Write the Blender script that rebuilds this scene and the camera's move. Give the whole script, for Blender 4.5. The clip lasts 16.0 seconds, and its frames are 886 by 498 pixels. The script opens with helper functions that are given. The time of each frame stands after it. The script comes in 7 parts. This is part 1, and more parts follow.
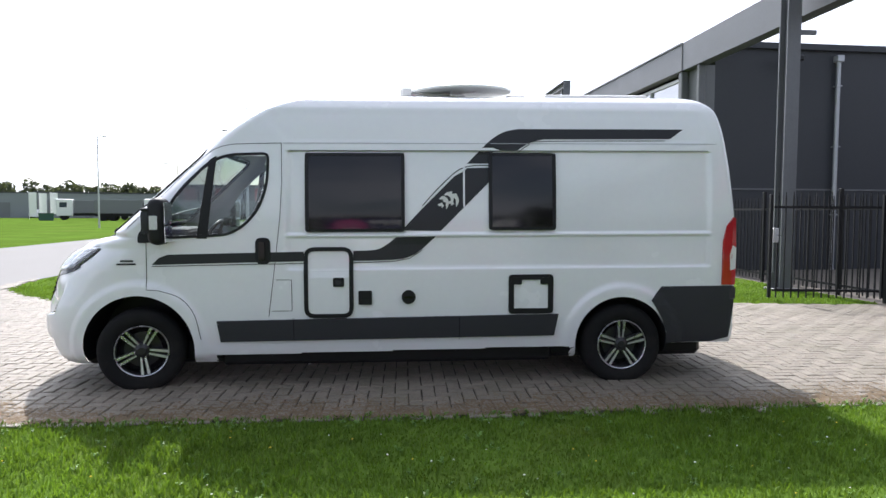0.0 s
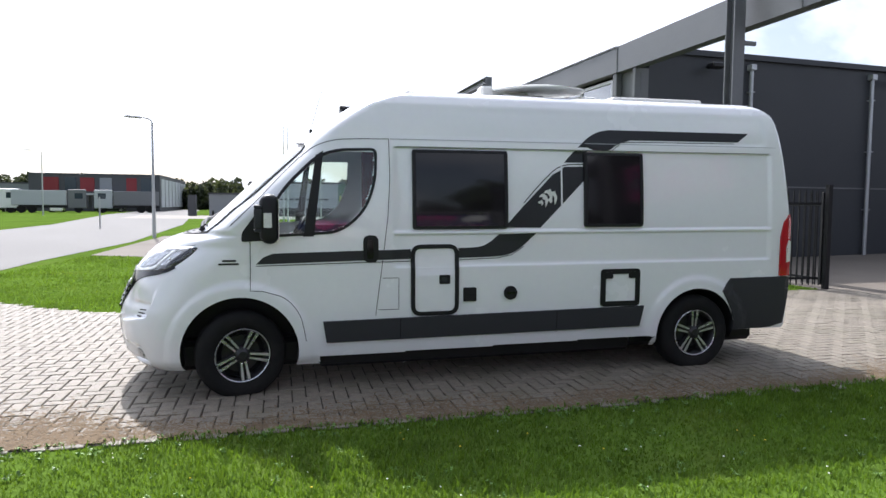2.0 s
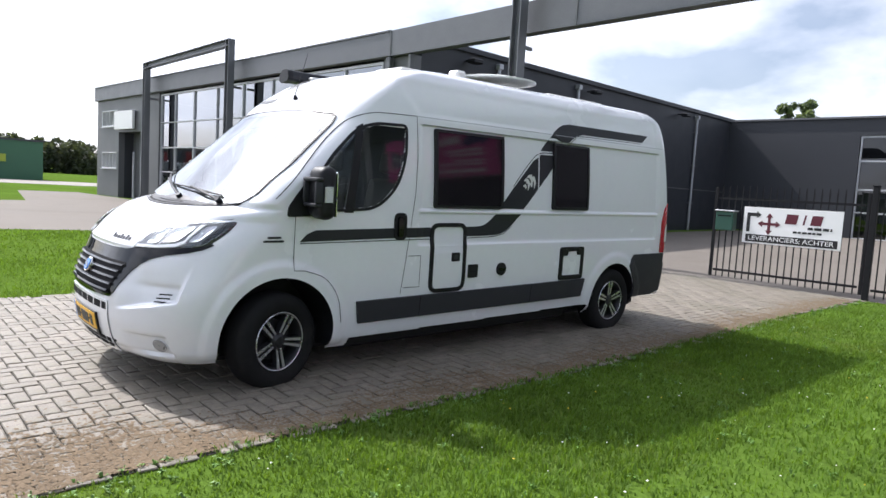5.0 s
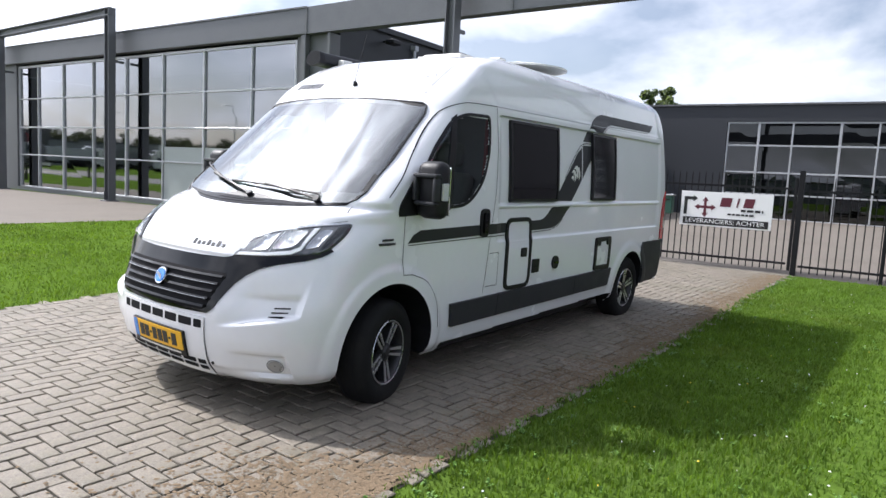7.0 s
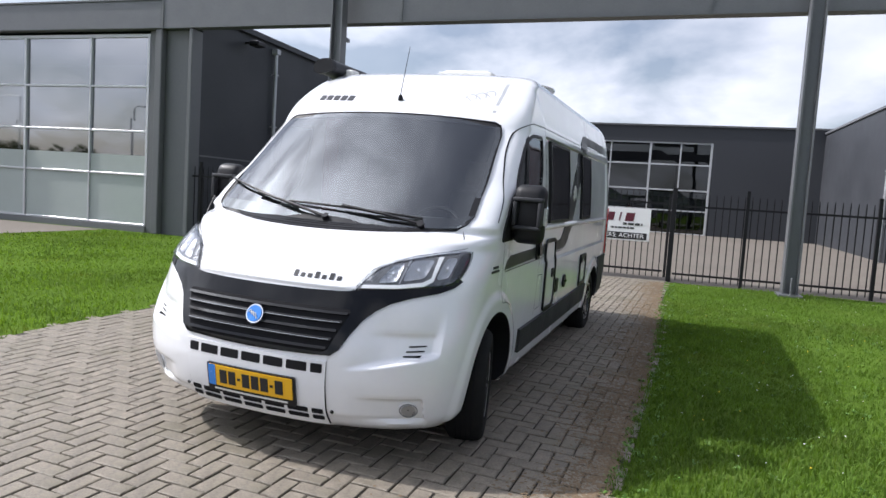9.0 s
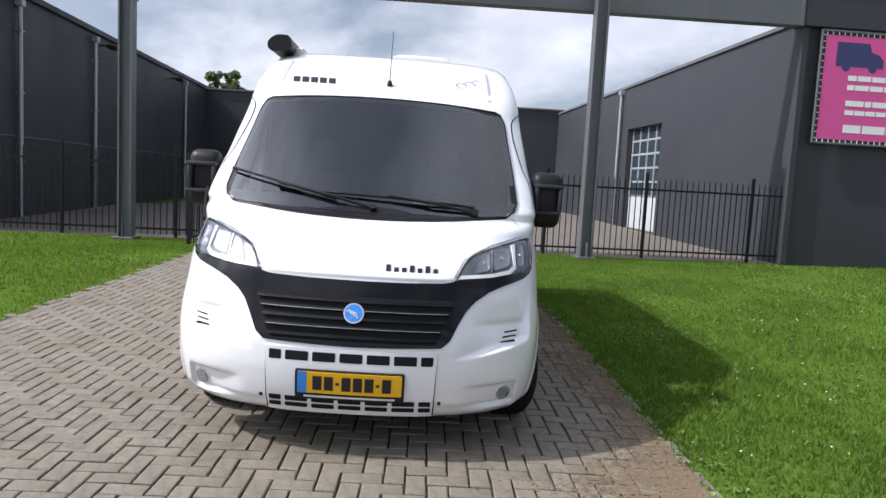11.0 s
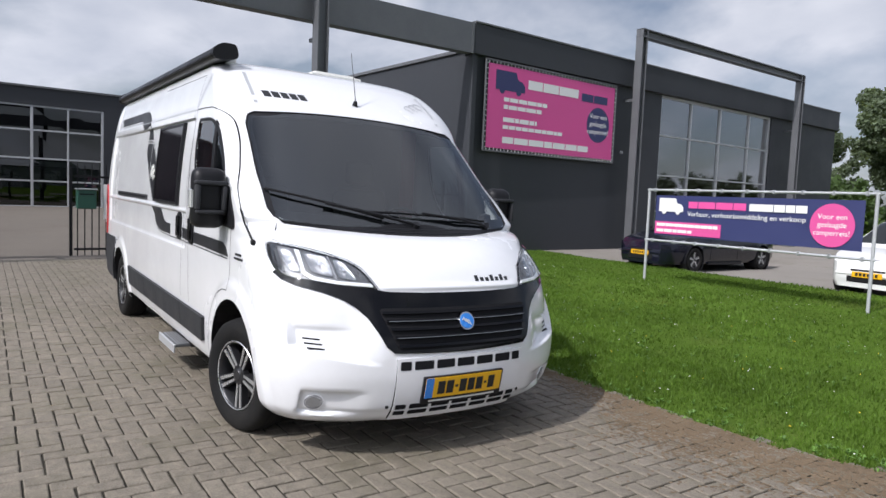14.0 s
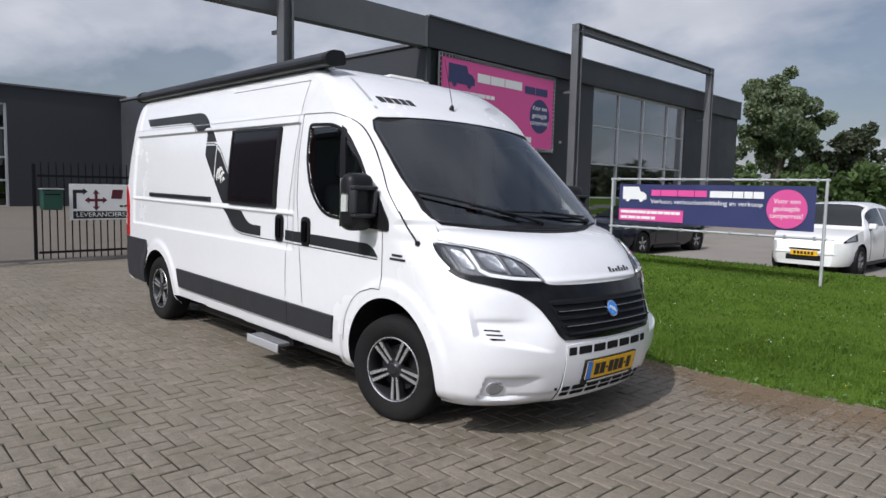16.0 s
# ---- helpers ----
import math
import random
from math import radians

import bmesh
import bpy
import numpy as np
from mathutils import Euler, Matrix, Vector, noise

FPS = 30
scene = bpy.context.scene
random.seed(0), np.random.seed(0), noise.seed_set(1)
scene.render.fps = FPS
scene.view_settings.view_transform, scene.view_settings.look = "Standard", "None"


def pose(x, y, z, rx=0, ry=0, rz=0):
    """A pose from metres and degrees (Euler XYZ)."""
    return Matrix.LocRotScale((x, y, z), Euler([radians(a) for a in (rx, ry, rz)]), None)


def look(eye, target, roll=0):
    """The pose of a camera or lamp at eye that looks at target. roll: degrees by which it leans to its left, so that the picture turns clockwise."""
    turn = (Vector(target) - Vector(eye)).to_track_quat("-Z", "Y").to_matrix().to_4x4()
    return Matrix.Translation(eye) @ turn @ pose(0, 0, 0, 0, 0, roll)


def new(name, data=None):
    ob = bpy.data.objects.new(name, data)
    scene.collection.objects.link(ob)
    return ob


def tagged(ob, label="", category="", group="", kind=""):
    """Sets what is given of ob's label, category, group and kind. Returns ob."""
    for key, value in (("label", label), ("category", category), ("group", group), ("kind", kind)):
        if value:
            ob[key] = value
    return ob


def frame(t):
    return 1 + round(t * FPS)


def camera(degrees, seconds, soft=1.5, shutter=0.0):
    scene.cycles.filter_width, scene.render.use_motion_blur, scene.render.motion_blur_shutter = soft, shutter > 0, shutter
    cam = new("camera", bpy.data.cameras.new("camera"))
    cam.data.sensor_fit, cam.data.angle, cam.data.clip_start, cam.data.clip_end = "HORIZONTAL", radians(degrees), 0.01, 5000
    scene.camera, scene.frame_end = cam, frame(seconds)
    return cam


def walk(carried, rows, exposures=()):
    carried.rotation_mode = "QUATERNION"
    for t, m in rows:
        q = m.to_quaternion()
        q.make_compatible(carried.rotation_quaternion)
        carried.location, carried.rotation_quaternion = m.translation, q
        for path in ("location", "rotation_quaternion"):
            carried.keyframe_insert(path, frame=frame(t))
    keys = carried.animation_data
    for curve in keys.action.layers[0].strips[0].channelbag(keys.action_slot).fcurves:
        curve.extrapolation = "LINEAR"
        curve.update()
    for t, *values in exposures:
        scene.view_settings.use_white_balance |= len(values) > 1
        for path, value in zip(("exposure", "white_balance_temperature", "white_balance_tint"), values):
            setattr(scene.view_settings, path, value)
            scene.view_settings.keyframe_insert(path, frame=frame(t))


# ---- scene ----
cam = camera(66.7, 16.0)
PATH = [
    (0, (2.171, -6.557, 1.439), (2.289, -4.564, 1.328), 0.3),
    (0.5, (1.686, -6.541, 1.455), (1.894, -4.555, 1.347), 0.2),
    (1, (1.202, -6.549, 1.456), (1.489, -4.572, 1.35), 0.9),
    (1.5, (0.769, -6.494, 1.45), (1.171, -4.539, 1.335), 1.6),
    (2, (0.318, -6.355, 1.472), (0.796, -4.417, 1.339), 0.5),
    (2.5, (-0.117, -6.293, 1.472), (0.51, -4.397, 1.366), 0.7),
    (3, (-0.584, -6.143, 1.442), (0.211, -4.311, 1.346), 1.5),
    (3.5, (-0.98, -5.944, 1.454), (-0.072, -4.166, 1.327), 1.4),
    (6, (-2.769, -4.624, 1.416), (-1.303, -3.277, 1.225), 3.6),
    (6.5, (-2.94, -4.256, 1.445), (-1.456, -2.931, 1.232), 2.7),
    (7, (-3.155, -3.832, 1.44), (-1.568, -2.635, 1.227), 3.0),
    (7.5, (-3.268, -3.466, 1.41), (-1.607, -2.372, 1.202), 2.4),
    (8, (-3.417, -3.041, 1.443), (-1.676, -2.078, 1.237), 2.7),
    (8.5, (-3.655, -2.608, 1.44), (-1.852, -1.759, 1.262), 3.4),
    (11, (-4.289, -0.35, 1.431), (-2.299, -0.408, 1.236), 3.0),
    (11.5, (-4.327, 0.077, 1.461), (-2.352, -0.167, 1.262), 3.0),
    (12, (-4.266, 0.532, 1.435), (-2.327, 0.082, 1.242), 2.1),
    (12.5, (-4.256, 0.962, 1.438), (-2.366, 0.331, 1.264), 1.8),
    (13, (-4.237, 1.432, 1.442), (-2.416, 0.616, 1.296), 1.7),
    (13.5, (-4.112, 1.828, 1.45), (-2.37, 0.856, 1.301), 1.7),
    (14, (-3.988, 2.246, 1.452), (-2.341, 1.122, 1.298), 2.4),
    (14.5, (-3.868, 2.64, 1.446), (-2.296, 1.426, 1.209), 2.8),
    (15, (-3.657, 3.027, 1.44), (-2.138, 1.753, 1.177), 3.0),
    (15.5, (-3.482, 3.343, 1.473), (-1.977, 2.046, 1.244), 2.3),
    (16, (-3.311, 3.636, 1.485), (-1.846, 2.286, 1.306), 1.3),
]
walk(cam, [(t, look(eye, target, roll)) for t, eye, target, roll in PATH], [(0.0, 0.71, 6250, 13), (1.0, 0.69, 6250, 13), (2.5, 0.50, 6250, 13), (3.5, 0.47, 6250, 13), (6.0, 0.56, 6250, 13), (7.0, 0.45, 6250, 13), (8.5, 0.24, 6250, 13), (11.0, 0.08, 6250, 13), (13.0, -0.17, 6250, 13), (14.5, -0.40, 6250, 13), (16.0, -0.60, 6250, 13)])

# ---- world, sun and exposure ----
SUN_DIR = Vector((-0.19, 0.95, 1.0)).normalized()
world = bpy.data.worlds.new("world")
scene.world = world
world.use_nodes = True


def node(tree, kind, x=None, **kw):
    n = tree.nodes.new(kind)
    for k, v in (x or {}).items():
        n.inputs[k].default_value = v
    return n


def make_world():
    t = world.node_tree
    t.nodes.clear()
    L = t.links.new
    out = t.nodes.new("ShaderNodeOutputWorld")
    bg = node(t, "ShaderNodeBackground", {"Strength": 1.0})
    sky = t.nodes.new("ShaderNodeTexSky")
    sky.sky_type = "NISHITA"
    sky.sun_disc = False
    sky.sun_elevation = math.asin(SUN_DIR.z)
    sky.sun_rotation = math.atan2(SUN_DIR.x, SUN_DIR.y)
    sky.air_density, sky.dust_density, sky.ozone_density = 1.0, 2.0, 1.5
    dim = t.nodes.new("ShaderNodeVectorMath")
    dim.operation = "SCALE"
    dim.inputs["Scale"].default_value = 0.095
    L(sky.outputs[0], dim.inputs[0])
    co = t.nodes.new("ShaderNodeTexCoord")
    # flatten the dome so that the clouds crowd towards the horizon
    sep = t.nodes.new("ShaderNodeSeparateXYZ")
    L(co.outputs["Generated"], sep.inputs[0])
    lift = t.nodes.new("ShaderNodeMath")
    lift.operation = "ADD"
    lift.inputs[1].default_value = 0.34
    up = t.nodes.new("ShaderNodeMath")
    up.operation = "MAXIMUM"
    up.inputs[1].default_value = 0.0
    L(sep.outputs[2], up.inputs[0])
    L(up.outputs[0], lift.inputs[0])
    com = t.nodes.new("ShaderNodeCombineXYZ")
    for i in (0, 1):
        dv = t.nodes.new("ShaderNodeMath")
        dv.operation = "DIVIDE"
        L(sep.outputs[i], dv.inputs[0])
        L(lift.outputs[0], dv.inputs[1])
        L(dv.outputs[0], com.inputs[i])
    noi = node(t, "ShaderNodeTexNoise", {"Scale": 1.7, "Detail": 6.0, "Roughness": 0.50, "Distortion": 0.2})
    L(com.outputs[0], noi.inputs["Vector"])
    ramp = t.nodes.new("ShaderNodeValToRGB")
    ramp.color_ramp.elements[0].position, ramp.color_ramp.elements[0].color = 0.43, (0.22, 0.22, 0.22, 1)
    ramp.color_ramp.elements[1].position, ramp.color_ramp.elements[1].color = 0.60, (0.96, 0.96, 0.96, 1)
    L(noi.outputs["Fac"], ramp.inputs[0])
    # cloud bodies: light rims, greyer hearts
    noi2 = node(t, "ShaderNodeTexNoise", {"Scale": 3.4, "Detail": 6.0, "Roughness": 0.48})
    L(com.outputs[0], noi2.inputs["Vector"])
    body = t.nodes.new("ShaderNodeValToRGB")
    body.color_ramp.elements[0].position, body.color_ramp.elements[0].color = 0.36, (0.96, 0.985, 1.05, 1)
    body.color_ramp.elements[1].position, body.color_ramp.elements[1].color = 0.68, (0.70, 0.745, 0.84, 1)
    L(noi2.outputs["Fac"], body.inputs[0])
    # thin cloud glows towards the sun
    dot = t.nodes.new("ShaderNodeVectorMath")
    dot.operation = "DOT_PRODUCT"
    dot.inputs[1].default_value = SUN_DIR
    L(co.outputs["Generated"], dot.inputs[0])
    pos = t.nodes.new("ShaderNodeMath")
    pos.operation = "MAXIMUM"
    pos.inputs[1].default_value = 0.0
    L(dot.outputs["Value"], pos.inputs[0])
    powr = t.nodes.new("ShaderNodeMath")
    powr.operation = "POWER"
    powr.inputs[1].default_value = 2.2
    L(pos.outputs[0], powr.inputs[0])
    gain = t.nodes.new("ShaderNodeMath")
    gain.operation = "MULTIPLY_ADD"
    gain.inputs[1].default_value = 1.30
    L(powr.outputs[0], gain.inputs[0])
    # cloud bases are greyer overhead than near the horizon
    base = t.nodes.new("ShaderNodeMath")
    base.operation = "MULTIPLY_ADD"
    base.inputs[1].default_value, base.inputs[2].default_value = -0.46, 1.10
    L(up.outputs[0], base.inputs[0])
    L(base.outputs[0], gain.inputs[2])
    # the thinnest cloud, right before the sun
    tight = t.nodes.new("ShaderNodeMath")
    tight.operation = "POWER"
    tight.inputs[1].default_value = 20.0
    L(pos.outputs[0], tight.inputs[0])
    noi3 = node(t, "ShaderNodeTexNoise", {"Scale": 4.6, "Detail": 8.0, "Roughness": 0.58, "Distortion": 0.4})
    L(com.outputs[0], noi3.inputs["Vector"])
    rag = t.nodes.new("ShaderNodeMapRange")
    rag.inputs["From Min"].default_value, rag.inputs["From Max"].default_value = 0.40, 0.62
    L(noi3.outputs["Fac"], rag.inputs["Value"])
    veil = t.nodes.new("ShaderNodeMath")
    veil.operation = "MULTIPLY_ADD"
    veil.inputs[1].default_value, veil.inputs[2].default_value = 7.0, 1.2
    L(rag.outputs[0], veil.inputs[0])
    glow = t.nodes.new("ShaderNodeMath")
    glow.operation = "MULTIPLY"
    L(tight.outputs[0], glow.inputs[0])
    L(veil.outputs[0], glow.inputs[1])
    halo = t.nodes.new("ShaderNodeVectorMath")
    halo.operation = "SCALE"
    halo.inputs[0].default_value = (0.93, 0.97, 1.0)
    L(glow.outputs[0], halo.inputs["Scale"])
    lit = t.nodes.new("ShaderNodeVectorMath")
    lit.operation = "SCALE"
    L(body.outputs[0], lit.inputs[0])
    L(gain.outputs[0], lit.inputs["Scale"])
    mix = t.nodes.new("ShaderNodeMix")
    mix.data_type = "RGBA"
    L(ramp.outputs[0], mix.inputs[0])
    L(dim.outputs[0], mix.inputs[6])
    L(lit.outputs[0], mix.inputs[7])
    both = t.nodes.new("ShaderNodeVectorMath")
    both.operation = "ADD"
    L(mix.outputs[2], both.inputs[0])
    L(halo.outputs[0], both.inputs[1])
    L(both.outputs[0], bg.inputs["Color"])
    L(bg.outputs[0], out.inputs["Surface"])


make_world()
sun_data = bpy.data.lights.new("sun", "SUN")
sun_data.energy, sun_data.angle, sun_data.color = 4.6, radians(0.6), (1.0, 0.96, 0.91)
sun = new("sun", sun_data)
sun.matrix_world = look(SUN_DIR * 60, (0, 0, 0))

# ---- materials ----
def mat(name, color, rough=0.5, metal=0.0, var=0.12, scale=3.0, fine=60.0, bump=0.0, coat=0.0, dirt=None, dirt_at=0.62,
        spec=0.5, random_tone=0.0, island=0.0, dirt_scale=None, rough_var=0.08, bump_scale=None, stretch=None):
    m = bpy.data.materials.new(name)
    m.use_nodes = True
    t = m.node_tree
    L = t.links.new
    b = t.nodes["Principled BSDF"]
    b.inputs["Roughness"].default_value = rough
    b.inputs["Metallic"].default_value = metal
    b.inputs["Specular IOR Level"].default_value = spec
    b.inputs["Coat Weight"].default_value = coat
    b.inputs["Coat Roughness"].default_value = 0.04
    co = t.nodes.new("ShaderNodeTexCoord")
    src = co.outputs["Object"]
    if stretch:
        mp = t.nodes.new("ShaderNodeMapping")
        mp.inputs["Scale"].default_value = stretch
        L(src, mp.inputs[0])
        src = mp.outputs[0]
    big = node(t, "ShaderNodeTexNoise", {"Scale": scale, "Detail": 4.0, "Roughness": 0.6})
    small = node(t, "ShaderNodeTexNoise", {"Scale": fine, "Detail": 3.0, "Roughness": 0.65})
    L(src, big.inputs["Vector"])
    L(src, small.inputs["Vector"])
    add = t.nodes.new("ShaderNodeMath")
    add.operation = "MULTIPLY_ADD"
    add.inputs[1].default_value = 0.5
    L(small.outputs["Fac"], add.inputs[0])
    half = t.nodes.new("ShaderNodeMath")
    half.operation = "MULTIPLY"
    half.inputs[1].default_value = 0.5
    L(big.outputs["Fac"], half.inputs[0])
    L(half.outputs[0], add.inputs[2])
    tone = t.nodes.new("ShaderNodeMapRange")
    tone.inputs["From Min"].default_value, tone.inputs["From Max"].default_value = 0.3, 0.7
    tone.inputs["To Min"].default_value, tone.inputs["To Max"].default_value = 1 - var, 1 + var
    L(add.outputs[0], tone.inputs["Value"])
    value = tone.outputs[0]
    if random_tone or island:
        if random_tone:
            inf = t.nodes.new("ShaderNodeObjectInfo").outputs["Random"]
        else:
            inf = t.nodes.new("ShaderNodeNewGeometry").outputs["Random Per Island"]
        k = random_tone or island
        rm = t.nodes.new("ShaderNodeMapRange")
        rm.inputs["To Min"].default_value, rm.inputs["To Max"].default_value = 1 - k, 1 + k
        L(inf, rm.inputs["Value"])
        mul = t.nodes.new("ShaderNodeMath")
        mul.operation = "MULTIPLY"
        L(value, mul.inputs[0])
        L(rm.outputs[0], mul.inputs[1])
        value = mul.outputs[0]
    col = t.nodes.new("ShaderNodeVectorMath")
    col.operation = "SCALE"
    col.inputs[0].default_value = color[:3]
    L(value, col.inputs["Scale"])
    last = col.outputs[0]
    if dirt:
        dn = node(t, "ShaderNodeTexNoise", {"Scale": dirt_scale or scale * 0.6, "Detail": 6.0, "Roughness": 0.7})
        L(src, dn.inputs["Vector"])
        dr = t.nodes.new("ShaderNodeMapRange")
        dr.inputs["From Min"].default_value, dr.inputs["From Max"].default_value = dirt_at - 0.12, dirt_at + 0.12
        dr.inputs["To Max"].default_value = 0.75
        L(dn.outputs["Fac"], dr.inputs["Value"])
        mx = t.nodes.new("ShaderNodeMix")
        mx.data_type = "RGBA"
        mx.inputs[7].default_value = (*dirt[:3], 1)
        L(dr.outputs[0], mx.inputs[0])
        L(last, mx.inputs[6])
        last = mx.outputs[2]
    L(last, b.inputs["Base Color"])
    rr = t.nodes.new("ShaderNodeMapRange")
    rr.inputs["From Min"].default_value, rr.inputs["From Max"].default_value = 0.3, 0.7
    rr.inputs["To Min"].default_value, rr.inputs["To Max"].default_value = max(rough - rough_var, 0.02), min(rough + rough_var, 1)
    L(big.outputs["Fac"], rr.inputs["Value"])
    L(rr.outputs[0], b.inputs["Roughness"])
    if bump:
        bn = node(t, "ShaderNodeBump", {"Strength": 1.0, "Distance": bump})
        if bump_scale:
            bt = node(t, "ShaderNodeTexNoise", {"Scale": bump_scale, "Detail": 4.0, "Roughness": 0.6})
            L(src, bt.inputs["Vector"])
            L(bt.outputs["Fac"], bn.inputs["Height"])
        else:
            L(small.outputs["Fac"], bn.inputs["Height"])
        L(bn.outputs[0], b.inputs["Normal"])
    return m


def glass(name, tint, gloss=0.0, rough=0.0):
    """A clear pane: what lies behind it through a tint, and the surroundings mirrored by Fresnel."""
    m = bpy.data.materials.new(name)
    m.use_nodes = True
    t = m.node_tree
    t.nodes.clear()
    L = t.links.new
    out = t.nodes.new("ShaderNodeOutputMaterial")
    tr = node(t, "ShaderNodeBsdfTransparent", {"Color": (*tint, 1)})
    gl = node(t, "ShaderNodeBsdfGlossy", {"Roughness": rough, "Color": (0.95, 0.97, 1, 1)})
    lw = node(t, "ShaderNodeLayerWeight", {"Blend": 0.5})
    fr = t.nodes.new("ShaderNodeMath")
    fr.operation = "POWER"
    fr.inputs[1].default_value = 4.0
    L(lw.outputs["Facing"], fr.inputs[0])
    ad = t.nodes.new("ShaderNodeMath")
    ad.operation = "MULTIPLY_ADD"
    ad.use_clamp = True
    ad.inputs[1].default_value, ad.inputs[2].default_value = 0.92 - gloss, 0.05 + gloss
    L(fr.outputs[0], ad.inputs[0])
    mx = t.nodes.new("ShaderNodeMixShader")
    L(ad.outputs[0], mx.inputs[0])
    L(tr.outputs[0], mx.inputs[1])
    L(gl.outputs[0], mx.inputs[2])
    L(mx.outputs[0], out.inputs["Surface"])
    return m


def leafy(m, amount=0.4):
    """Lets light through a leaf."""
    t = m.node_tree
    b = t.nodes["Principled BSDF"]
    out = next(n for n in t.nodes if n.type == "OUTPUT_MATERIAL")
    tr = t.nodes.new("ShaderNodeBsdfTranslucent")
    src = b.inputs["Base Color"].links[0].from_socket
    warm = t.nodes.new("ShaderNodeVectorMath")
    warm.operation = "MULTIPLY"
    warm.inputs[1].default_value = (1.25, 1.2, 0.6)
    t.links.new(src, warm.inputs[0])
    t.links.new(warm.outputs[0], tr.inputs["Color"])
    mx = t.nodes.new("ShaderNodeMixShader")
    mx.inputs[0].default_value = amount
    t.links.new(b.outputs[0], mx.inputs[1])
    t.links.new(tr.outputs[0], mx.inputs[2])
    t.links.new(mx.outputs[0], out.inputs["Surface"])
    return m


M_WHITE = mat("white_paint", (0.785, 0.790, 0.812), 0.22, var=0.02, scale=1.5, coat=0.8, fine=20)
M_STRIPE = mat("anthracite_film", (0.026, 0.027, 0.031), 0.35, var=0.1, scale=2, spec=0.25)
M_TRIM = mat("grey_plastic", (0.030, 0.031, 0.035), 0.62, var=0.12, scale=3, bump=0.0006, fine=180, spec=0.3)
M_BLACK = mat("black_plastic", (0.012, 0.012, 0.014), 0.45, var=0.15, scale=4, bump=0.0004, fine=200, spec=0.25)
M_GLOSSBLK = mat("gloss_black", (0.004, 0.004, 0.005), 0.07, var=0.1, spec=0.32, rough_var=0.03)
M_RUBBER = mat("tyre_rubber", (0.011, 0.011, 0.0115), 0.85, var=0.2, scale=6, bump=0.001, fine=120, dirt=(0.024, 0.022, 0.019), spec=0.2)
M_GAP = mat("panel_gap", (0.015, 0.015, 0.017), 0.8, var=0.1, spec=0.1)
M_CHROME = mat("chrome", (0.75, 0.76, 0.78), 0.10, 1.0, var=0.03)
M_STEELLINE = mat("satin_steel_line", (0.30, 0.31, 0.32), 0.35, 0.7, var=0.1, scale=6)
M_ALU = mat("machined_aluminium", (0.60, 0.61, 0.63), 0.30, 0.8, var=0.06, scale=8)
M_RIMDARK = mat("dark_rim", (0.03, 0.03, 0.033), 0.35, 0.3, var=0.1)
M_DARKGLASS = mat("tinted_acrylic", (0.010, 0.008, 0.010), 0.07, spec=0.35, var=0.2, scale=1.2, coat=0.1, rough_var=0.03)
M_SCREEN = glass("windscreen_glass", (0.40, 0.45, 0.45), 0.08, 0.012)
M_CABGLASS = glass("cab_glass", (0.72, 0.80, 0.79), 0.01)
M_SILVER = mat("silver_reflector", (0.36, 0.37, 0.39), 0.30, 0.7, var=0.06, scale=20)
M_FACET = mat("faceted_reflector", (0.40, 0.41, 0.43), 0.18, 0.9, var=0.35, scale=18, fine=50, bump=0.010, bump_scale=42)
M_LAMPBASE = mat("smoke_grey_bezel", (0.11, 0.112, 0.118), 0.30, 0.3, var=0.15, scale=14)
M_DRL = mat("white_light_guide", (0.80, 0.81, 0.82), 0.3, var=0.02)
M_LENS = glass("clear_lens", (0.93, 0.94, 0.95), 0.02)
M_RED = mat("red_lens", (0.42, 0.01, 0.015), 0.12, var=0.1, coat=0.6)
M_YELLOW = mat("plate_yellow", (0.80, 0.44, 0.01), 0.4, var=0.04)
M_BLUE = mat("emblem_blue", (0.03, 0.20, 0.62), 0.25, var=0.1, coat=0.5)
M_INTERIOR = mat("interior_grey", (0.06, 0.06, 0.065), 0.75, var=0.15, bump=0.0006, fine=90)
M_SEAT = mat("seat_fabric", (0.10, 0.095, 0.09), 0.9, var=0.2, bump=0.001, fine=160)
M_CURTAIN = mat("dark_red_cloth", (0.16, 0.03, 0.035), 0.9, var=0.2, bump=0.002, fine=30)
M_LINER = mat("headliner", (0.42, 0.42, 0.40), 0.9, var=0.06, bump=0.0005, fine=150)
M_SEAM = mat("seam_grey", (0.36, 0.37, 0.39), 0.6, var=0.05)
M_SEAMDARK = mat("edge_grey", (0.22, 0.225, 0.24), 0.6, var=0.05)
M_OFFWHITE = mat("aged_white_plastic", (0.68, 0.68, 0.65), 0.45, var=0.08, scale=5)
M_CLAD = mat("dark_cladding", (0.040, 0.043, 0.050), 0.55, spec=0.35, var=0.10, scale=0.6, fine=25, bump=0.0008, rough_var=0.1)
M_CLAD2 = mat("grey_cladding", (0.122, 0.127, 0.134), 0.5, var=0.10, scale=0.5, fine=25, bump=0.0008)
M_STEEL = mat("galvanised_grey_steel", (0.13, 0.135, 0.145), 0.45, 0.2, var=0.14, scale=2.0, fine=40, bump=0.0006)
M_ZINC = mat("zinc_pipe", (0.42, 0.43, 0.45), 0.45, 0.6, var=0.12, scale=3)
M_ALUFRAME = mat("silver_window_profile", (0.50, 0.51, 0.53), 0.38, 0.4, var=0.05)
M_FACADEGLASS = glass("facade_glass", (0.12, 0.135, 0.14), 0.26, 0.03)
M_BACKGLASS = glass("rear_hall_glass", (0.12, 0.135, 0.14), 0.02)
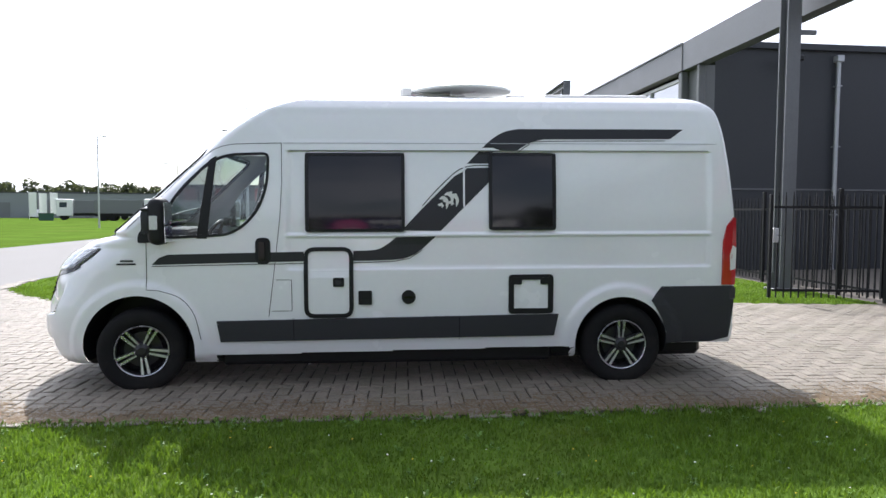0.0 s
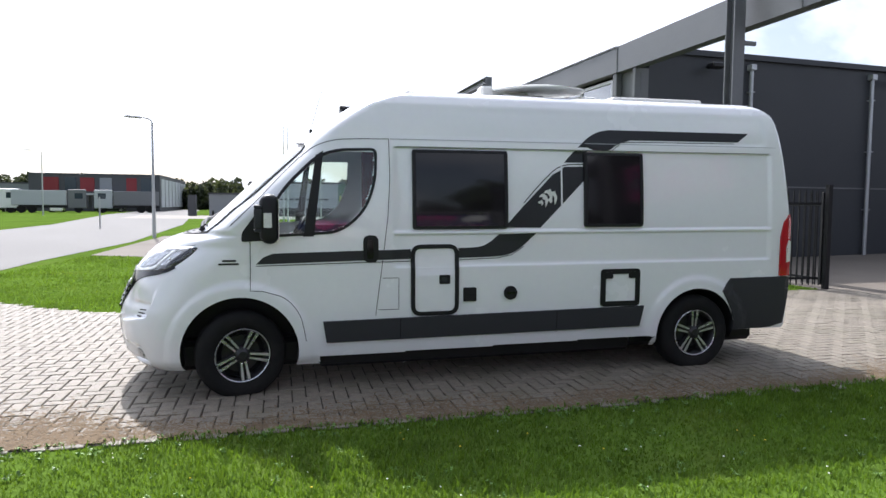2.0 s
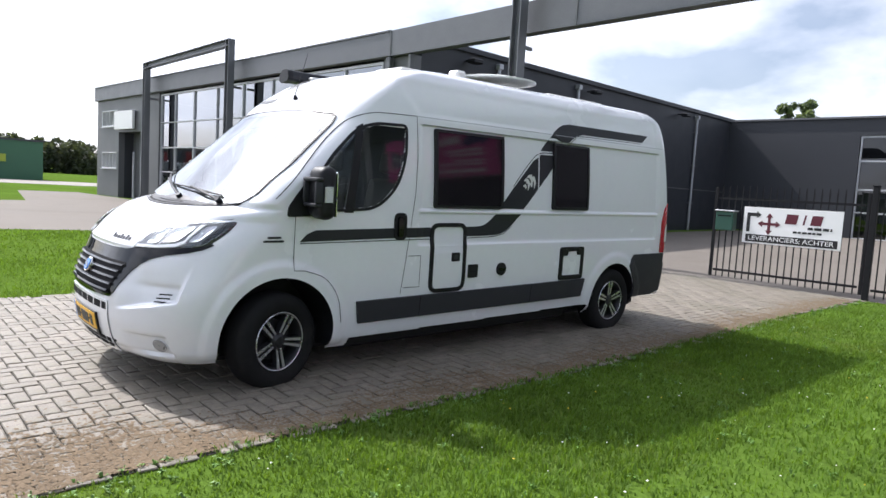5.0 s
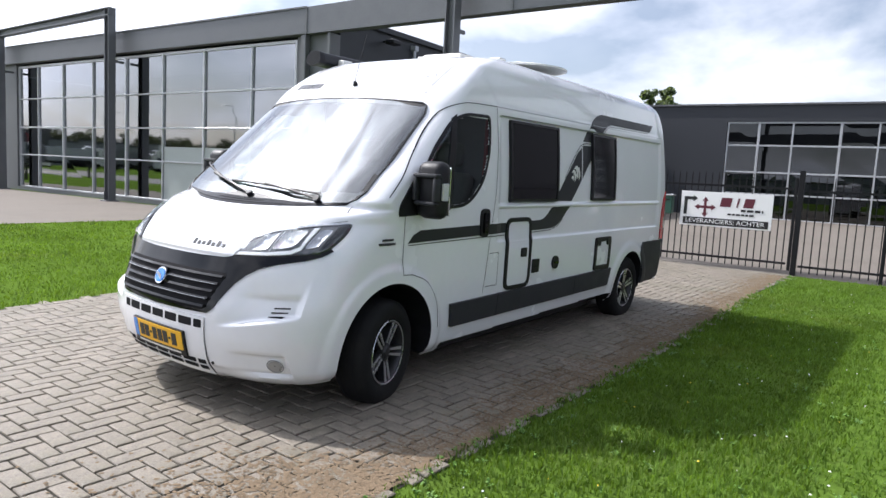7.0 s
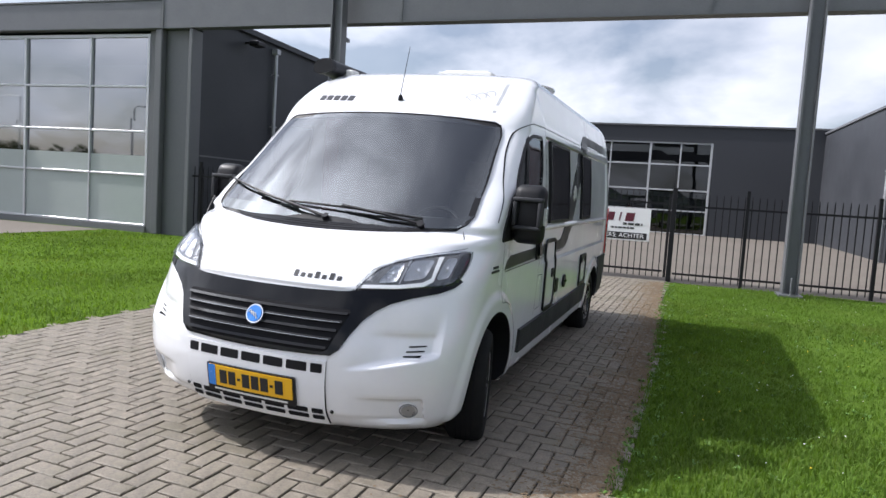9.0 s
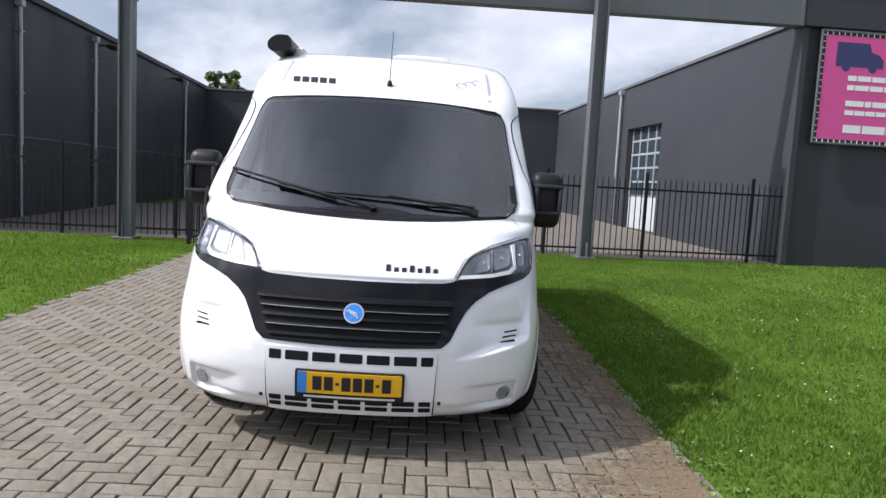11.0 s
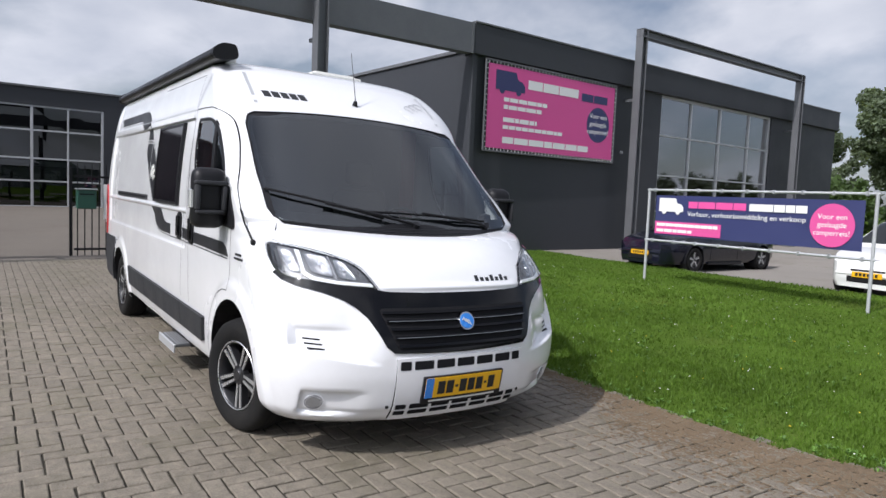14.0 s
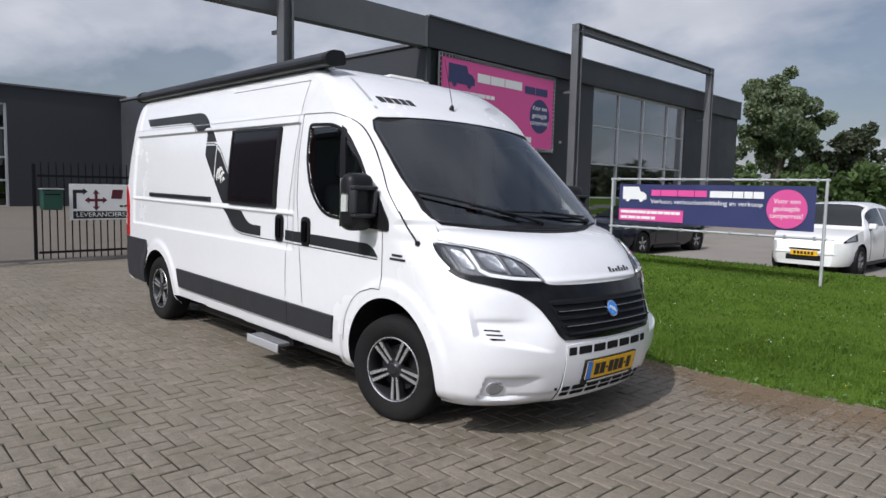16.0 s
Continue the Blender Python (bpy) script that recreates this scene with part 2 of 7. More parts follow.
# near-black for every room surface: the unlit interior put into the colour
M_DARKROOM = mat("unlit_room", (0.03, 0.03, 0.032), 0.9, var=0.3, scale=0.5)
M_BLIND = mat("frosted_film", (0.34, 0.38, 0.36), 0.7, var=0.06)
M_FENCE = mat("black_fence_paint", (0.008, 0.008, 0.010), 0.55, spec=0.25, var=0.2, scale=5, bump=0.0004)
M_SIGNWHITE = mat("sign_white", (0.78, 0.78, 0.78), 0.4, var=0.03)
M_INK = mat("sign_black", (0.012, 0.012, 0.014), 0.45, var=0.05)
M_DARKRED = mat("sign_dark_red", (0.10, 0.012, 0.025), 0.45, var=0.05)
M_PINK = mat("pink_vinyl", (0.66, 0.085, 0.30), 0.5, var=0.04, scale=0.8, bump=0.003, bump_scale=1.5)
M_NAVY = mat("navy_vinyl", (0.035, 0.042, 0.13), 0.5, var=0.05, scale=1)
M_VINYLWHITE = mat("white_vinyl", (0.8, 0.8, 0.8), 0.5, var=0.03)
M_PINKINK = mat("pink_ink", (0.72, 0.09, 0.33), 0.5, var=0.03)
M_GREENBOX = mat("green_box_paint", (0.018, 0.07, 0.05), 0.4, var=0.1)
M_CARWHITE = mat("white_car_paint", (0.78, 0.78, 0.78), 0.2, var=0.02, coat=0.8)
M_CARBLACK = mat("dark_blue_car_paint", (0.007, 0.008, 0.016), 0.18, var=0.05, coat=0.4, spec=0.35)
M_CARGLASS = mat("car_glass", (0.012, 0.014, 0.015), 0.05, var=0.1, coat=0.4)
M_ASPHALT = mat("asphalt", (0.15, 0.145, 0.14), 0.9, var=0.10, scale=0.4, fine=90, bump=0.003)
M_CONCRETE = mat("concrete_paving", (0.235, 0.215, 0.192), 0.9, var=0.14, scale=0.5, fine=40, bump=0.002, dirt=(0.155, 0.135, 0.112))
M_FORECOURT = mat("weathered_beige_paving", (0.165, 0.146, 0.126), 0.9, spec=0.2, var=0.16, scale=0.5, fine=40, bump=0.002, dirt=(0.125, 0.108, 0.09))
M_YARD = mat("dusty_grey_paving", (0.148, 0.131, 0.113), 0.9, spec=0.2, var=0.16, scale=0.5, fine=40, bump=0.002, dirt=(0.112, 0.097, 0.081))
M_BED = mat("paver_joint_sand", (0.030, 0.026, 0.018), 0.95, var=0.25, scale=1.2, fine=60, bump=0.003)
M_PAVER = mat("concrete_paver", (0.184, 0.160, 0.127), 0.66, var=0.50, scale=16, fine=95, bump=0.0045, random_tone=0.08, spec=0.45, dirt=(0.118, 0.108, 0.070), dirt_at=0.60, dirt_scale=1.3)
M_PAVER2 = mat("concrete_paver_far", (0.184, 0.160, 0.127), 0.66, var=0.50, scale=16, fine=95, bump=0.0045, island=0.08, spec=0.45, dirt=(0.118, 0.108, 0.070), dirt_at=0.60, dirt_scale=1.3)
M_SOIL = mat("lawn_ground", (0.074, 0.125, 0.020), 0.95, spec=0.0, var=0.35, scale=0.35, fine=25, bump=0.01, dirt=(0.10, 0.115, 0.035), dirt_at=0.66)
M_GRASS = leafy(mat("grass_blades", (0.104, 0.183, 0.025), 0.65, var=0.42, scale=0.7, fine=4, island=0.18, dirt=(0.18, 0.20, 0.05), dirt_at=0.68, spec=0.25), 0.45)
M_WEED = mat("broad_weed_leaf", (0.10, 0.20, 0.03), 0.6, var=0.2, island=0.3)
M_PETAL = mat("white_petal", (0.75, 0.75, 0.70), 0.6, var=0.05)
M_POLLEN = mat("yellow_petal", (0.70, 0.52, 0.03), 0.6, var=0.05)
M_DUST = mat("drifted_soil", (0.172, 0.128, 0.084), 0.95, var=0.2, scale=3, island=0.12, spec=0.1)
M_LITTER = mat("dry_debris", (0.20, 0.148, 0.088), 0.9, var=0.3, island=0.4)
M_LEAF = leafy(mat("tree_leaf", (0.135, 0.175, 0.105), 0.55, var=0.25, scale=0.4, island=0.3))
# dark leaf green, greyed so that the colour carries the distance haze
M_LEAFDARK = leafy(mat("dark_hazed_leaf", (0.056, 0.070, 0.044), 0.7, var=0.3, scale=0.3, island=0.3))
M_BARK = mat("bark", (0.10, 0.08, 0.06), 0.9, var=0.3, bump=0.02, fine=15)
M_FARGREY = mat("far_grey_wall", (0.22, 0.235, 0.25), 0.7, var=0.08, scale=0.15)
M_FARLIGHT = mat("far_light_wall", (0.42, 0.44, 0.47), 0.7, var=0.06, scale=0.15)
M_FARDARK = mat("far_dark_wall", (0.055, 0.058, 0.065), 0.6, var=0.1, scale=0.2)
M_FARMID = mat("far_mid_grey_paint", (0.16, 0.165, 0.175), 0.7, var=0.08, scale=0.15)
M_FARRED = mat("far_red_panel", (0.19, 0.016, 0.02), 0.6, var=0.08)
M_FARGREEN = mat("far_green_panel", (0.05, 0.14, 0.08), 0.6, var=0.1)
M_FARLIME = mat("far_lime_panel", (0.35, 0.42, 0.05), 0.6, var=0.1)
M_FARGLASS = mat("far_window", (0.03, 0.045, 0.06), 0.1, var=0.1)
M_TUBE = mat("galvanised_tube", (0.45, 0.46, 0.48), 0.5, 0.2, var=0.1, scale=4)
M_POLE = mat("white_pole", (0.62, 0.63, 0.64), 0.45, var=0.06)
M_LEAFHEDGE = leafy(mat("hedge_leaf", (0.07, 0.115, 0.035), 0.65, var=0.3, scale=0.5, island=0.3))


# ---- building helpers ----
def thing(name, m=None, label="", category="", group="", kind=""):
    ob = new(name)
    ob.empty_display_size = 0.1
    if m is not None:
        ob.matrix_basis = m
    return tagged(ob, label, category, group, kind)


def mesh_of(name, bm, material, smooth=None):
    me = bpy.data.meshes.new(name)
    bm.normal_update()
    bm.to_mesh(me)
    bm.free()
    me.materials.append(material)
    if smooth is not None:
        me.polygons.foreach_set("use_smooth", [True] * len(me.polygons))
        if smooth < 180:
            me.set_sharp_from_angle(angle=radians(smooth))
    return me


def part(name, bm, material, parent, label="", smooth=None, m=None):
    ob = new(name, mesh_of(name, bm, material, smooth))
    ob.parent = parent
    if m is not None:
        ob.matrix_basis = m
    return tagged(ob, label)


def solo(name, bm, material, label="", category="", group="", kind="", smooth=None, m=None):
    ob = new(name, mesh_of(name, bm, material, smooth))
    if m is not None:
        ob.matrix_basis = m
    return tagged(ob, label, category, group, kind)


def box(bm, x0, x1, y0, y1, z0, z1, bevel=0.0, seg=1):
    vs = [bm.verts.new((x, y, z)) for x in (x0, x1) for y in (y0, y1) for z in (z0, z1)]
    fs = [bm.faces.new([vs[i] for i in f]) for f in
          ((0, 1, 3, 2), (4, 6, 7, 5), (0, 4, 5, 1), (2, 3, 7, 6), (0, 2, 6, 4), (1, 5, 7, 3))]
    if bevel:
        es = list({e for f in fs for e in f.edges})
        bmesh.ops.bevel(bm, geom=es, offset=bevel, segments=seg, affect="EDGES", profile=0.5)
    return bm


def nbox(*a, **k):
    return box(bmesh.new(), *a, **k)


def cyl(bm, p0, p1, r0, r1=None, n=12, cap=True):
    p0, p1 = Vector(p0), Vector(p1)
    r1 = r0 if r1 is None else r1
    ax = (p1 - p0).normalized()
    u = ax.orthogonal().normalized()
    v = ax.cross(u)
    ra = [bm.verts.new(p0 + (u * math.cos(a) + v * math.sin(a)) * r0) for a in [2 * math.pi * i / n for i in range(n)]]
    rb = [bm.verts.new(p1 + (u * math.cos(a) + v * math.sin(a)) * r1) for a in [2 * math.pi * i / n for i in range(n)]]
    for i in range(n):
        bm.faces.new((ra[i], ra[(i + 1) % n], rb[(i + 1) % n], rb[i]))
    if cap:
        bm.faces.new(ra[::-1])
        bm.faces.new(rb)
    return bm


def ncyl(*a, **k):
    return cyl(bmesh.new(), *a, **k)


def tube(bm, pts, r, n=8):
    """A round rod bent through the points."""
    P = [Vector(p) for p in pts]
    prev = None
    u = (P[1] - P[0]).orthogonal().normalized()
    for i, p in enumerate(P):
        ax = (P[min(i + 1, len(P) - 1)] - P[max(i - 1, 0)]).normalized()
        u = (u - ax * u.dot(ax)).normalized()
        v = ax.cross(u)
        ring = [bm.verts.new(p + (u * math.cos(a) + v * math.sin(a)) * r) for a in [2 * math.pi * k / n for k in range(n)]]
        if prev:
            for k in range(n):
                bm.faces.new((prev[k], prev[(k + 1) % n], ring[(k + 1) % n], ring[k]))
        else:
            bm.faces.new(ring[::-1])
        prev = ring
    bm.faces.new(prev)
    return bm


def lathe(bm, profile, n=48, close=False):
    """Turns (radius, y) about the y axis."""
    rings = []
    for r, y in profile:
        rings.append([bm.verts.new((r * math.cos(2 * math.pi * i / n), y, r * math.sin(2 * math.pi * i / n))) for i in range(n)])
    pairs = list(zip(rings, rings[1:])) + ([(rings[-1], rings[0])] if close else [])
    for a, b in pairs:
        for i in range(n):
            bm.faces.new((a[i], a[(i + 1) % n], b[(i + 1) % n], b[i]))
    return bm


def prism(bm, pts, place, d0, d1):
    """A plate: place(u, v, d) gives the point of the outline at depth d."""
    a = [bm.verts.new(place(u, v, d0)) for u, v in pts]
    b = [bm.verts.new(place(u, v, d1)) for u, v in pts]
    bm.faces.new(a)
    bm.faces.new(b[::-1])
    for i in range(len(pts)):
        j = (i + 1) % len(pts)
        bm.faces.new((a[j], a[i], b[i], b[j]))
    bmesh.ops.recalc_face_normals(bm, faces=bm.faces)
    return bm


def rounded(pts, r, n=4):
    """Rounds the corners of an outline; r may be one radius or one per corner."""
    out = []
    k = len(pts)
    for i in range(k):
        p, a, b = Vector(pts[i]), Vector(pts[i - 1]), Vector(pts[(i + 1) % k])
        rad = r[i] if isinstance(r, (list, tuple)) else r
        da, db = a - p, b - p
        c = min(rad, da.length * 0.49, db.length * 0.49)
        if c <= 1e-5:
            out.append(tuple(p))
            continue
        s, e = p + da.normalized() * c, p + db.normalized() * c
        for j in range(n + 1):
            f = j / n
            out.append(tuple(s * (1 - f) ** 2 + p * 2 * f * (1 - f) + e * f * f))
    return out


def rect(x0, x1, z0, z1, r=0.0, n=4):
    pts = [(x0, z0), (x1, z0), (x1, z1), (x0, z1)]
    return rounded(pts, r, n) if r else pts


def inset(pts, d):
    """Moves an outline inwards by d (outwards where negative)."""
    k = len(pts)
    area = sum(pts[i][0] * pts[(i + 1) % k][1] - pts[(i + 1) % k][0] * pts[i][1] for i in range(k))
    sg = 1 if area > 0 else -1
    out = []
    for i in range(k):
        p, a, b = Vector(pts[i]), Vector(pts[i - 1]), Vector(pts[(i + 1) % k])
        e1, e2 = (p - a), (b - p)
        if e1.length < 1e-7 or e2.length < 1e-7:
            e1 = e2 = (b - a)
        e1.normalize(), e2.normalize()
        n1, n2 = Vector((-e1.y, e1.x)) * sg, Vector((-e2.y, e2.x)) * sg
        nn = n1 + n2
        nn = nn.normalized() if nn.length > 1e-6 else n1
        out.append(tuple(p + nn * d / max(nn.dot(n1), 0.5)))
    return out


def inside(x, y, poly):
    c = False
    j = len(poly) - 1
    for i in range(len(poly)):
        (xi, yi), (xj, yj) = poly[i], poly[j]
        if (yi > y) != (yj > y) and x < (xj - xi) * (y - yi) / (yj - yi) + xi:
            c = not c
        j = i
    return c


def curve_through(pts, n=6):
    """Catmull-Rom through the points."""
    out = []
    P = [Vector(p) for p in pts]
    P = [P[0] * 2 - P[1]] + P + [P[-1] * 2 - P[-2]]
    for i in range(1, len(P) - 2):
        for j in range(n):
            t = j / n
            a, b, c, d = P[i - 1], P[i], P[i + 1], P[i + 2]
            out.append(tuple(0.5 * ((2 * b) + (c - a) * t + (2 * a - 5 * b + 4 * c - d) * t * t + (3 * b - a - 3 * c + d) * t ** 3)))
    out.append(tuple(P[-2]))
    return out


def text_mesh(words, size, depth=0.002, align="CENTER", spacing=1.0):
    """Lettering in the built-in font, as a bmesh in the xy plane."""
    cu = bpy.data.curves.new("lettering", "FONT")
    cu.body, cu.size, cu.align_x, cu.align_y, cu.extrude, cu.space_character = words, size, align, "CENTER", depth, spacing
    cu.resolution_u = 3
    ob = bpy.data.objects.new("lettering", cu)
    scene.collection.objects.link(ob)
    me = bpy.data.meshes.new_from_object(ob.evaluated_get(bpy.context.evaluated_depsgraph_get()))
    bm = bmesh.new()
    bm.from_mesh(me)
    bpy.data.objects.remove(ob)
    bpy.data.curves.remove(cu)
    bpy.data.meshes.remove(me)
    return bm

# ---- ground ----
def smooth(a, b, x):
    t = min(max((x - a) / (b - a), 0), 1)
    return t * t * (3 - 2 * t)


def gh(x, y):
    """Height of the ground: a slight cross fall under the van, and the yard rising towards its back wall."""
    k = smooth(-7, -2.5, x) * (1 - smooth(6.5, 9.5, x)) * smooth(-7, -3.5, y) * (1 - smooth(4, 8, y))
    z = k * (0.0155 * min(y, -0.9) + 0.002 * max(y + 0.9, 0) + 0.008 * (x - 2))
    z -= 0.11 * (1 - smooth(-12.0, -10.9, y)) * smooth(-20, -17, y) * smooth(-6.5, -5.0, x) * (1 - smooth(8.9, 9.7, x))
    if -9.2 < y < 10.4:
        z += 0.27 * smooth(10.5, 31, x)
    return z


def sheet(poly, cell, lift, reach=None):
    """A flat patch of ground cut into cells and laid on the terrain."""
    bm = bmesh.new()
    bm.faces.new([bm.verts.new((x, y, 0)) for x, y in poly])
    xs, ys = [p[0] for p in poly], [p[1] for p in poly]
    x0, x1, y0, y1 = reach or (min(xs), max(xs), min(ys), max(ys))
    for ax, lo, hi in ((0, x0, x1), (1, y0, y1)):
        n = max(int((hi - lo) / cell), 1)
        for i in range(n + 1):
            v = lo + (hi - lo) * i / n
            co, no = ((v, 0, 0), (1, 0, 0)) if ax == 0 else ((0, v, 0), (0, 1, 0))
            bmesh.ops.bisect_plane(bm, geom=bm.verts[:] + bm.edges[:] + bm.faces[:], plane_co=co, plane_no=no)
    for v in bm.verts:
        v.co.z = gh(v.co.x, v.co.y) + lift
    bm.normal_update()
    for f in bm.faces:
        if f.normal.z < 0:
            f.normal_flip()
    return bm


BIG = 900
solo("ground", sheet([(-BIG, -BIG), (BIG, -BIG), (BIG, BIG), (-BIG, BIG)], 1.0, 0.0, (-9, 33, -21, 13)), M_SOIL,
     "green mown grass ground reaching the horizon", "ground", kind="structure", smooth=180)

# the drive with its flared mouth at the road
DRIVE = [(10.2, -1.58), (8, -1.66), (5, -1.80), (2, -1.88), (-0.5, -1.86), (-1.2, -1.87), (-1.8, -1.93), (-2.4, -2.18), (-3.1, -2.7), (-4.0, -3.6), (-5.1, -5.2),
         (-5.4, -6.5), (-5.4, 8.0), (-5.0, 6.0), (-4.4, 5.35), (-3.7, 4.75), (-2.9, 4.1), (-2.2, 3.6), (-1.5, 3.3), (-0.8, 3.22), (0.6, 3.40), (4, 3.46), (10.2, 3.62)]
solo("pavement", sheet(DRIVE, 0.5, 0.004), M_BED, "sandy joints between grey concrete paving bricks", "pavement", kind="structure", smooth=180)
B = pose(10.065, 0, 0, 0, 0, 3.3)


def bpt(x, y):
    v = B @ Vector((x, y, 0))
    return v.x, v.y


YARD = [bpt(-0.05, -8.35), bpt(21.2, -8.35), bpt(21.2, 9.75), bpt(-0.05, 9.75)]
solo("yard_pavement", sheet(YARD, 1.5, 0.006), M_YARD, "dusty beige paved yard behind the fence", "pavement", kind="structure", smooth=180)
solo("forecourt_pavement", sheet([(-4.6, 13.6), (-2.5, 12.6), (2, 11.7), (9.2, 12.2), (7.6, 38), (4.6, 38), (3.0, 26.0), (-4.4, 24.5)], 3, 0.006), M_FORECOURT,
     "beige concrete paving before the glazed hall", "pavement", kind="structure")
solo("car_park", sheet([(-5.2, -11.2), (10.7, -11.3), (13, -36), (-5.2, -36)], 1.0, 0.006), M_CONCRETE,
     "pale concrete parking area beside the lawn", "car park", kind="structure")
ROAD = [(-12.6, -140), (-5.3, -140), (-5.3, 12), (-4.8, 20), (-5.6, 40), (-9, 75), (-14, 130), (-22, 130), (-18, 75), (-13.2, 40), (-12.6, 20)]
solo("road", sheet(ROAD, 1.0, 0.010, (-9, -4.8, -10, 13)), M_ASPHALT, "pale grey asphalt road past the site", "road", kind="structure")
solo("side_road", sheet([(-13, 57), (40, 49), (40, 62), (-14, 72)], 10, 0.012), M_CONCRETE, "pale side road to the far yards", "road", kind="structure")

# ---- buildings, in the frame B: x into the yard, y along the facade ----
def at_b(x, y, z=0.0, rz=0.0):
    return B @ pose(x, y, z, 0, 0, rz)


def glazing(owner, name, ys, zs, x, bar=0.05, label="", film=(), pane=None):
    """A curtain wall in the plane x: profiles, and one pane in each field."""
    win = part(name, nbox(x - 0.05, x + 0.05, ys[0] - 0.03, ys[-1] + 0.03, zs[-1] - 0.03, zs[-1] + 0.05), M_ALUFRAME, owner, label or "silver profiles with mirroring panes")
    for k, yv in enumerate(ys):
        b2 = bar if k % 2 else bar * 1.5
        part("mullion", nbox(x - 0.065, x + 0.05, yv - b2 / 2, yv + b2 / 2, zs[0], zs[-1] + 0.02, bevel=0.006), M_ALUFRAME, win)
    for zv in zs[:-1]:
        part("transom", nbox(x - 0.06, x + 0.05, ys[0], ys[-1], zv - bar / 2, zv + bar / 2, bevel=0.006), M_ALUFRAME, win)
    rng = random.Random(len(ys) * 7)
    for a, b in zip(ys, ys[1:]):
        for c, d in zip(zs, zs[1:]):
            tilt = rng.uniform(-0.003, 0.003)
            bm = bmesh.new()
            vs = [bm.verts.new((x + o, yy, zz)) for o, yy, zz in ((tilt, a, c), (-tilt * 0.5, a, d), (tilt * 0.5, b, d), (-tilt, b, c))]
            bm.faces.new(vs)
            p = part("pane", bm, pane or M_FACADEGLASS, win)
            p.visible_shadow = False
    for a, b, c, d in film:
        part("frosted_panel", nbox(x - 0.022, x - 0.014, a, b, c, d), M_BLIND, win, "milky frosted film")
    return win


def gutter_pipe(x, y, z1, side, group="downpipes"):
    t = thing("downpipe", at_b(x, y), "grey zinc rainwater pipe down the dark hall wall", "pipe", group)
    part("pipe", ncyl((0, 0.10 * side, gh(*bpt(x, y))), (0, 0.10 * side, z1), 0.055, n=12), M_ZINC, t, smooth=40)
    part("hopper", nbox(-0.09, 0.09, 0.0, 0.2 * side, z1, z1 + 0.16, bevel=0.015), M_ZINC, t)
    for zz in (1.4, 3.1, 4.6):
        part("bracket", nbox(-0.07, 0.07, 0.0, 0.17 * side, zz, zz + 0.03), M_ZINC, t)
    return t


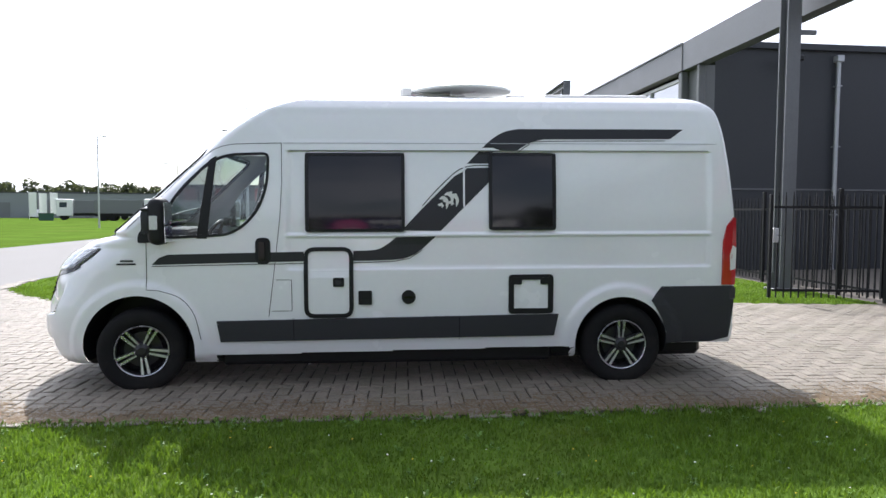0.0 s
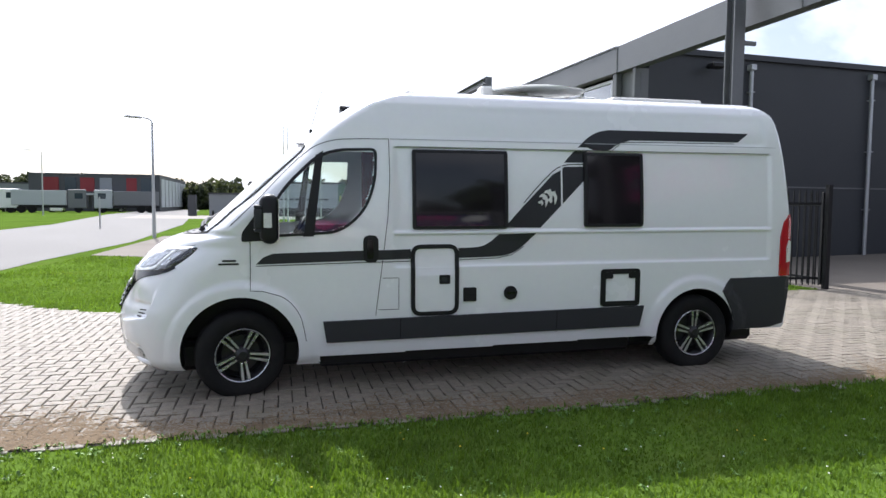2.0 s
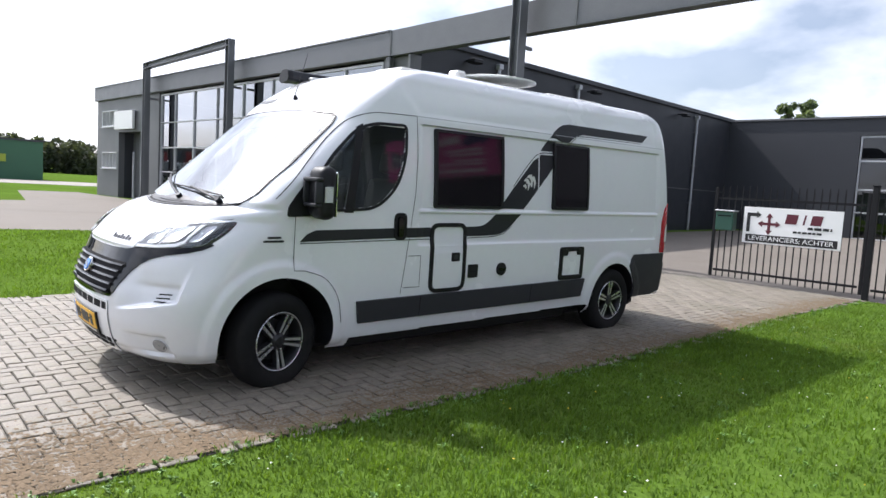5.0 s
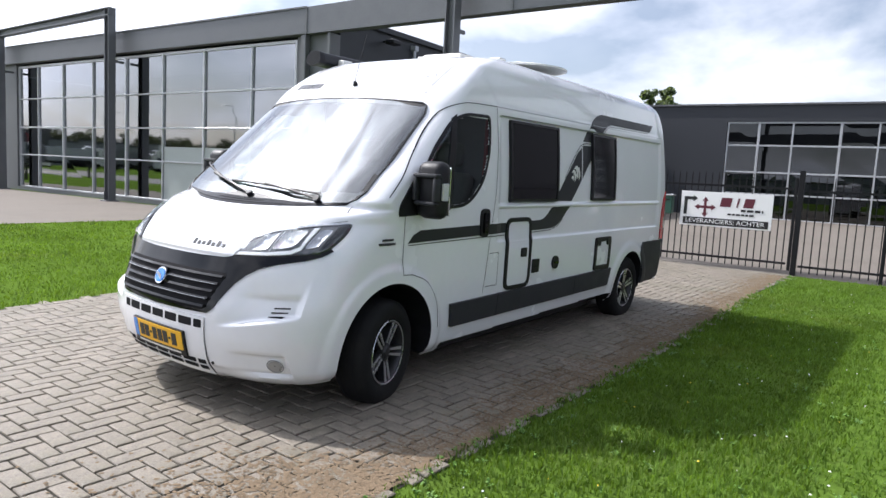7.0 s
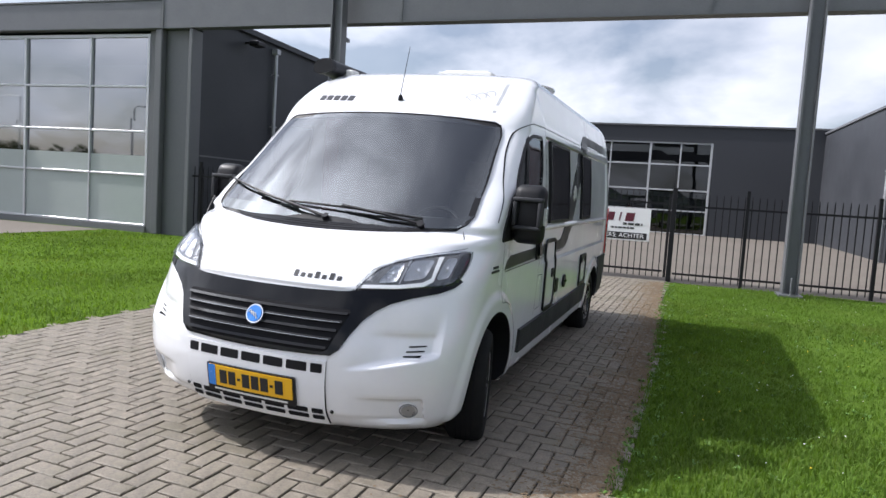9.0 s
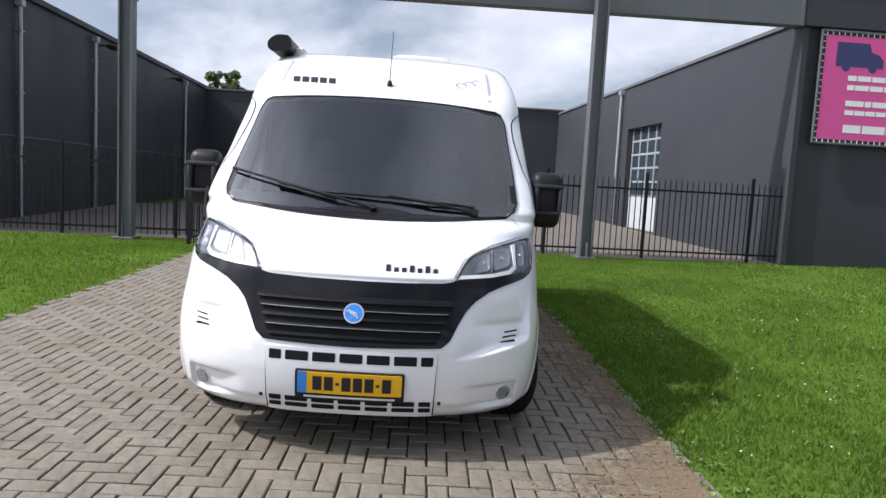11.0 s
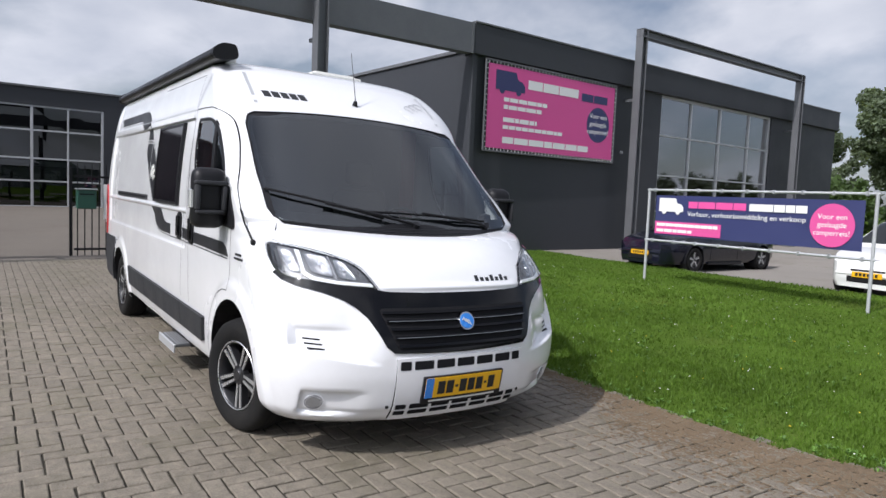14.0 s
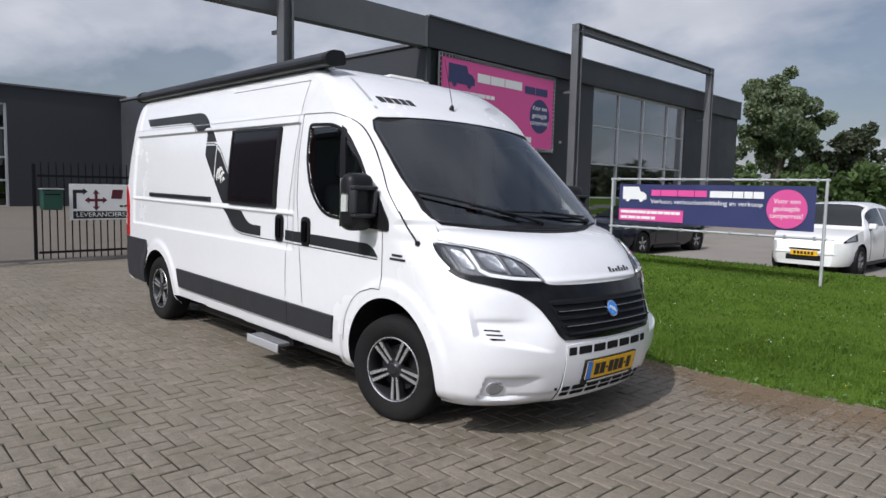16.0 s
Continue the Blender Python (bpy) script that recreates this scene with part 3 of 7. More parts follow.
def hall_a():
    h = thing("industrial_hall", B.copy(), "dark grey clad hall with a tall mirrored window front", "building")
    y0, y1, D = 9.75, 35.7, 24.0
    ys = [11.16, 12.99, 15.21, 17.35, 19.5, 21.63, 23.74, 25.65, 27.19]
    part("wall", nbox(0.05, 0.30, y0, 11.10, 0, 5.06), M_CLAD2, h)
    # blind end with a recessed entrance and four small windows
    for a, b, c, d in ((27.25, 29.45, 0, 5.07), (29.45, 32.44, 3.36, 5.07), (32.44, 32.72, 0, 5.07), (34.88, y1, 0, 5.07), (32.72, 34.88, 0, 1.49), (32.72, 34.88, 2.34, 3.68), (32.72, 34.88, 4.51, 5.07)):
        part("wall", nbox(0.0, 0.30, a, b, c, d), M_CLAD2, h)
    part("entrance_wall", nbox(0.75, 0.85, 29.2, 32.7, 0, 3.6), M_CLAD2, h)
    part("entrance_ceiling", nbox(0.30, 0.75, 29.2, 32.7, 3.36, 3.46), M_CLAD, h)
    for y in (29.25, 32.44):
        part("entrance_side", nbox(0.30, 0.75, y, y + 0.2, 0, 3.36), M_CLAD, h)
    dr = part("door", nbox(0.68, 0.745, 30.0, 31.0, 0.05, 2.25, bevel=0.01), M_FARDARK, h, "grey entrance door")
    part("door_handle", nbox(0.62, 0.68, 30.85, 30.89, 0.95, 1.25), M_ZINC, dr)
    for y in (29.46, 30.46):
        part("entrance_post", nbox(0.02, 0.10, y, y + 0.07, 0, 2.36, bevel=0.01), M_FARLIGHT, h)
    for z0, z1 in ((1.49, 2.34), (3.68, 4.51)):
        w = part("window", nbox(0.14, 0.18, 32.74, 34.86, z0 + 0.02, z1 - 0.02), M_FARGLASS, h, "white framed office window")
        for k in range(5):
            yy = 32.72 + 2.11 * k / 4
            part("window_frame", nbox(-0.03, 0.12, yy, yy + 0.055, z0, z1, bevel=0.006), M_POLE, w)
        for zz in (z0, z1 - 0.05):
            part("window_frame", nbox(-0.035, 0.12, 32.72, 34.88, zz, zz + 0.05, bevel=0.006), M_POLE, w)
        part("window_sill", nbox(-0.08, 0.10, 32.66, 34.94, z0 - 0.05, z0 - 0.003), M_ALUFRAME, w)
    part("sign_board", nbox(-0.20, -0.08, 30.03, 32.55, 3.48, 4.38, bevel=0.01), M_SIGNWHITE, h, "blank white sign box")
    part("wall", nbox(0.0, 0.30, 11.10, 27.25, 0, 0.15), M_CLAD2, h)
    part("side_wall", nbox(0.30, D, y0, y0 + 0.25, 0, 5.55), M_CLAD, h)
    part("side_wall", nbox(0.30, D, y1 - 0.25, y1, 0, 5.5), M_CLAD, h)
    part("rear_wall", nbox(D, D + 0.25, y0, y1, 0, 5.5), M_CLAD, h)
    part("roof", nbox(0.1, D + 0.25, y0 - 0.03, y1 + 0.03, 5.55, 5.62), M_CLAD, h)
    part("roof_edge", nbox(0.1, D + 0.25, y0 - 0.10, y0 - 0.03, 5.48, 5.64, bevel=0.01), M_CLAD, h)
    f = part("fascia", nbox(-0.16, 0.1, 10.62, y1, 5.07, 5.75, bevel=0.015), M_STEEL, h, "grey steel fascia")
    part("fascia_cap", nbox(-0.19, 0.13, 10.62, y1, 5.75, 5.79), M_STEEL, f)
    part("pier_profile", nbox(-0.14, 0.04, 10.60, 10.80, 0, 5.06, bevel=0.02), M_CLAD2, h)
    part("pier_profile", nbox(-0.14, 0.04, 9.70, 9.82, 0, 5.06, bevel=0.02), M_CLAD2, h)
    glazing(h, "window", ys, [0.18, 1.46, 2.56, 3.69, 4.95], 0.12, film=((11.2, 17.3, 0.2, 1.95),))
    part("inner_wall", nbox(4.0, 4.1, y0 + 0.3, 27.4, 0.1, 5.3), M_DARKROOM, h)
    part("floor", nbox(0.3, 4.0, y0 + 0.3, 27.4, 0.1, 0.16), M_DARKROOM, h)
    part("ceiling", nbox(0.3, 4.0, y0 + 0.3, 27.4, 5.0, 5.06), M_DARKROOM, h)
    part("rail", nbox(0.3, D, y0 - 0.02, y0, 2.02, 2.06), M_CLAD2, h)
    for x in (3.49, 7.80, 17.2, 22.3):
        gutter_pipe(x, y0, 5.2, -1)
    for x in (2.1, 8.5, 15.5):
        t = thing("wall_lamp", at_b(x, y0), "small dark floodlight high on the hall wall", "lamp", "wall lamps")
        part("bracket", nbox(-0.03, 0.03, -0.30, 0, 5.20, 5.25), M_BLACK, t)
        part("lamp_head", nbox(-0.20, 0.20, -0.52, -0.22, 5.12, 5.26, bevel=0.03), M_BLACK, t)


def hall_b():
    h = thing("industrial_hall", B.copy(), "grey clad hall carrying a large pink board", "building")
    y0, y1, D = -30.0, -8.35, 24.0
    ys = [-24.14, -22.6, -20.53, -18.63, -16.78]
    part("wall", nbox(0.0, 0.30, -16.72, y1, 0, 5.2), M_CLAD, h)
    part("wall", nbox(0.0, 0.30, y0, -24.2, 0, 5.2), M_CLAD, h)
    part("wall", nbox(0.0, 0.30, -24.2, -16.72, 0, 0.10), M_CLAD, h)
    part("corner_post", nbox(-0.10, 0.20, -8.47, -8.30, 0, 5.2, bevel=0.02), M_CLAD, h)
    for a, b, c, d in ((0.30, 7.27, 0, 5.32), (10.37, 21.0, 0, 5.32), (7.27, 10.37, 3.77, 5.32)):
        part("side_wall", nbox(a, b, y1 - 0.3, y1, c, d), M_CLAD, h)
    part("side_wall", nbox(0.30, D, y0, y0 + 0.3, 0, 5.5), M_CLAD, h)
    part("rear_wall", nbox(D, D + 0.25, y0, y1, 0, 5.5), M_CLAD, h)
    part("roof", nbox(0.1, D + 0.25, y0, y1 - 0.35, 5.32, 5.42), M_CLAD, h)
    part("roof_edge", nbox(0.1, 21.0, y1 - 0.35, y1 + 0.06, 5.30, 5.40, bevel=0.01), M_STEEL, h)
    f = part("fascia", nbox(-0.16, 0.1, y0, -8.30, 5.2, 5.99, bevel=0.015), M_CLAD, h, "dark steel fascia")
    part("fascia_cap", nbox(-0.19, 0.13, y0, -8.30, 5.99, 6.03), M_CLAD2, f)
    glazing(h, "window", ys, [0.12, 1.28, 2.50, 3.86, 5.15], 0.12)
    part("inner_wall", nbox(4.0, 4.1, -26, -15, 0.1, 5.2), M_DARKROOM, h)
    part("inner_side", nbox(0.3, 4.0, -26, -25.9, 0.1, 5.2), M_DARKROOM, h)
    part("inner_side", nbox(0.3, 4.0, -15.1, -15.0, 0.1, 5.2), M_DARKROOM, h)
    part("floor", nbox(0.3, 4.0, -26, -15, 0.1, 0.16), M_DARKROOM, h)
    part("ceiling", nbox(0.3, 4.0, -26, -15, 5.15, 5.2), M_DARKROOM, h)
    # roller door with small windows
    d = part("door", nbox(7.27, 10.37, y1 - 0.28, y1 - 0.22, 0.10, 3.77), M_CLAD2, h, "sectional door with small panes")
    zr = [1.35 + 0.49 * i for i in range(6)]
    for i, (c, e) in enumerate(zip(zr, zr[1:])):
        for k in range(4):
            a = 7.40 + 0.72 * k
            part("pane", nbox(a + 0.05, a + 0.65, y1 - 0.215, y1 - 0.20, c + 0.04, e - 0.04), M_FARGLASS, d)
        part("transom", nbox(7.29, 10.35, y1 - 0.215, y1 - 0.185, e - 0.035, e + 0.035), M_ALUFRAME, d)
    for k in range(5):
        a = 7.40 + 0.72 * k
        part("mullion", nbox(a - 0.035, a + 0.035, y1 - 0.215, y1 - 0.185, 1.33, 3.76), M_ALUFRAME, d)
    part("lower_panel", nbox(7.32, 10.32, y1 - 0.215, y1 - 0.20, 0.15, 1.30, bevel=0.01), M_FARLIGHT, d)
    gutter_pipe(11.09, y1, 5.1, 1)
    part("fixing", nbox(-0.06, 0.0, -14.75, -14.65, 3.08, 3.16, bevel=0.01), M_ZINC, h)


def hall_back():
    h = thing("industrial_hall", B.copy(), "dark clad rear hall with a gridded window", "building")
    ys = [-3.53, -2.12, -0.70, 1.20, 2.62, 3.97]
    part("wall", nbox(21.0, 21.25, 4.03, 9.75, 0.0, 5.5), M_CLAD, h)
    part("wall", nbox(21.0, 21.25, -8.6, -3.59, 0.0, 5.5), M_CLAD, h)
    part("wall", nbox(21.0, 21.25, -3.59, 4.03, 4.74, 5.5), M_CLAD, h)
    part("roof", nbox(21.25, 30, -8.6, 9.75, 5.3, 5.42), M_CLAD, h)
    part("roof_edge", nbox(20.92, 21.27, -8.6, 9.5, 5.5, 5.58), M_CLAD2, h)
    glazing(h, "window", ys, [0.28, 1.41, 2.41, 3.65, 4.70], 21.1, bar=0.07, pane=M_BACKGLASS)
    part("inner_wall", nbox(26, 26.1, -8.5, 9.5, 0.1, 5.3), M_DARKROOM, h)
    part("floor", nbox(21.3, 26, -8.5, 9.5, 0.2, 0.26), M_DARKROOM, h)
    part("handrail", nbox(23.0, 23.06, -3.5, 3.9, 2.10, 2.35), M_FARLIGHT, h, "white parapet inside")


hall_a()
hall_b()
hall_back()


def h_column(bm, x, y, z0, z1, w=0.26):
    """A rolled H section as one prism."""
    return prism(bm, h_outline(w), lambda u, v, d: Vector((x + u, y + v, d)), z0, z1)


def h_outline(w, t=0.03, web=0.02):
    a, b = w / 2, w / 2 - t
    return [(-a, -a), (a, -a), (a, -b), (web, -b), (web, b), (a, b), (a, a), (-a, a), (-a, b), (-web, b), (-web, -b), (-a, -b)]


def portal(x, ya, yb, za, zb, label):
    t = thing("steel_portal", B.copy(), label, "portal", "steel portals")
    for y, z in ((ya, za), (yb, zb)):
        c = part("column", h_column(bmesh.new(), x, y, 0, z), M_STEEL, t)
        part("base_plate", nbox(x - 0.24, x + 0.24, y - 0.2, y + 0.2, 0, 0.05, bevel=0.008), M_STEEL, c)
        part("stiffener", nbox(x - 0.22, x - 0.13, y - 0.01, y + 0.01, 0.04, 0.35), M_STEEL, c)
        part("tie", nbox(x, 0.0, y - 0.03, y + 0.03, 4.72, 4.80), M_STEEL, c)
    bm = bmesh.new()
    k = 0.13 if ya < yb else -0.13
    prism(bm, h_outline(0.26, 0.03, 0.015), lambda u, v, d: Vector((x + u, ya - k + (yb - ya + 2 * k) * d, za + (zb - za) * d - 0.13 + v)), 0, 1)
    part("lintel", bm, M_STEEL, t)


portal(-0.50, 19.5, 27.5, 6.49, 6.33, "tall grey steel portal frame before the glazed hall")
portal(-0.50, 5.62, -3.72, 6.75, 6.80, "tall grey steel portal frame across the gate")
portal(-0.50, -14.78, -25.28, 6.93, 6.98, "tall grey steel portal frame before the board")


def gantry():
    t = thing("gantry_beam", B.copy(), "deep grey steel beam spanning between the two halls", "beam")
    bm = bmesh.new()
    ring = []
    for y, lo, hi in ((10.58, 5.07, 5.77), (-8.28, 5.2, 5.97)):
        ring.append([bm.verts.new((x, y, z)) for x, z in ((-0.16, lo), (0.14, lo), (0.14, hi), (-0.16, hi))])
    bm.faces.new(ring[0])
    bm.faces.new(ring[1][::-1])
    for i in range(4):
        bm.faces.new((ring[0][i], ring[1][i], ring[1][(i + 1) % 4], ring[0][(i + 1) % 4]))
    bmesh.ops.recalc_face_normals(bm, faces=bm.faces)
    part("beam", bm, M_STEEL, t)
    for k in range(4):
        y = 10.58 - 18.8 * k / 3
        z = 5.07 + 0.13 * k / 3
        part("joint", nbox(-0.175, -0.162, y - 0.03, y + 0.03, z - 0.01, z + 0.72 + 0.07 * k / 3), M_CLAD2, t)


gantry()

# ---- the camper van, in its own frame: x from the front axle to the tail, y to its right, z up ----
VAN = pose(0.018, 0, -0.016, 0.9, -0.465, 0.23)


def spline(table):
    """A monotone cubic through (z, value) pairs."""
    X = np.array([p[0] for p in table], float)
    Y = np.array([p[1] for p in table], float)
    h, d = np.diff(X), np.diff(Y) / np.diff(X)
    m = np.zeros(len(X))
    m[0], m[-1] = d[0], d[-1]
    for i in range(1, len(X) - 1):
        if d[i - 1] * d[i] > 0:
            w1, w2 = 2 * h[i] + h[i - 1], h[i] + 2 * h[i - 1]
            m[i] = (w1 + w2) / (w1 / d[i - 1] + w2 / d[i])

    def f(x):
        x = min(max(x, X[0]), X[-1])
        i = min(max(int(np.searchsorted(X, x)) - 1, 0), len(h) - 1)
        t = (x - X[i]) / h[i]
        return float((1 + 2 * t) * (1 - t) ** 2 * Y[i] + t * (1 - t) ** 2 * h[i] * m[i] + t * t * (3 - 2 * t) * Y[i + 1] + t * t * (t - 1) * h[i] * m[i + 1])
    return f


nose = spline([(0.21, -0.835), (0.24, -0.885), (0.28, -0.915), (0.34, -0.938), (0.42, -0.955), (0.5, -0.965), (0.58, -0.965), (0.66, -0.955), (0.75, -0.925),
               (0.85, -0.885), (0.95, -0.850), (1.03, -0.80), (1.10, -0.735), (1.16, -0.66), (1.2, -0.575), (1.23, -0.45), (1.25, -0.34),
               (1.30, -0.275), (1.475, -0.093), (1.773, 0.232), (1.99, 0.475), (2.06, 0.555), (2.2, 0.75), (2.267, 0.85), (2.33, 0.96),
               (2.387, 1.12), (2.42, 1.32), (2.44, 1.6), (2.452, 2.0)])
half = spline([(0.21, 0.93), (0.3, 0.99), (0.5, 1.02), (0.75, 1.03), (1.3, 1.03), (1.6, 1.015), (1.9, 0.985), (2.1, 0.958), (2.22, 0.93),
               (2.30, 0.902), (2.34, 0.875), (2.38, 0.835), (2.42, 0.74), (2.44, 0.57), (2.452, 0.25)])
wrap = spline([(0.21, 0.48), (0.35, 0.56), (0.6, 0.60), (0.95, 0.68), (1.15, 0.74), (1.2, 0.60), (1.25, 0.38), (1.3, 0.27), (1.42, 0.29), (1.6, 0.37), (1.9, 0.35), (2.0, 0.29), (2.2, 0.25), (2.452, 0.30)])
power = spline([(0.21, 2.3), (0.6, 2.5), (1.0, 2.4), (1.15, 2.3), (1.3, 2.5), (1.9, 2.5), (2.2, 3.0), (2.452, 3.0)])
tail = spline([(0.21, 4.92), (0.4, 4.985), (1.3, 4.975), (1.74, 4.935), (2.0, 4.90), (2.2, 4.86), (2.3, 4.825), (2.37, 4.75), (2.42, 4.62), (2.44, 4.35), (2.452, 3.9)])
F_ARCH, R_ARCH = (0.018, 0.342, 0.440), (3.992, 0.34, 0.392)
TAILWRAP = 0.07


def swell(x, z):
    """Relief of the flanks: arch flares, the recessed upper panels and two ledges."""
    d = 0.0
    for cx, cz, r in (F_ARCH, R_ARCH):
        q = math.hypot(x - cx, z - cz)
        if z > cz - 0.1:
            d += 0.016 * (1 - smooth(r + 0.07, r + 0.13, q))
    if x > 0.95:
        ins = smooth(1.205, 1.245, x) * (1 - smooth(4.715, 4.755, x))
        d -= 0.017 * ins * smooth(1.262, 1.286, z) * (1 - smooth(1.936, 1.952, z))
        d -= 0.013 * ins * smooth(0.974, 1.000, z) * (1 - smooth(1.238, 1.252, z))
        x0 = 0.99 + max(2.26 - z, 0) * 0.85
        d -= 0.008 * smooth(x0, x0 + 0.045, x) * (1 - smooth(4.66, 4.72, x)) * smooth(2.012, 2.030, z) * (1 - smooth(2.268, 2.288, z))
    return d


def relief(y, z):
    """Hollows of the front: cheeks under the headlights, fog lamp pockets, the bonnet's lip."""
    a = abs(y)
    ledge = 0.548 + 0.20 * (a - 0.54)
    d = 0.046 * smooth(ledge, ledge + 0.026, z) * (1 - smooth(0.70, 0.90, z)) * smooth(0.50, 0.70, a) * (1 - smooth(0.905, 0.955, a))
    d += 0.020 * smooth(ledge + 0.012, ledge + 0.034, z) * (1 - smooth(0.72, 0.755, z)) * smooth(0.58, 0.80, a) * (1 - smooth(0.890, 0.915, a))
    d += 0.036 * smooth(0.268, 0.292, z) * (1 - smooth(0.396, 0.420, z)) * smooth(0.54, 0.76, a) * (1 - smooth(0.868, 0.892, a))
    d += 0.012 * (1 - smooth(0.28, 0.31, z)) * smooth(0.40, 0.46, a) * (1 - smooth(0.85, 0.95, a))
    d -= 0.012 * math.exp(-((z - 0.962) / 0.016) ** 2) * (1 - smooth(0.46, 0.52, a))
    return d


def front_x(y, z):
    h, n = half(z), power(z)
    s = min(abs(y) / h, 0.9999) ** (n / 2)
    c = math.sqrt(max(1 - s * s, 0))
    return nose(z) + wrap(z) * (1 - c ** (2 / n)) + (relief(y, z) if z < 1.02 else 0)


def side_y(x, z):
    """Half width of the shell at x, z."""
    h, n, d, a, e = half(z), power(z), wrap(z), nose(z), tail(z)
    y = h
    if x < a + d:
        c = max(min((a + d - x) / d, 1), 0) ** (n / 2)
        y = h * math.sqrt(max(1 - c * c, 0)) ** (2 / n)
    elif x > e - TAILWRAP:
        c = max(min((x - e + TAILWRAP) / TAILWRAP, 1), 0) ** 1.5
        y = h - 0.10 + 0.10 * math.sqrt(max(1 - c * c, 0)) ** (2 / 3)
    return y + swell(x, z) * (1 if x > a + d * 0.6 else 0)


def on_side(s):
    def f(x, z, off):
        y = side_y(x, z)
        dx = (side_y(x + 0.01, z) - side_y(x - 0.01, z)) / 0.02
        dz = (side_y(x, z + 0.01) - side_y(x, z - 0.01)) / 0.02
        n = Vector((-dx, 1, -dz)).normalized()
        return Vector((x, y, z)) * 1 + n * off if s > 0 else Vector((x + n.x * off, -(y + n.y * off), z + n.z * off))
    return f


def on_front(y, z, off):
    x = front_x(y, z)
    dy = (front_x(y + 0.005, z) - front_x(y - 0.005, z)) / 0.01
    dz = (front_x(y, z + 0.008) - front_x(y, z - 0.008)) / 0.016
    n = Vector((-1, max(min(dy, 4), -4), dz)).normalized()
    return Vector((x, y, z)) + n * off


def skin(poly, place, off=0.004, depth=0.006, cell=0.06):
    """A plate with the given outline that follows the shell."""
    bm = bmesh.new()
    bm.faces.new([bm.verts.new((u, v, 0)) for u, v in poly])
    for ax in (0, 1):
        lo, hi = min(p[ax] for p in poly), max(p[ax] for p in poly)
        n = int((hi - lo) / cell)
        for i in range(1, n + 1):
            v = lo + (hi - lo) * i / (n + 1)
            co, no = ((v, 0, 0), (1, 0, 0)) if ax == 0 else ((0, v, 0), (0, 1, 0))
            bmesh.ops.bisect_plane(bm, geom=bm.verts[:] + bm.edges[:] + bm.faces[:], plane_co=co, plane_no=no)
    flat = {v: (v.co.x, v.co.y) for v in bm.verts}
    rim = [e for e in bm.edges if len(e.link_faces) == 1]
    low = {}
    for v, (a, b) in flat.items():
        v.co = place(a, b, off)
    for e in rim:
        for v in e.verts:
            if depth and v not in low:
                low[v] = bm.verts.new(place(*flat[v], off - depth))
    if depth:
        for e in rim:
            a, b = e.verts
            bm.faces.new((a, b, low[b], low[a]))
        bmesh.ops.recalc_face_normals(bm, faces=bm.faces)
    u, v = flat[next(iter(flat))]
    first = max((f for f in bm.faces if all(q in flat for q in f.verts)), key=lambda f: f.calc_area())
    u = sum(flat[q][0] for q in first.verts) / len(first.verts)
    v = sum(flat[q][1] for q in first.verts) / len(first.verts)
    first.normal_update()
    if first.normal.dot(place(u, v, off + 0.01) - place(u, v, off)) < 0:
        bmesh.ops.reverse_faces(bm, faces=bm.faces[:])
    return bm


def hoop(outer, inner, place, off=0.006, depth=0.010):
    """A closed band between two outlines with as many points each."""
    bm = bmesh.new()
    k = len(outer)
    A = [bm.verts.new(place(*p, off)) for p in outer]
    Bv = [bm.verts.new(place(*p, off)) for p in inner]
    C = [bm.verts.new(place(*p, off - depth)) for p in outer]
    D = [bm.verts.new(place(*p, off - depth)) for p in inner]
    for i in range(k):
        j = (i + 1) % k
        bm.faces.new((A[i], A[j], Bv[j], Bv[i]))
        bm.faces.new((A[j], A[i], C[i], C[j]))
        bm.faces.new((Bv[i], Bv[j], D[j], D[i]))
    bmesh.ops.recalc_face_normals(bm, faces=bm.faces)
    return bm


def dense(pts, step=0.04, closed=True):
    out = []
    k = len(pts)
    for i in range(k if closed else k - 1):
        a, b = Vector(pts[i]), Vector(pts[(i + 1) % k])
        n = max(int((b - a).length / step), 1)
        for j in range(n):
            out.append(tuple(a.lerp(b, j / n)))
    if not closed:
        out.append(tuple(pts[-1]))
    return out


def ribbon(pts, w, place, off=0.0025):
    """A thin line along the shell."""
    pts = dense(pts, 0.04, False)
    bm = bmesh.new()
    prev = None
    for i, p in enumerate(pts):
        a, b = Vector(pts[max(i - 1, 0)]), Vector(pts[min(i + 1, len(pts) - 1)])
        t = (b - a).normalized()
        n = Vector((-t.y, t.x)) * w / 2
        cur = (bm.verts.new(place(p[0] + n.x, p[1] + n.y, off)), bm.verts.new(place(p[0] - n.x, p[1] - n.y, off)))
        if prev:
            bm.faces.new((prev[0], cur[0], cur[1], prev[1]))
        prev = cur
    return bm


SCREEN = dense([(y, 1.276 - 0.030 * (1 - (y / 0.83) ** 2)) for y in np.linspace(-0.83, 0.83, 13)]
               + [(0.872, 1.302), (0.893, 1.35), (0.880, 1.55), (0.858, 1.74), (0.845, 1.88), (0.818, 1.945), (0.775, 1.968)]
               + [(y, 2.002 - 0.035 * (y / 0.76) ** 2) for y in np.linspace(0.73, -0.73, 9)]
               + [(-0.775, 1.968), (-0.818, 1.945), (-0.845, 1.88), (-0.858, 1.74), (-0.880, 1.55), (-0.893, 1.35), (-0.872, 1.302)], 0.03)
CABWIN = rounded([(0.24, 1.235), (0.80, 1.262), (0.99, 1.44), (1.075, 1.66), (1.085, 1.935), (0.76, 1.925), (0.60, 1.865), (0.36, 1.63), (0.24, 1.44)],
                 [0.03, 0.16, 0.1, 0.15, 0.06, 0.08, 0.1, 0.2, 0.05], 5)


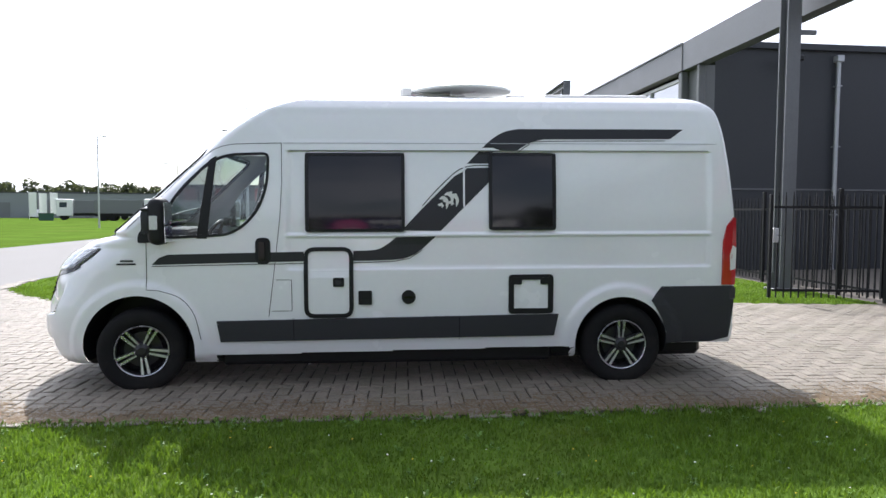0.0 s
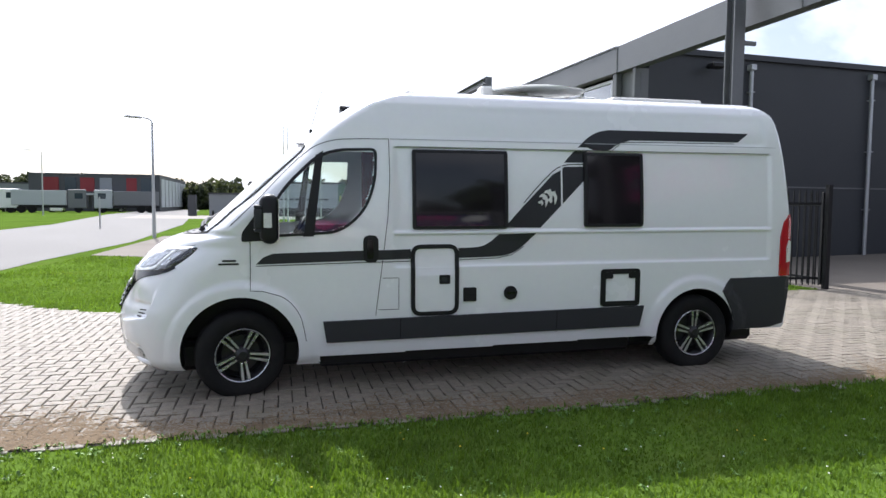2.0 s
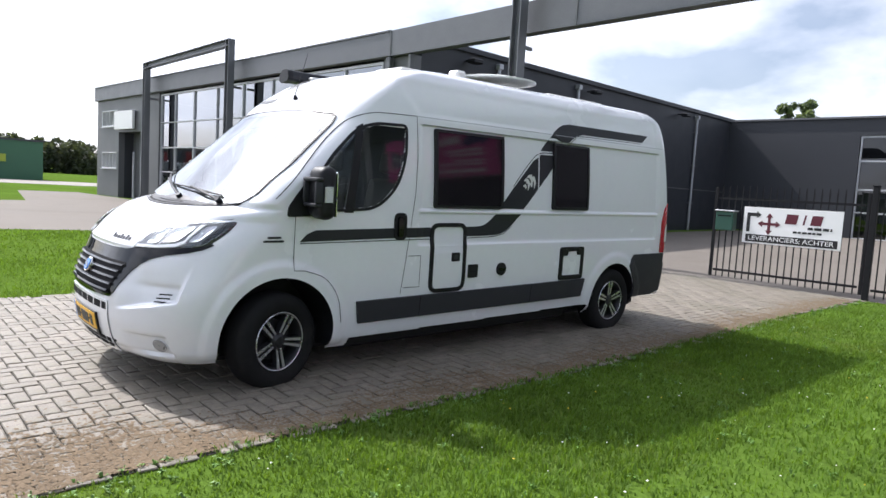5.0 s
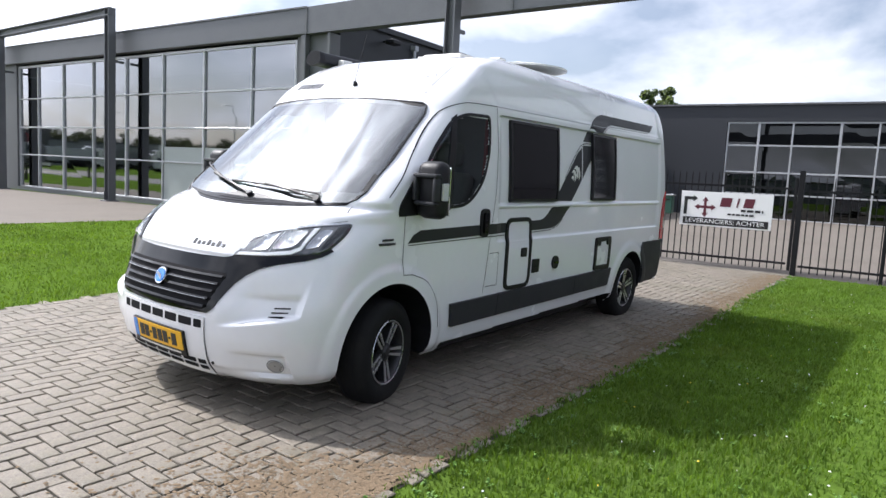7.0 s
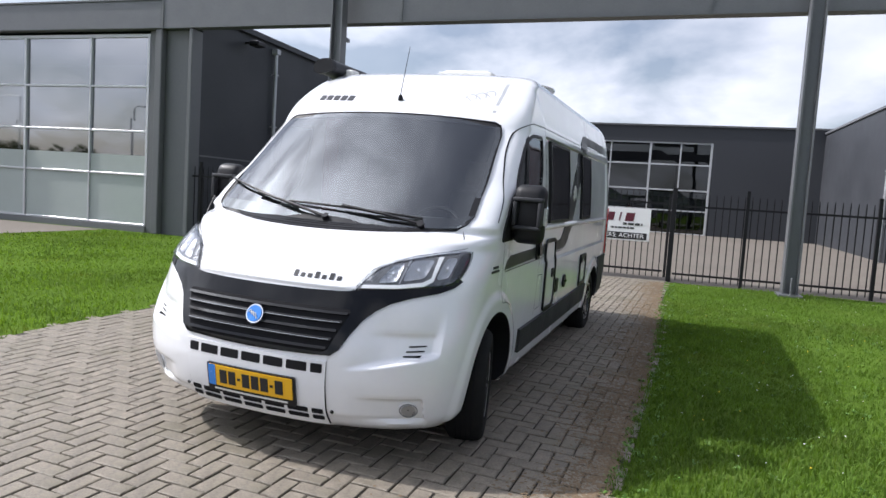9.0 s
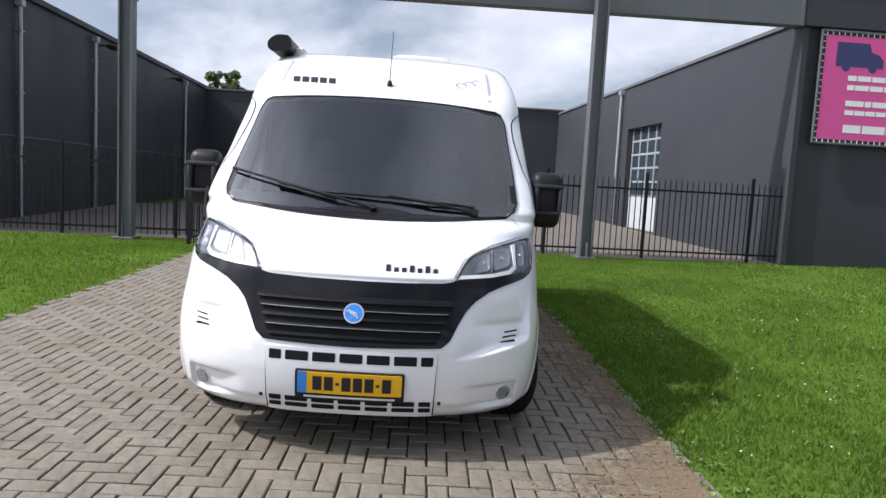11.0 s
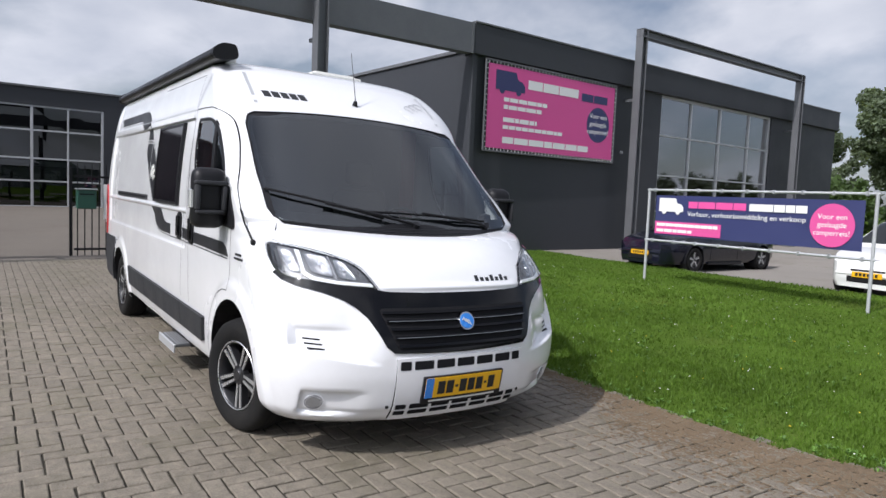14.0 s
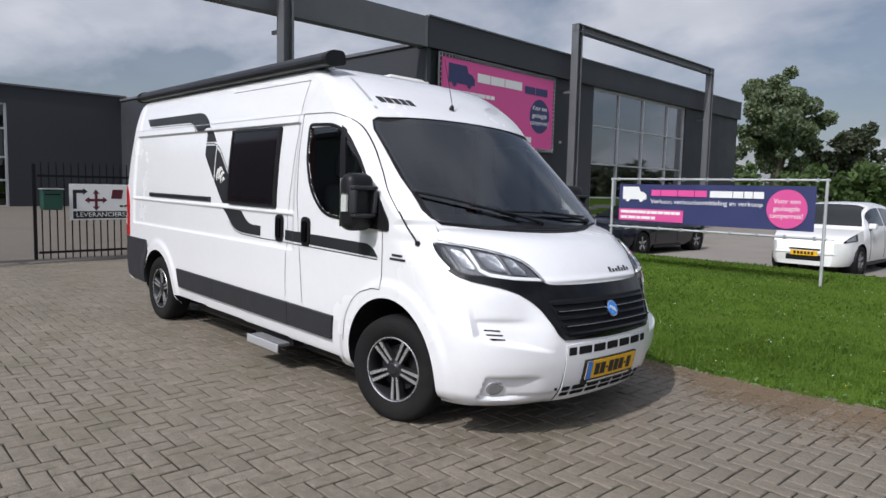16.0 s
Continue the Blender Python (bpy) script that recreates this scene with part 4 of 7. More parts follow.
def van_shell(parent):
    zs = sorted({round(float(z), 4) for a, b, k in ((0.212, 0.28, 5), (0.28, 0.42, 15), (0.42, 0.54, 7), (0.54, 0.66, 19), (0.66, 0.70, 4), (0.70, 0.75, 7), (0.75, 0.92, 10), (0.92, 0.995, 13), (0.995, 1.228, 13), (1.228, 1.298, 12),
                                                    (1.298, 1.925, 28), (1.925, 1.962, 7), (1.962, 2.30, 16), (2.30, 2.452, 17)) for z in np.linspace(a, b, k)})
    nf, ns, nr = 84, 260, 8
    bm = bmesh.new()
    rows = []
    for z in zs:
        h, n, d, a, e = half(z), power(z), wrap(z), nose(z), tail(z)
        right = []
        for i in range(nf):
            th = (i / nf) * math.pi / 2
            y = h * math.sin(th) ** (2 / n)
            x = a + d * (1 - math.cos(th) ** (2 / n)) + (relief(y, z) if z < 1.02 else 0)
            yy = side_y(x, z) if i > nf * 0.7 else y
            right.append((x, yy if abs(yy - y) < 0.03 else y))
        for i in range(ns):
            x = a + d + (e - TAILWRAP - a - d) * i / ns
            right.append((x, side_y(x, z)))
        for i in range(nr + 1):
            x = e - TAILWRAP + TAILWRAP * math.sin(i / nr * math.pi / 2)
            right.append((x, side_y(min(x, e - 1e-4), z)))
        row = [bm.verts.new((x, y, z)) for x, y in right]
        row += [bm.verts.new((x, -y, z)) for x, y in right[:0:-1]]
        rows.append(row)
    k = len(rows[0])
    for r0, r1 in zip(rows, rows[1:]):
        for i in range(k):
            j = (i + 1) % k
            bm.faces.new((r0[i], r0[j], r1[j], r1[i]))
    bm.faces.new(rows[-1])
    # wheel arches and glazed openings
    hole_s, hole_f = inset(CABWIN, 0.022), inset(SCREEN, 0.012)
    doomed = []
    for f in bm.faces:
        c = f.calc_center_median()
        gone = False
        if c.x < 5 and abs(c.y) > 0.6:
            gone = any(math.hypot(c.x - q[0], c.z - q[1]) < q[2] for q in (F_ARCH, R_ARCH)) or (c.x > 0.1 and abs(c.y) > 0.85 and inside(c.x, c.z, hole_s))
        gone = gone or (0.62 < c.x < 3.56 and c.z < 0.268 + 0.013 * c.x) or (c.x > 4.34 and c.z < 0.335)
        if not gone and 1.22 < c.z < 2.02 and c.x < 0.75 and abs(c.y) < 0.9 and c.x < front_x(c.y, c.z) + 0.03:
            gone = inside(c.y, c.z, hole_f)
        if gone:
            doomed.append(f)
    bmesh.ops.delete(bm, geom=doomed, context="FACES")
    rim = {v for e in bm.edges if len(e.link_faces) == 1 for v in e.verts}
    for v in rim:
        if abs(v.co.y) > 0.6:
            for cx, cz, r in (F_ARCH, R_ARCH):
                q = Vector((v.co.x - cx, v.co.z - cz))
                if abs(q.length - r) < 0.035 and v.co.z > 0.218:
                    q = q.normalized() * r
                    v.co.x, v.co.z = cx + q.x, max(cz + q.y, 0.212)
    bmesh.ops.recalc_face_normals(bm, faces=bm.faces)
    return part("body", bm, M_WHITE, parent, "glossy white bodywork", smooth=50)


def wheel(parent, x, s, y=0.91, r=0.325, steer=0.0, turned=119):
    w = part("wheel", bmesh.new(), M_RUBBER, parent)
    place = pose(x, s * y, r, 0, 0, steer if s > 0 else 180 + steer)
    w.matrix_basis = place
    prof = [(0.205, -0.09), (0.22, -0.105), (0.275, -0.114), (0.312, -0.108), (0.334, -0.088), (0.343, -0.05), (0.345, 0.0), (0.343, 0.05),
            (0.334, 0.088), (0.312, 0.108), (0.275, 0.114), (0.222, 0.105), (0.205, 0.088)]
    bm = bmesh.new()
    lathe(bm, prof, 64)
    part("tyre", bm, M_RUBBER, w, "black rubber tyre", smooth=50)
    for yy in (-0.045, -0.015, 0.015, 0.045):
        g = bmesh.new()
        lathe(g, [(0.3455, yy - 0.004), (0.346, yy), (0.3455, yy + 0.004)], 64)
        part("tread_groove", g, M_GAP, w)
    bm = bmesh.new()
    lathe(bm, [(0.210, 0.098), (0.208, 0.100), (0.203, 0.098), (0.192, 0.085), (0.188, 0.0), (0.188, -0.09)], 64)
    part("rim", bm, M_RIMDARK, w, "dark rim well", smooth=60)
    part("rim_edge", lathe(bmesh.new(), [(0.2105, 0.0985), (0.207, 0.1025), (0.201, 0.100)], 64), M_ALU, w, "machined rim edge", smooth=60)
    part("brake_disc", lathe(bmesh.new(), [(0.0, 0.015), (0.145, 0.015), (0.145, -0.01)], 32), M_RIMDARK, w, smooth=40)
    part("rim_back", lathe(bmesh.new(), [(0.0, -0.02), (0.19, -0.02)], 32), M_GAP, w)
    for k in range(5):
        a = radians(turned) + k * 2 * math.pi / 5
        for q in (-1, 1):
            for mtl, lo, hi, wi, wo, nm in ((M_RIMDARK, 0.045, 0.088, 0.024, 0.032, "spoke"), (M_ALU, 0.088, 0.093, 0.014, 0.022, "spoke_face")):
                bm = bmesh.new()
                pts = []
                for rr, wd, sh in ((0.054, wi, 0.0155), (0.198, wo, 0.0245)):
                    pts.append((rr, q * sh - wd / 2))
                    pts.append((rr, q * sh + wd / 2))
                pts = [pts[0], pts[1], pts[3], pts[2]]

                def put(u, v, dd, a=a):
                    dip = 0.016 * (1 - (u / 0.2)) if u < 0.1 else 0.0
                    return Vector((u * math.cos(a) - v * math.sin(a), dd - dip, u * math.sin(a) + v * math.cos(a)))
                prism(bm, pts, put, lo, hi)
                part(nm, bm, mtl, w)
    hub = lathe(bmesh.new(), [(0.0, 0.094), (0.030, 0.094), (0.036, 0.088), (0.062, 0.080), (0.068, 0.05)], 32)
    part("hub_cap", hub, M_RIMDARK, w, "dark centre cap", smooth=40)
    for k in range(5):
        a = radians(turned) + (k + 0.5) * 2 * math.pi / 5
        part("wheel_bolt", ncyl((0.05 * math.cos(a), 0.06, 0.05 * math.sin(a)), (0.05 * math.cos(a), 0.088, 0.05 * math.sin(a)), 0.009, n=6), M_RIMDARK, w)
    return w


def flank_stripes(van, s):
    """Anthracite film of one flank with its fine accent lines."""
    pl = on_side(s)
    st = part("side_stripe", skin([(0.145, 1.03), (0.955, 1.046), (1.35, 1.05), (1.35, 1.128), (0.955, 1.124), (0.27, 1.112), (0.20, 1.085)], pl, 0.0035, 0.004, 0.08), M_STRIPE, van, "anthracite film stripe")
    low = curve_through([(1.75, 1.05), (2.06, 1.056), (2.20, 1.078), (2.31, 1.142), (2.425, 1.248)], 5)
    up = curve_through([(2.10, 1.243), (2.02, 1.18), (1.93, 1.14), (1.75, 1.132)], 5)
    part("stripe", skin(low + up, pl, 0.0035, 0.004, 0.08), M_STRIPE, st)
    lean = [(2.148, 1.297), (2.467, 1.292), (2.90, 1.722), (2.90, 1.812), (2.69, 1.808), (2.655, 1.778), (2.584, 1.742), (2.408, 1.567), (2.304, 1.464)]
    part("stripe", skin(lean, pl, 0.0035, 0.004, 0.08), M_STRIPE, st)
    upper = [(2.90, 1.846), (2.90, 1.945), (3.10, 1.952)] + curve_through([(3.16, 1.99), (3.22, 2.020), (3.324, 2.047)], 3) + [(4.405, 2.053), (4.52, 2.134)] \
        + curve_through([(3.114, 2.131), (3.01, 2.111), (2.927, 2.069), (2.854, 2.012), (2.771, 1.93), (2.690, 1.845)], 3)
    part("stripe", skin(upper, pl, 0.0035, 0.004, 0.08), M_STRIPE, st)
    for pts, w in (([(0.145, 1.018), (0.955, 1.030), (1.72, 1.034), (2.08, 1.044), (2.21, 1.068), (2.32, 1.138)], 0.006),
                   (curve_through([(2.318, 1.500), (2.449, 1.642), (2.584, 1.768), (2.660, 1.811), (2.75, 1.828), (2.90, 1.830)], 4), 0.008),
                   (curve_through([(3.115, 1.942), (3.20, 1.998), (3.31, 2.027), (4.36, 2.037)], 4), 0.006)):
        part("accent_line", ribbon(pts, w, pl, 0.0045), M_STRIPE, st)
    part("white_line", ribbon([(2.661, 1.485), (2.661, 1.815)], 0.015, pl, 0.0062), M_WHITE, st)
    # emblem of three swept wing shapes, each with a small head
    for ox, oz, k in ((2.492, 1.520, 1.0), (2.533, 1.553, 1.0), (2.575, 1.540, 0.95)):
        wing = curve_through([(ox - 0.040, oz + 0.030), (ox - 0.010, oz + 0.058), (ox + 0.030, oz + 0.040), (ox + 0.042, oz - 0.005), (ox + 0.022, oz - 0.055)], 4) \
            + curve_through([(ox + 0.018, oz - 0.020), (ox + 0.016, oz + 0.010), (ox - 0.006, oz + 0.030)], 4)
        part("emblem", skin(wing, pl, 0.0075, 0.004, 0.5), M_OFFWHITE, st)
        tailp = [(ox - 0.050, oz - 0.012), (ox - 0.012, oz + 0.006), (ox + 0.002, oz - 0.024), (ox - 0.016, oz - 0.042), (ox - 0.016, oz - 0.022), (ox - 0.034, oz - 0.026)]
        part("emblem", skin(tailp, pl, 0.0075, 0.004, 0.5), M_OFFWHITE, st)
    for ox, oz in ((2.553, 1.606), (2.592, 1.590)):
        part("emblem", skin([(ox + 0.011 * math.cos(q), oz + 0.011 * math.sin(q)) for q in np.linspace(0, 2 * math.pi, 10, endpoint=False)], pl, 0.0075, 0.004, 0.5), M_OFFWHITE, st)


def framed_window(van, s, x0, x1, z0, z1):
    pl = on_side(s)
    o = dense(rect(x0, x1, z0, z1, 0.03), 0.08)
    w = part("side_window", skin(rect(x0 + 0.012, x1 - 0.012, z0 + 0.012, z1 - 0.012, 0.025), pl, 0.020, 0.02, 0.10), M_DARKGLASS, van, "dark tinted hinged pane", smooth=30)
    part("window_seal", hoop(o, inset(o, 0.028), pl, 0.026, 0.03), M_BLACK, w)
    for q in (0.25, 0.75):
        xx = x0 + (x1 - x0) * q
        part("latch_shadow", skin(rect(xx - 0.03, xx + 0.03, z0 + 0.05, z0 + 0.075, 0.008), pl, 0.0215, 0.002, 0.5), M_GLOSSBLK, w)
    return w


def mirror(van, s):
    m = part("door_mirror", nbox(-0.02, 0.20, -0.02, 0.02, 0.0, 0.005), M_BLACK, van, "black double-lens mirror on a stout arm")
    Q = Matrix.Diagonal((1, s, 1, 1))
    bm = bmesh.new()
    box(bm, 0.155, 0.315, 1.035, 1.238, 1.198, 1.568, bevel=0.055, seg=4)
    for v in bm.verts:
        if v.co.x < 0.24:
            v.co.x += 0.10 * abs(v.co.z - 1.38) / 0.19 * 0.35
    bm.transform(Q)
    bmesh.ops.recalc_face_normals(bm, faces=bm.faces)
    part("housing", bm, M_BLACK, m, smooth=40)
    for y0, y1, z0, z1 in ((1.045, 1.236, 1.462, 1.488), (1.060, 1.225, 1.288, 1.312), (1.205, 1.232, 1.312, 1.462), (1.048, 1.075, 1.312, 1.462)):
        bm = box(bmesh.new(), 0.140, 0.20, y0, y1, z0, z1, bevel=0.010, seg=2)
        bm.transform(Q)
        part("housing_band", bm, M_TRIM, m, smooth=40)
    for z0, z1 in ((1.36, 1.53), (1.22, 1.345)):
        bm = box(bmesh.new(), 0.313, 0.321, 1.055, 1.22, z0, z1, bevel=0.003)
        bm.transform(Q)
        part("mirror_glass", bm, M_CHROME, m, "silvered mirror glass")
    bm = box(bmesh.new(), 0.18, 0.27, 0.96, 1.08, 1.27, 1.36, bevel=0.03, seg=2)
    bm.transform(Q)
    part("arm", bm, M_BLACK, m, smooth=40)
    bm = box(bmesh.new(), 0.205, 0.272, 1.226, 1.250, 1.315, 1.435, bevel=0.008)
    bm.transform(Q)
    part("indicator", bm, M_LENS, m, "clear indicator lens")
    bm = box(bmesh.new(), 0.210, 0.268, 1.232, 1.245, 1.322, 1.428)
    bm.transform(Q)
    part("indicator_reflector", bm, M_OFFWHITE, m)


def door_handle(van, s, x, z0=1.03, z1=1.245):
    pl = on_side(s)
    h = part("door_handle", skin(rect(x - 0.06, x + 0.06, z0, z1, 0.05), pl, 0.012, 0.014, 0.05), M_BLACK, van, "black oval recessed handle")
    part("grip", skin(rect(x - 0.032, x + 0.018, z0 + 0.03, z1 - 0.03, 0.02), pl, 0.030, 0.02, 0.05), M_GLOSSBLK, h)


def hatch_frame(van, pl, pts, wide, name, label):
    o = dense(pts, 0.05)
    h = part(name, hoop(o, inset(o, wide), pl, 0.014, 0.016), M_BLACK, van, label)
    part("lid", skin(inset(pts, wide * 0.6), pl, 0.006, 0.006, 0.08), M_WHITE, h)
    return h


def build_van():
    van = thing("camper_van", VAN, "white high-roof camper van parked on a brick drive", "camper van")
    van_shell(van)
    # underside, wheel wells
    part("underbody", nbox(-0.52, 4.80, -0.78, 0.78, 0.17, 0.40, bevel=0.04), M_BLACK, van, "black underside")
    # added low box that keeps light off the ground under the van
    part("light_block_box", nbox(0.62, 3.45, -0.82, 0.82, 0.15, 0.40, bevel=0.03), M_BLACK, van, "black box under the floor, added to block light")
    part("floor_pan", nbox(0.47, 3.58, -0.99, 0.99, 0.40, 0.46), M_INTERIOR, van)
    part("cab_floor", nbox(-0.3, 0.50, -0.58, 0.58, 0.40, 0.46), M_INTERIOR, van)
    for s in (-1, 1):
        for cx, cz, r in (F_ARCH, R_ARCH):
            bm = bmesh.new()
            n = 28
            rings = []
            spots = [(cx + (r + 0.003) * math.cos(a), cz + (r + 0.003) * math.sin(a)) for a in np.linspace(-0.24, math.pi + 0.24, n)]
            rings.append([bm.verts.new((x, s * (side_y(x, max(z, 0.23)) - 0.006), z)) for x, z in spots])
            rings.append([bm.verts.new((x, s * 0.60, z)) for x, z in spots])
            for i in range(n - 1):
                bm.faces.new((rings[0][i], rings[0][i + 1], rings[1][i + 1], rings[1][i]))
            bm.faces.new(rings[1])
            part("arch_liner", bm, M_BLACK, van, "black arch liner")
        wheel(van, 0.012, s, steer=13)
        wheel(van, 4.008, s, 0.895, 0.318, turned=90)
    part("axle", ncyl((0.02, -0.8, 0.325), (0.02, 0.8, 0.325), 0.05), M_BLACK, van)
    part("axle", ncyl((4.02, -0.8, 0.325), (4.02, 0.8, 0.325), 0.06), M_BLACK, van)
    part("waste_pipe", ncyl((1.32, -0.72, 0.22), (1.36, -0.75, 0.14), 0.022), M_OFFWHITE, van, "pale drain spout")

    # both flanks
    for s in (-1, 1):
        pl = on_side(s)
        flank_stripes(van, s)
        part("sill_guard", skin([(0.672, 0.398), (3.415, 0.415), (3.45, 0.595), (0.645, 0.568)], pl, 0.022, 0.026, 0.12), M_TRIM, van, "dark grey sill guard")
        for xx in (1.262, 2.62):
            part("guard_joint", ribbon([(xx, 0.40), (xx, 0.588)], 0.006, pl, 0.0235), M_GAP, van)
        # rear corner guard
        g = [(4.331, 0.816), (4.240, 0.702), (4.292, 0.620), (4.345, 0.52), (4.376, 0.43), (4.378, 0.335), (4.77, 0.34), (4.925, 0.378), (4.955, 0.698), (4.972, 0.706), (4.968, 0.800), (4.937, 0.819)]
        part("rear_corner_guard", skin(g, pl, 0.012, 0.03, 0.06), M_TRIM, van, "dark grey rear corner guard")
        tl = [(4.848, 0.826), (4.958, 0.826), (4.966, 1.12), (4.955, 1.385), (4.935, 1.395), (4.88, 1.325), (4.850, 1.19)]
        lamp = part("tail_light", skin(tl, pl, 0.014, 0.02, 0.05), M_RED, van, "red tail light with a white lens")
        part("reversing_lens", skin([(4.915, 0.95), (4.955, 0.96), (4.960, 1.14), (4.93, 1.16), (4.910, 1.08)], pl, 0.018, 0.004, 0.05), M_OFFWHITE, lamp)
        # panel gaps
        gap = lambda pts, w=0.005: part("panel_gap", ribbon(pts, w, pl), M_GAP, van)
        gap([(0.105, 1.235), (0.10, 0.83), (0.19, 0.825)] + curve_through([(0.19, 0.825), (0.36, 0.76), (0.47, 0.62), (0.515, 0.42)], 4)[1:])
        gap(curve_through([(-0.04, 1.325), (0.17, 1.53), (0.39, 1.765), (0.58, 1.928), (0.74, 1.988), (0.90, 2.002), (1.178, 2.008)], 5))
        gap([(1.178, 2.006), (1.182, 1.70), (1.164, 1.40), (1.11, 0.96), (1.062, 0.60)])
        part("roof_joint", ribbon([(1.19, 2.008), (4.80, 2.010)], 0.005, pl), M_SEAM, van)
        # grey line paints the crease shade at the recessed panel's upper step
        part("panel_edge", ribbon([(1.24, 1.950), (4.73, 1.952)], 0.006, pl), M_SEAMDARK, van)
        if s < 0:
            gap([(1.125, 0.90), (1.25, 0.90), (1.25, 0.645), (1.09, 0.645)], 0.005)
            gap([(1.262, 1.06), (1.262, 1.12)], 0.005)
        else:
            gap([(1.20, 2.268), (1.245, 1.95), (1.285, 1.55), (1.315, 1.2), (1.315, 0.61)], 0.004)
            gap([(1.20, 2.268), (2.48, 2.272)], 0.005)
        # cab door glass
        o = dense(CABWIN, 0.05)
        cw = part("cab_window", hoop(o, inset(o, 0.022), pl, 0.006, 0.012), M_BLACK, van, "clear cab glass in a black seal")
        p = part("pane", skin(inset(CABWIN, 0.02), pl, -0.004, 0.0, 0.12), M_CABGLASS, cw)
        p.visible_shadow = False
        part("pillar", skin([(0.500, 1.24), (0.582, 1.24), (0.664, 1.905), (0.605, 1.87)], pl, 0.004, 0.014, 0.1), M_BLACK, cw)
        part("mirror_base", skin(rounded([(0.04, 1.205), (0.27, 1.215), (0.275, 1.50), (0.20, 1.475), (0.115, 1.37), (0.045, 1.275)], [0.02, 0.01, 0.01, 0.03, 0.05, 0.02], 3), pl, 0.010, 0.014, 0.06), M_BLACK, van, "black triangular mirror base")
        mirror(van, s)
        door_handle(van, s, 1.025)
        # small model badge on the wing, as bars
        for k, (z, x0, x1) in enumerate(((1.055, -0.10, 0.0), (1.03, -0.13, 0.02))):
            part("badge_bar", skin(rect(x0, x1, z, z + 0.014), pl, 0.005, 0.004, 0.5), M_TRIM, van)

    L = on_side(-1)
    framed_window(van, -1, 1.366, 2.173, 1.285, 1.932)
    framed_window(van, -1, 2.866, 3.424, 1.295, 1.936)
    hb = hatch_frame(van, L, rect(1.349, 1.75, 0.583, 1.165, 0.09, 6), 0.034, "locker_door", "white locker flap in a thick black seal")
    part("lock", skin(rect(1.585, 1.675, 0.84, 0.915, 0.012), L, 0.014, 0.012, 0.2), M_BLACK, hb)
    part("lock_plate", skin(rect(1.605, 1.65, 0.86, 0.895, 0.008), L, 0.018, 0.004, 0.2), M_TRIM, hb)
    h2 = hatch_frame(van, L, rect(3.03, 3.405, 0.60, 0.928, 0.035, 4), 0.045, "toilet_hatch", "white service flap in a black frame")
    for xx in (3.095, 3.34):
        part("hinge", skin(rect(xx - 0.045, xx + 0.045, 0.845, 0.905, 0.015), L, 0.020, 0.02, 0.2), M_BLACK, h2)
    v = part("socket_flap", skin(rect(1.79, 1.90, 0.69, 0.805, 0.01), L, 0.014, 0.016, 0.2), M_BLACK, van, "square black power inlet flap")
    part("flap_line", ribbon([(1.80, 0.745), (1.89, 0.745)], 0.004, L, 0.0155), M_GAP, v)
    c = part("water_inlet", skin([(2.20 + 0.058 * math.cos(a), 0.75 + 0.058 * math.sin(a)) for a in np.linspace(0, 2 * math.pi, 24, endpoint=False)], L, 0.016, 0.018, 0.2), M_BLACK, van, "round black filler cap")
    part("cap_grip", skin(rect(2.165, 2.235, 0.742, 0.758, 0.006), L, 0.026, 0.012, 0.3), M_GLOSSBLK, c)

    R = on_side(1)
    framed_window(van, 1, 1.50, 2.34, 1.285, 1.935)
    door_handle(van, 1, 1.435)
    rail = part("door_rail", skin(rect(2.715, 4.27, 1.295, 1.338, 0.01), R, 0.010, 0.014, 0.1), M_TRIM, van, "dark sliding-door rail")
    part("rail_slot", skin(rect(2.76, 4.25, 1.308, 1.324), R, 0.0115, 0.002, 0.1), M_GAP, rail)
    stp = part("entry_step", nbox(1.40, 1.88, 0.92, 1.035, 0.188, 0.214, bevel=0.006), M_STEEL, van, "folded aluminium entry step")
    for k in range(5):
        part("tread_rib", nbox(1.41, 1.87, 0.925 + 0.021 * k, 0.934 + 0.021 * k, 0.214, 0.219), M_ZINC, stp)
    part("nosing", nbox(1.385, 1.895, 1.035, 1.052, 0.150, 0.218, bevel=0.006), M_ALUFRAME, stp, "silver step nosing")
    part("step_box", nbox(1.36, 1.97, 0.72, 0.93, 0.19, 0.27, bevel=0.01), M_BLACK, stp)
    # awning cassette
    aw = bmesh.new()
    prof = rounded([(0.755, 2.385), (0.88, 2.355), (0.935, 2.37), (0.935, 2.43), (0.875, 2.475), (0.775, 2.475)], 0.03, 3)
    prism(aw, prof, lambda u, w, d: Vector((d, u, w)), 1.0, 4.88)
    a = part("awning", aw, M_STRIPE, van, "anthracite awning cassette along the roof edge", smooth=40)
    part("end_cap", prism(bmesh.new(), inset(prof, -0.004), lambda u, w, d: Vector((d, u, w)), 0.965, 1.02), M_BLACK, a)
    part("end_cap", prism(bmesh.new(), inset(prof, -0.006), lambda u, w, d: Vector((d, u, w)), 4.85, 4.91), M_BLACK, a)
    part("front_bar", nbox(1.02, 4.85, 0.93, 0.942, 2.385, 2.405, bevel=0.004), M_BLACK, a)
    for xx in (1.25, 2.9, 4.6):
        part("bracket", nbox(xx - 0.06, xx + 0.06, 0.70, 0.79, 2.36, 2.43, bevel=0.01), M_OFFWHITE, a)
    front_end(van)
    roof_gear(van)
    cab(van)
    return van


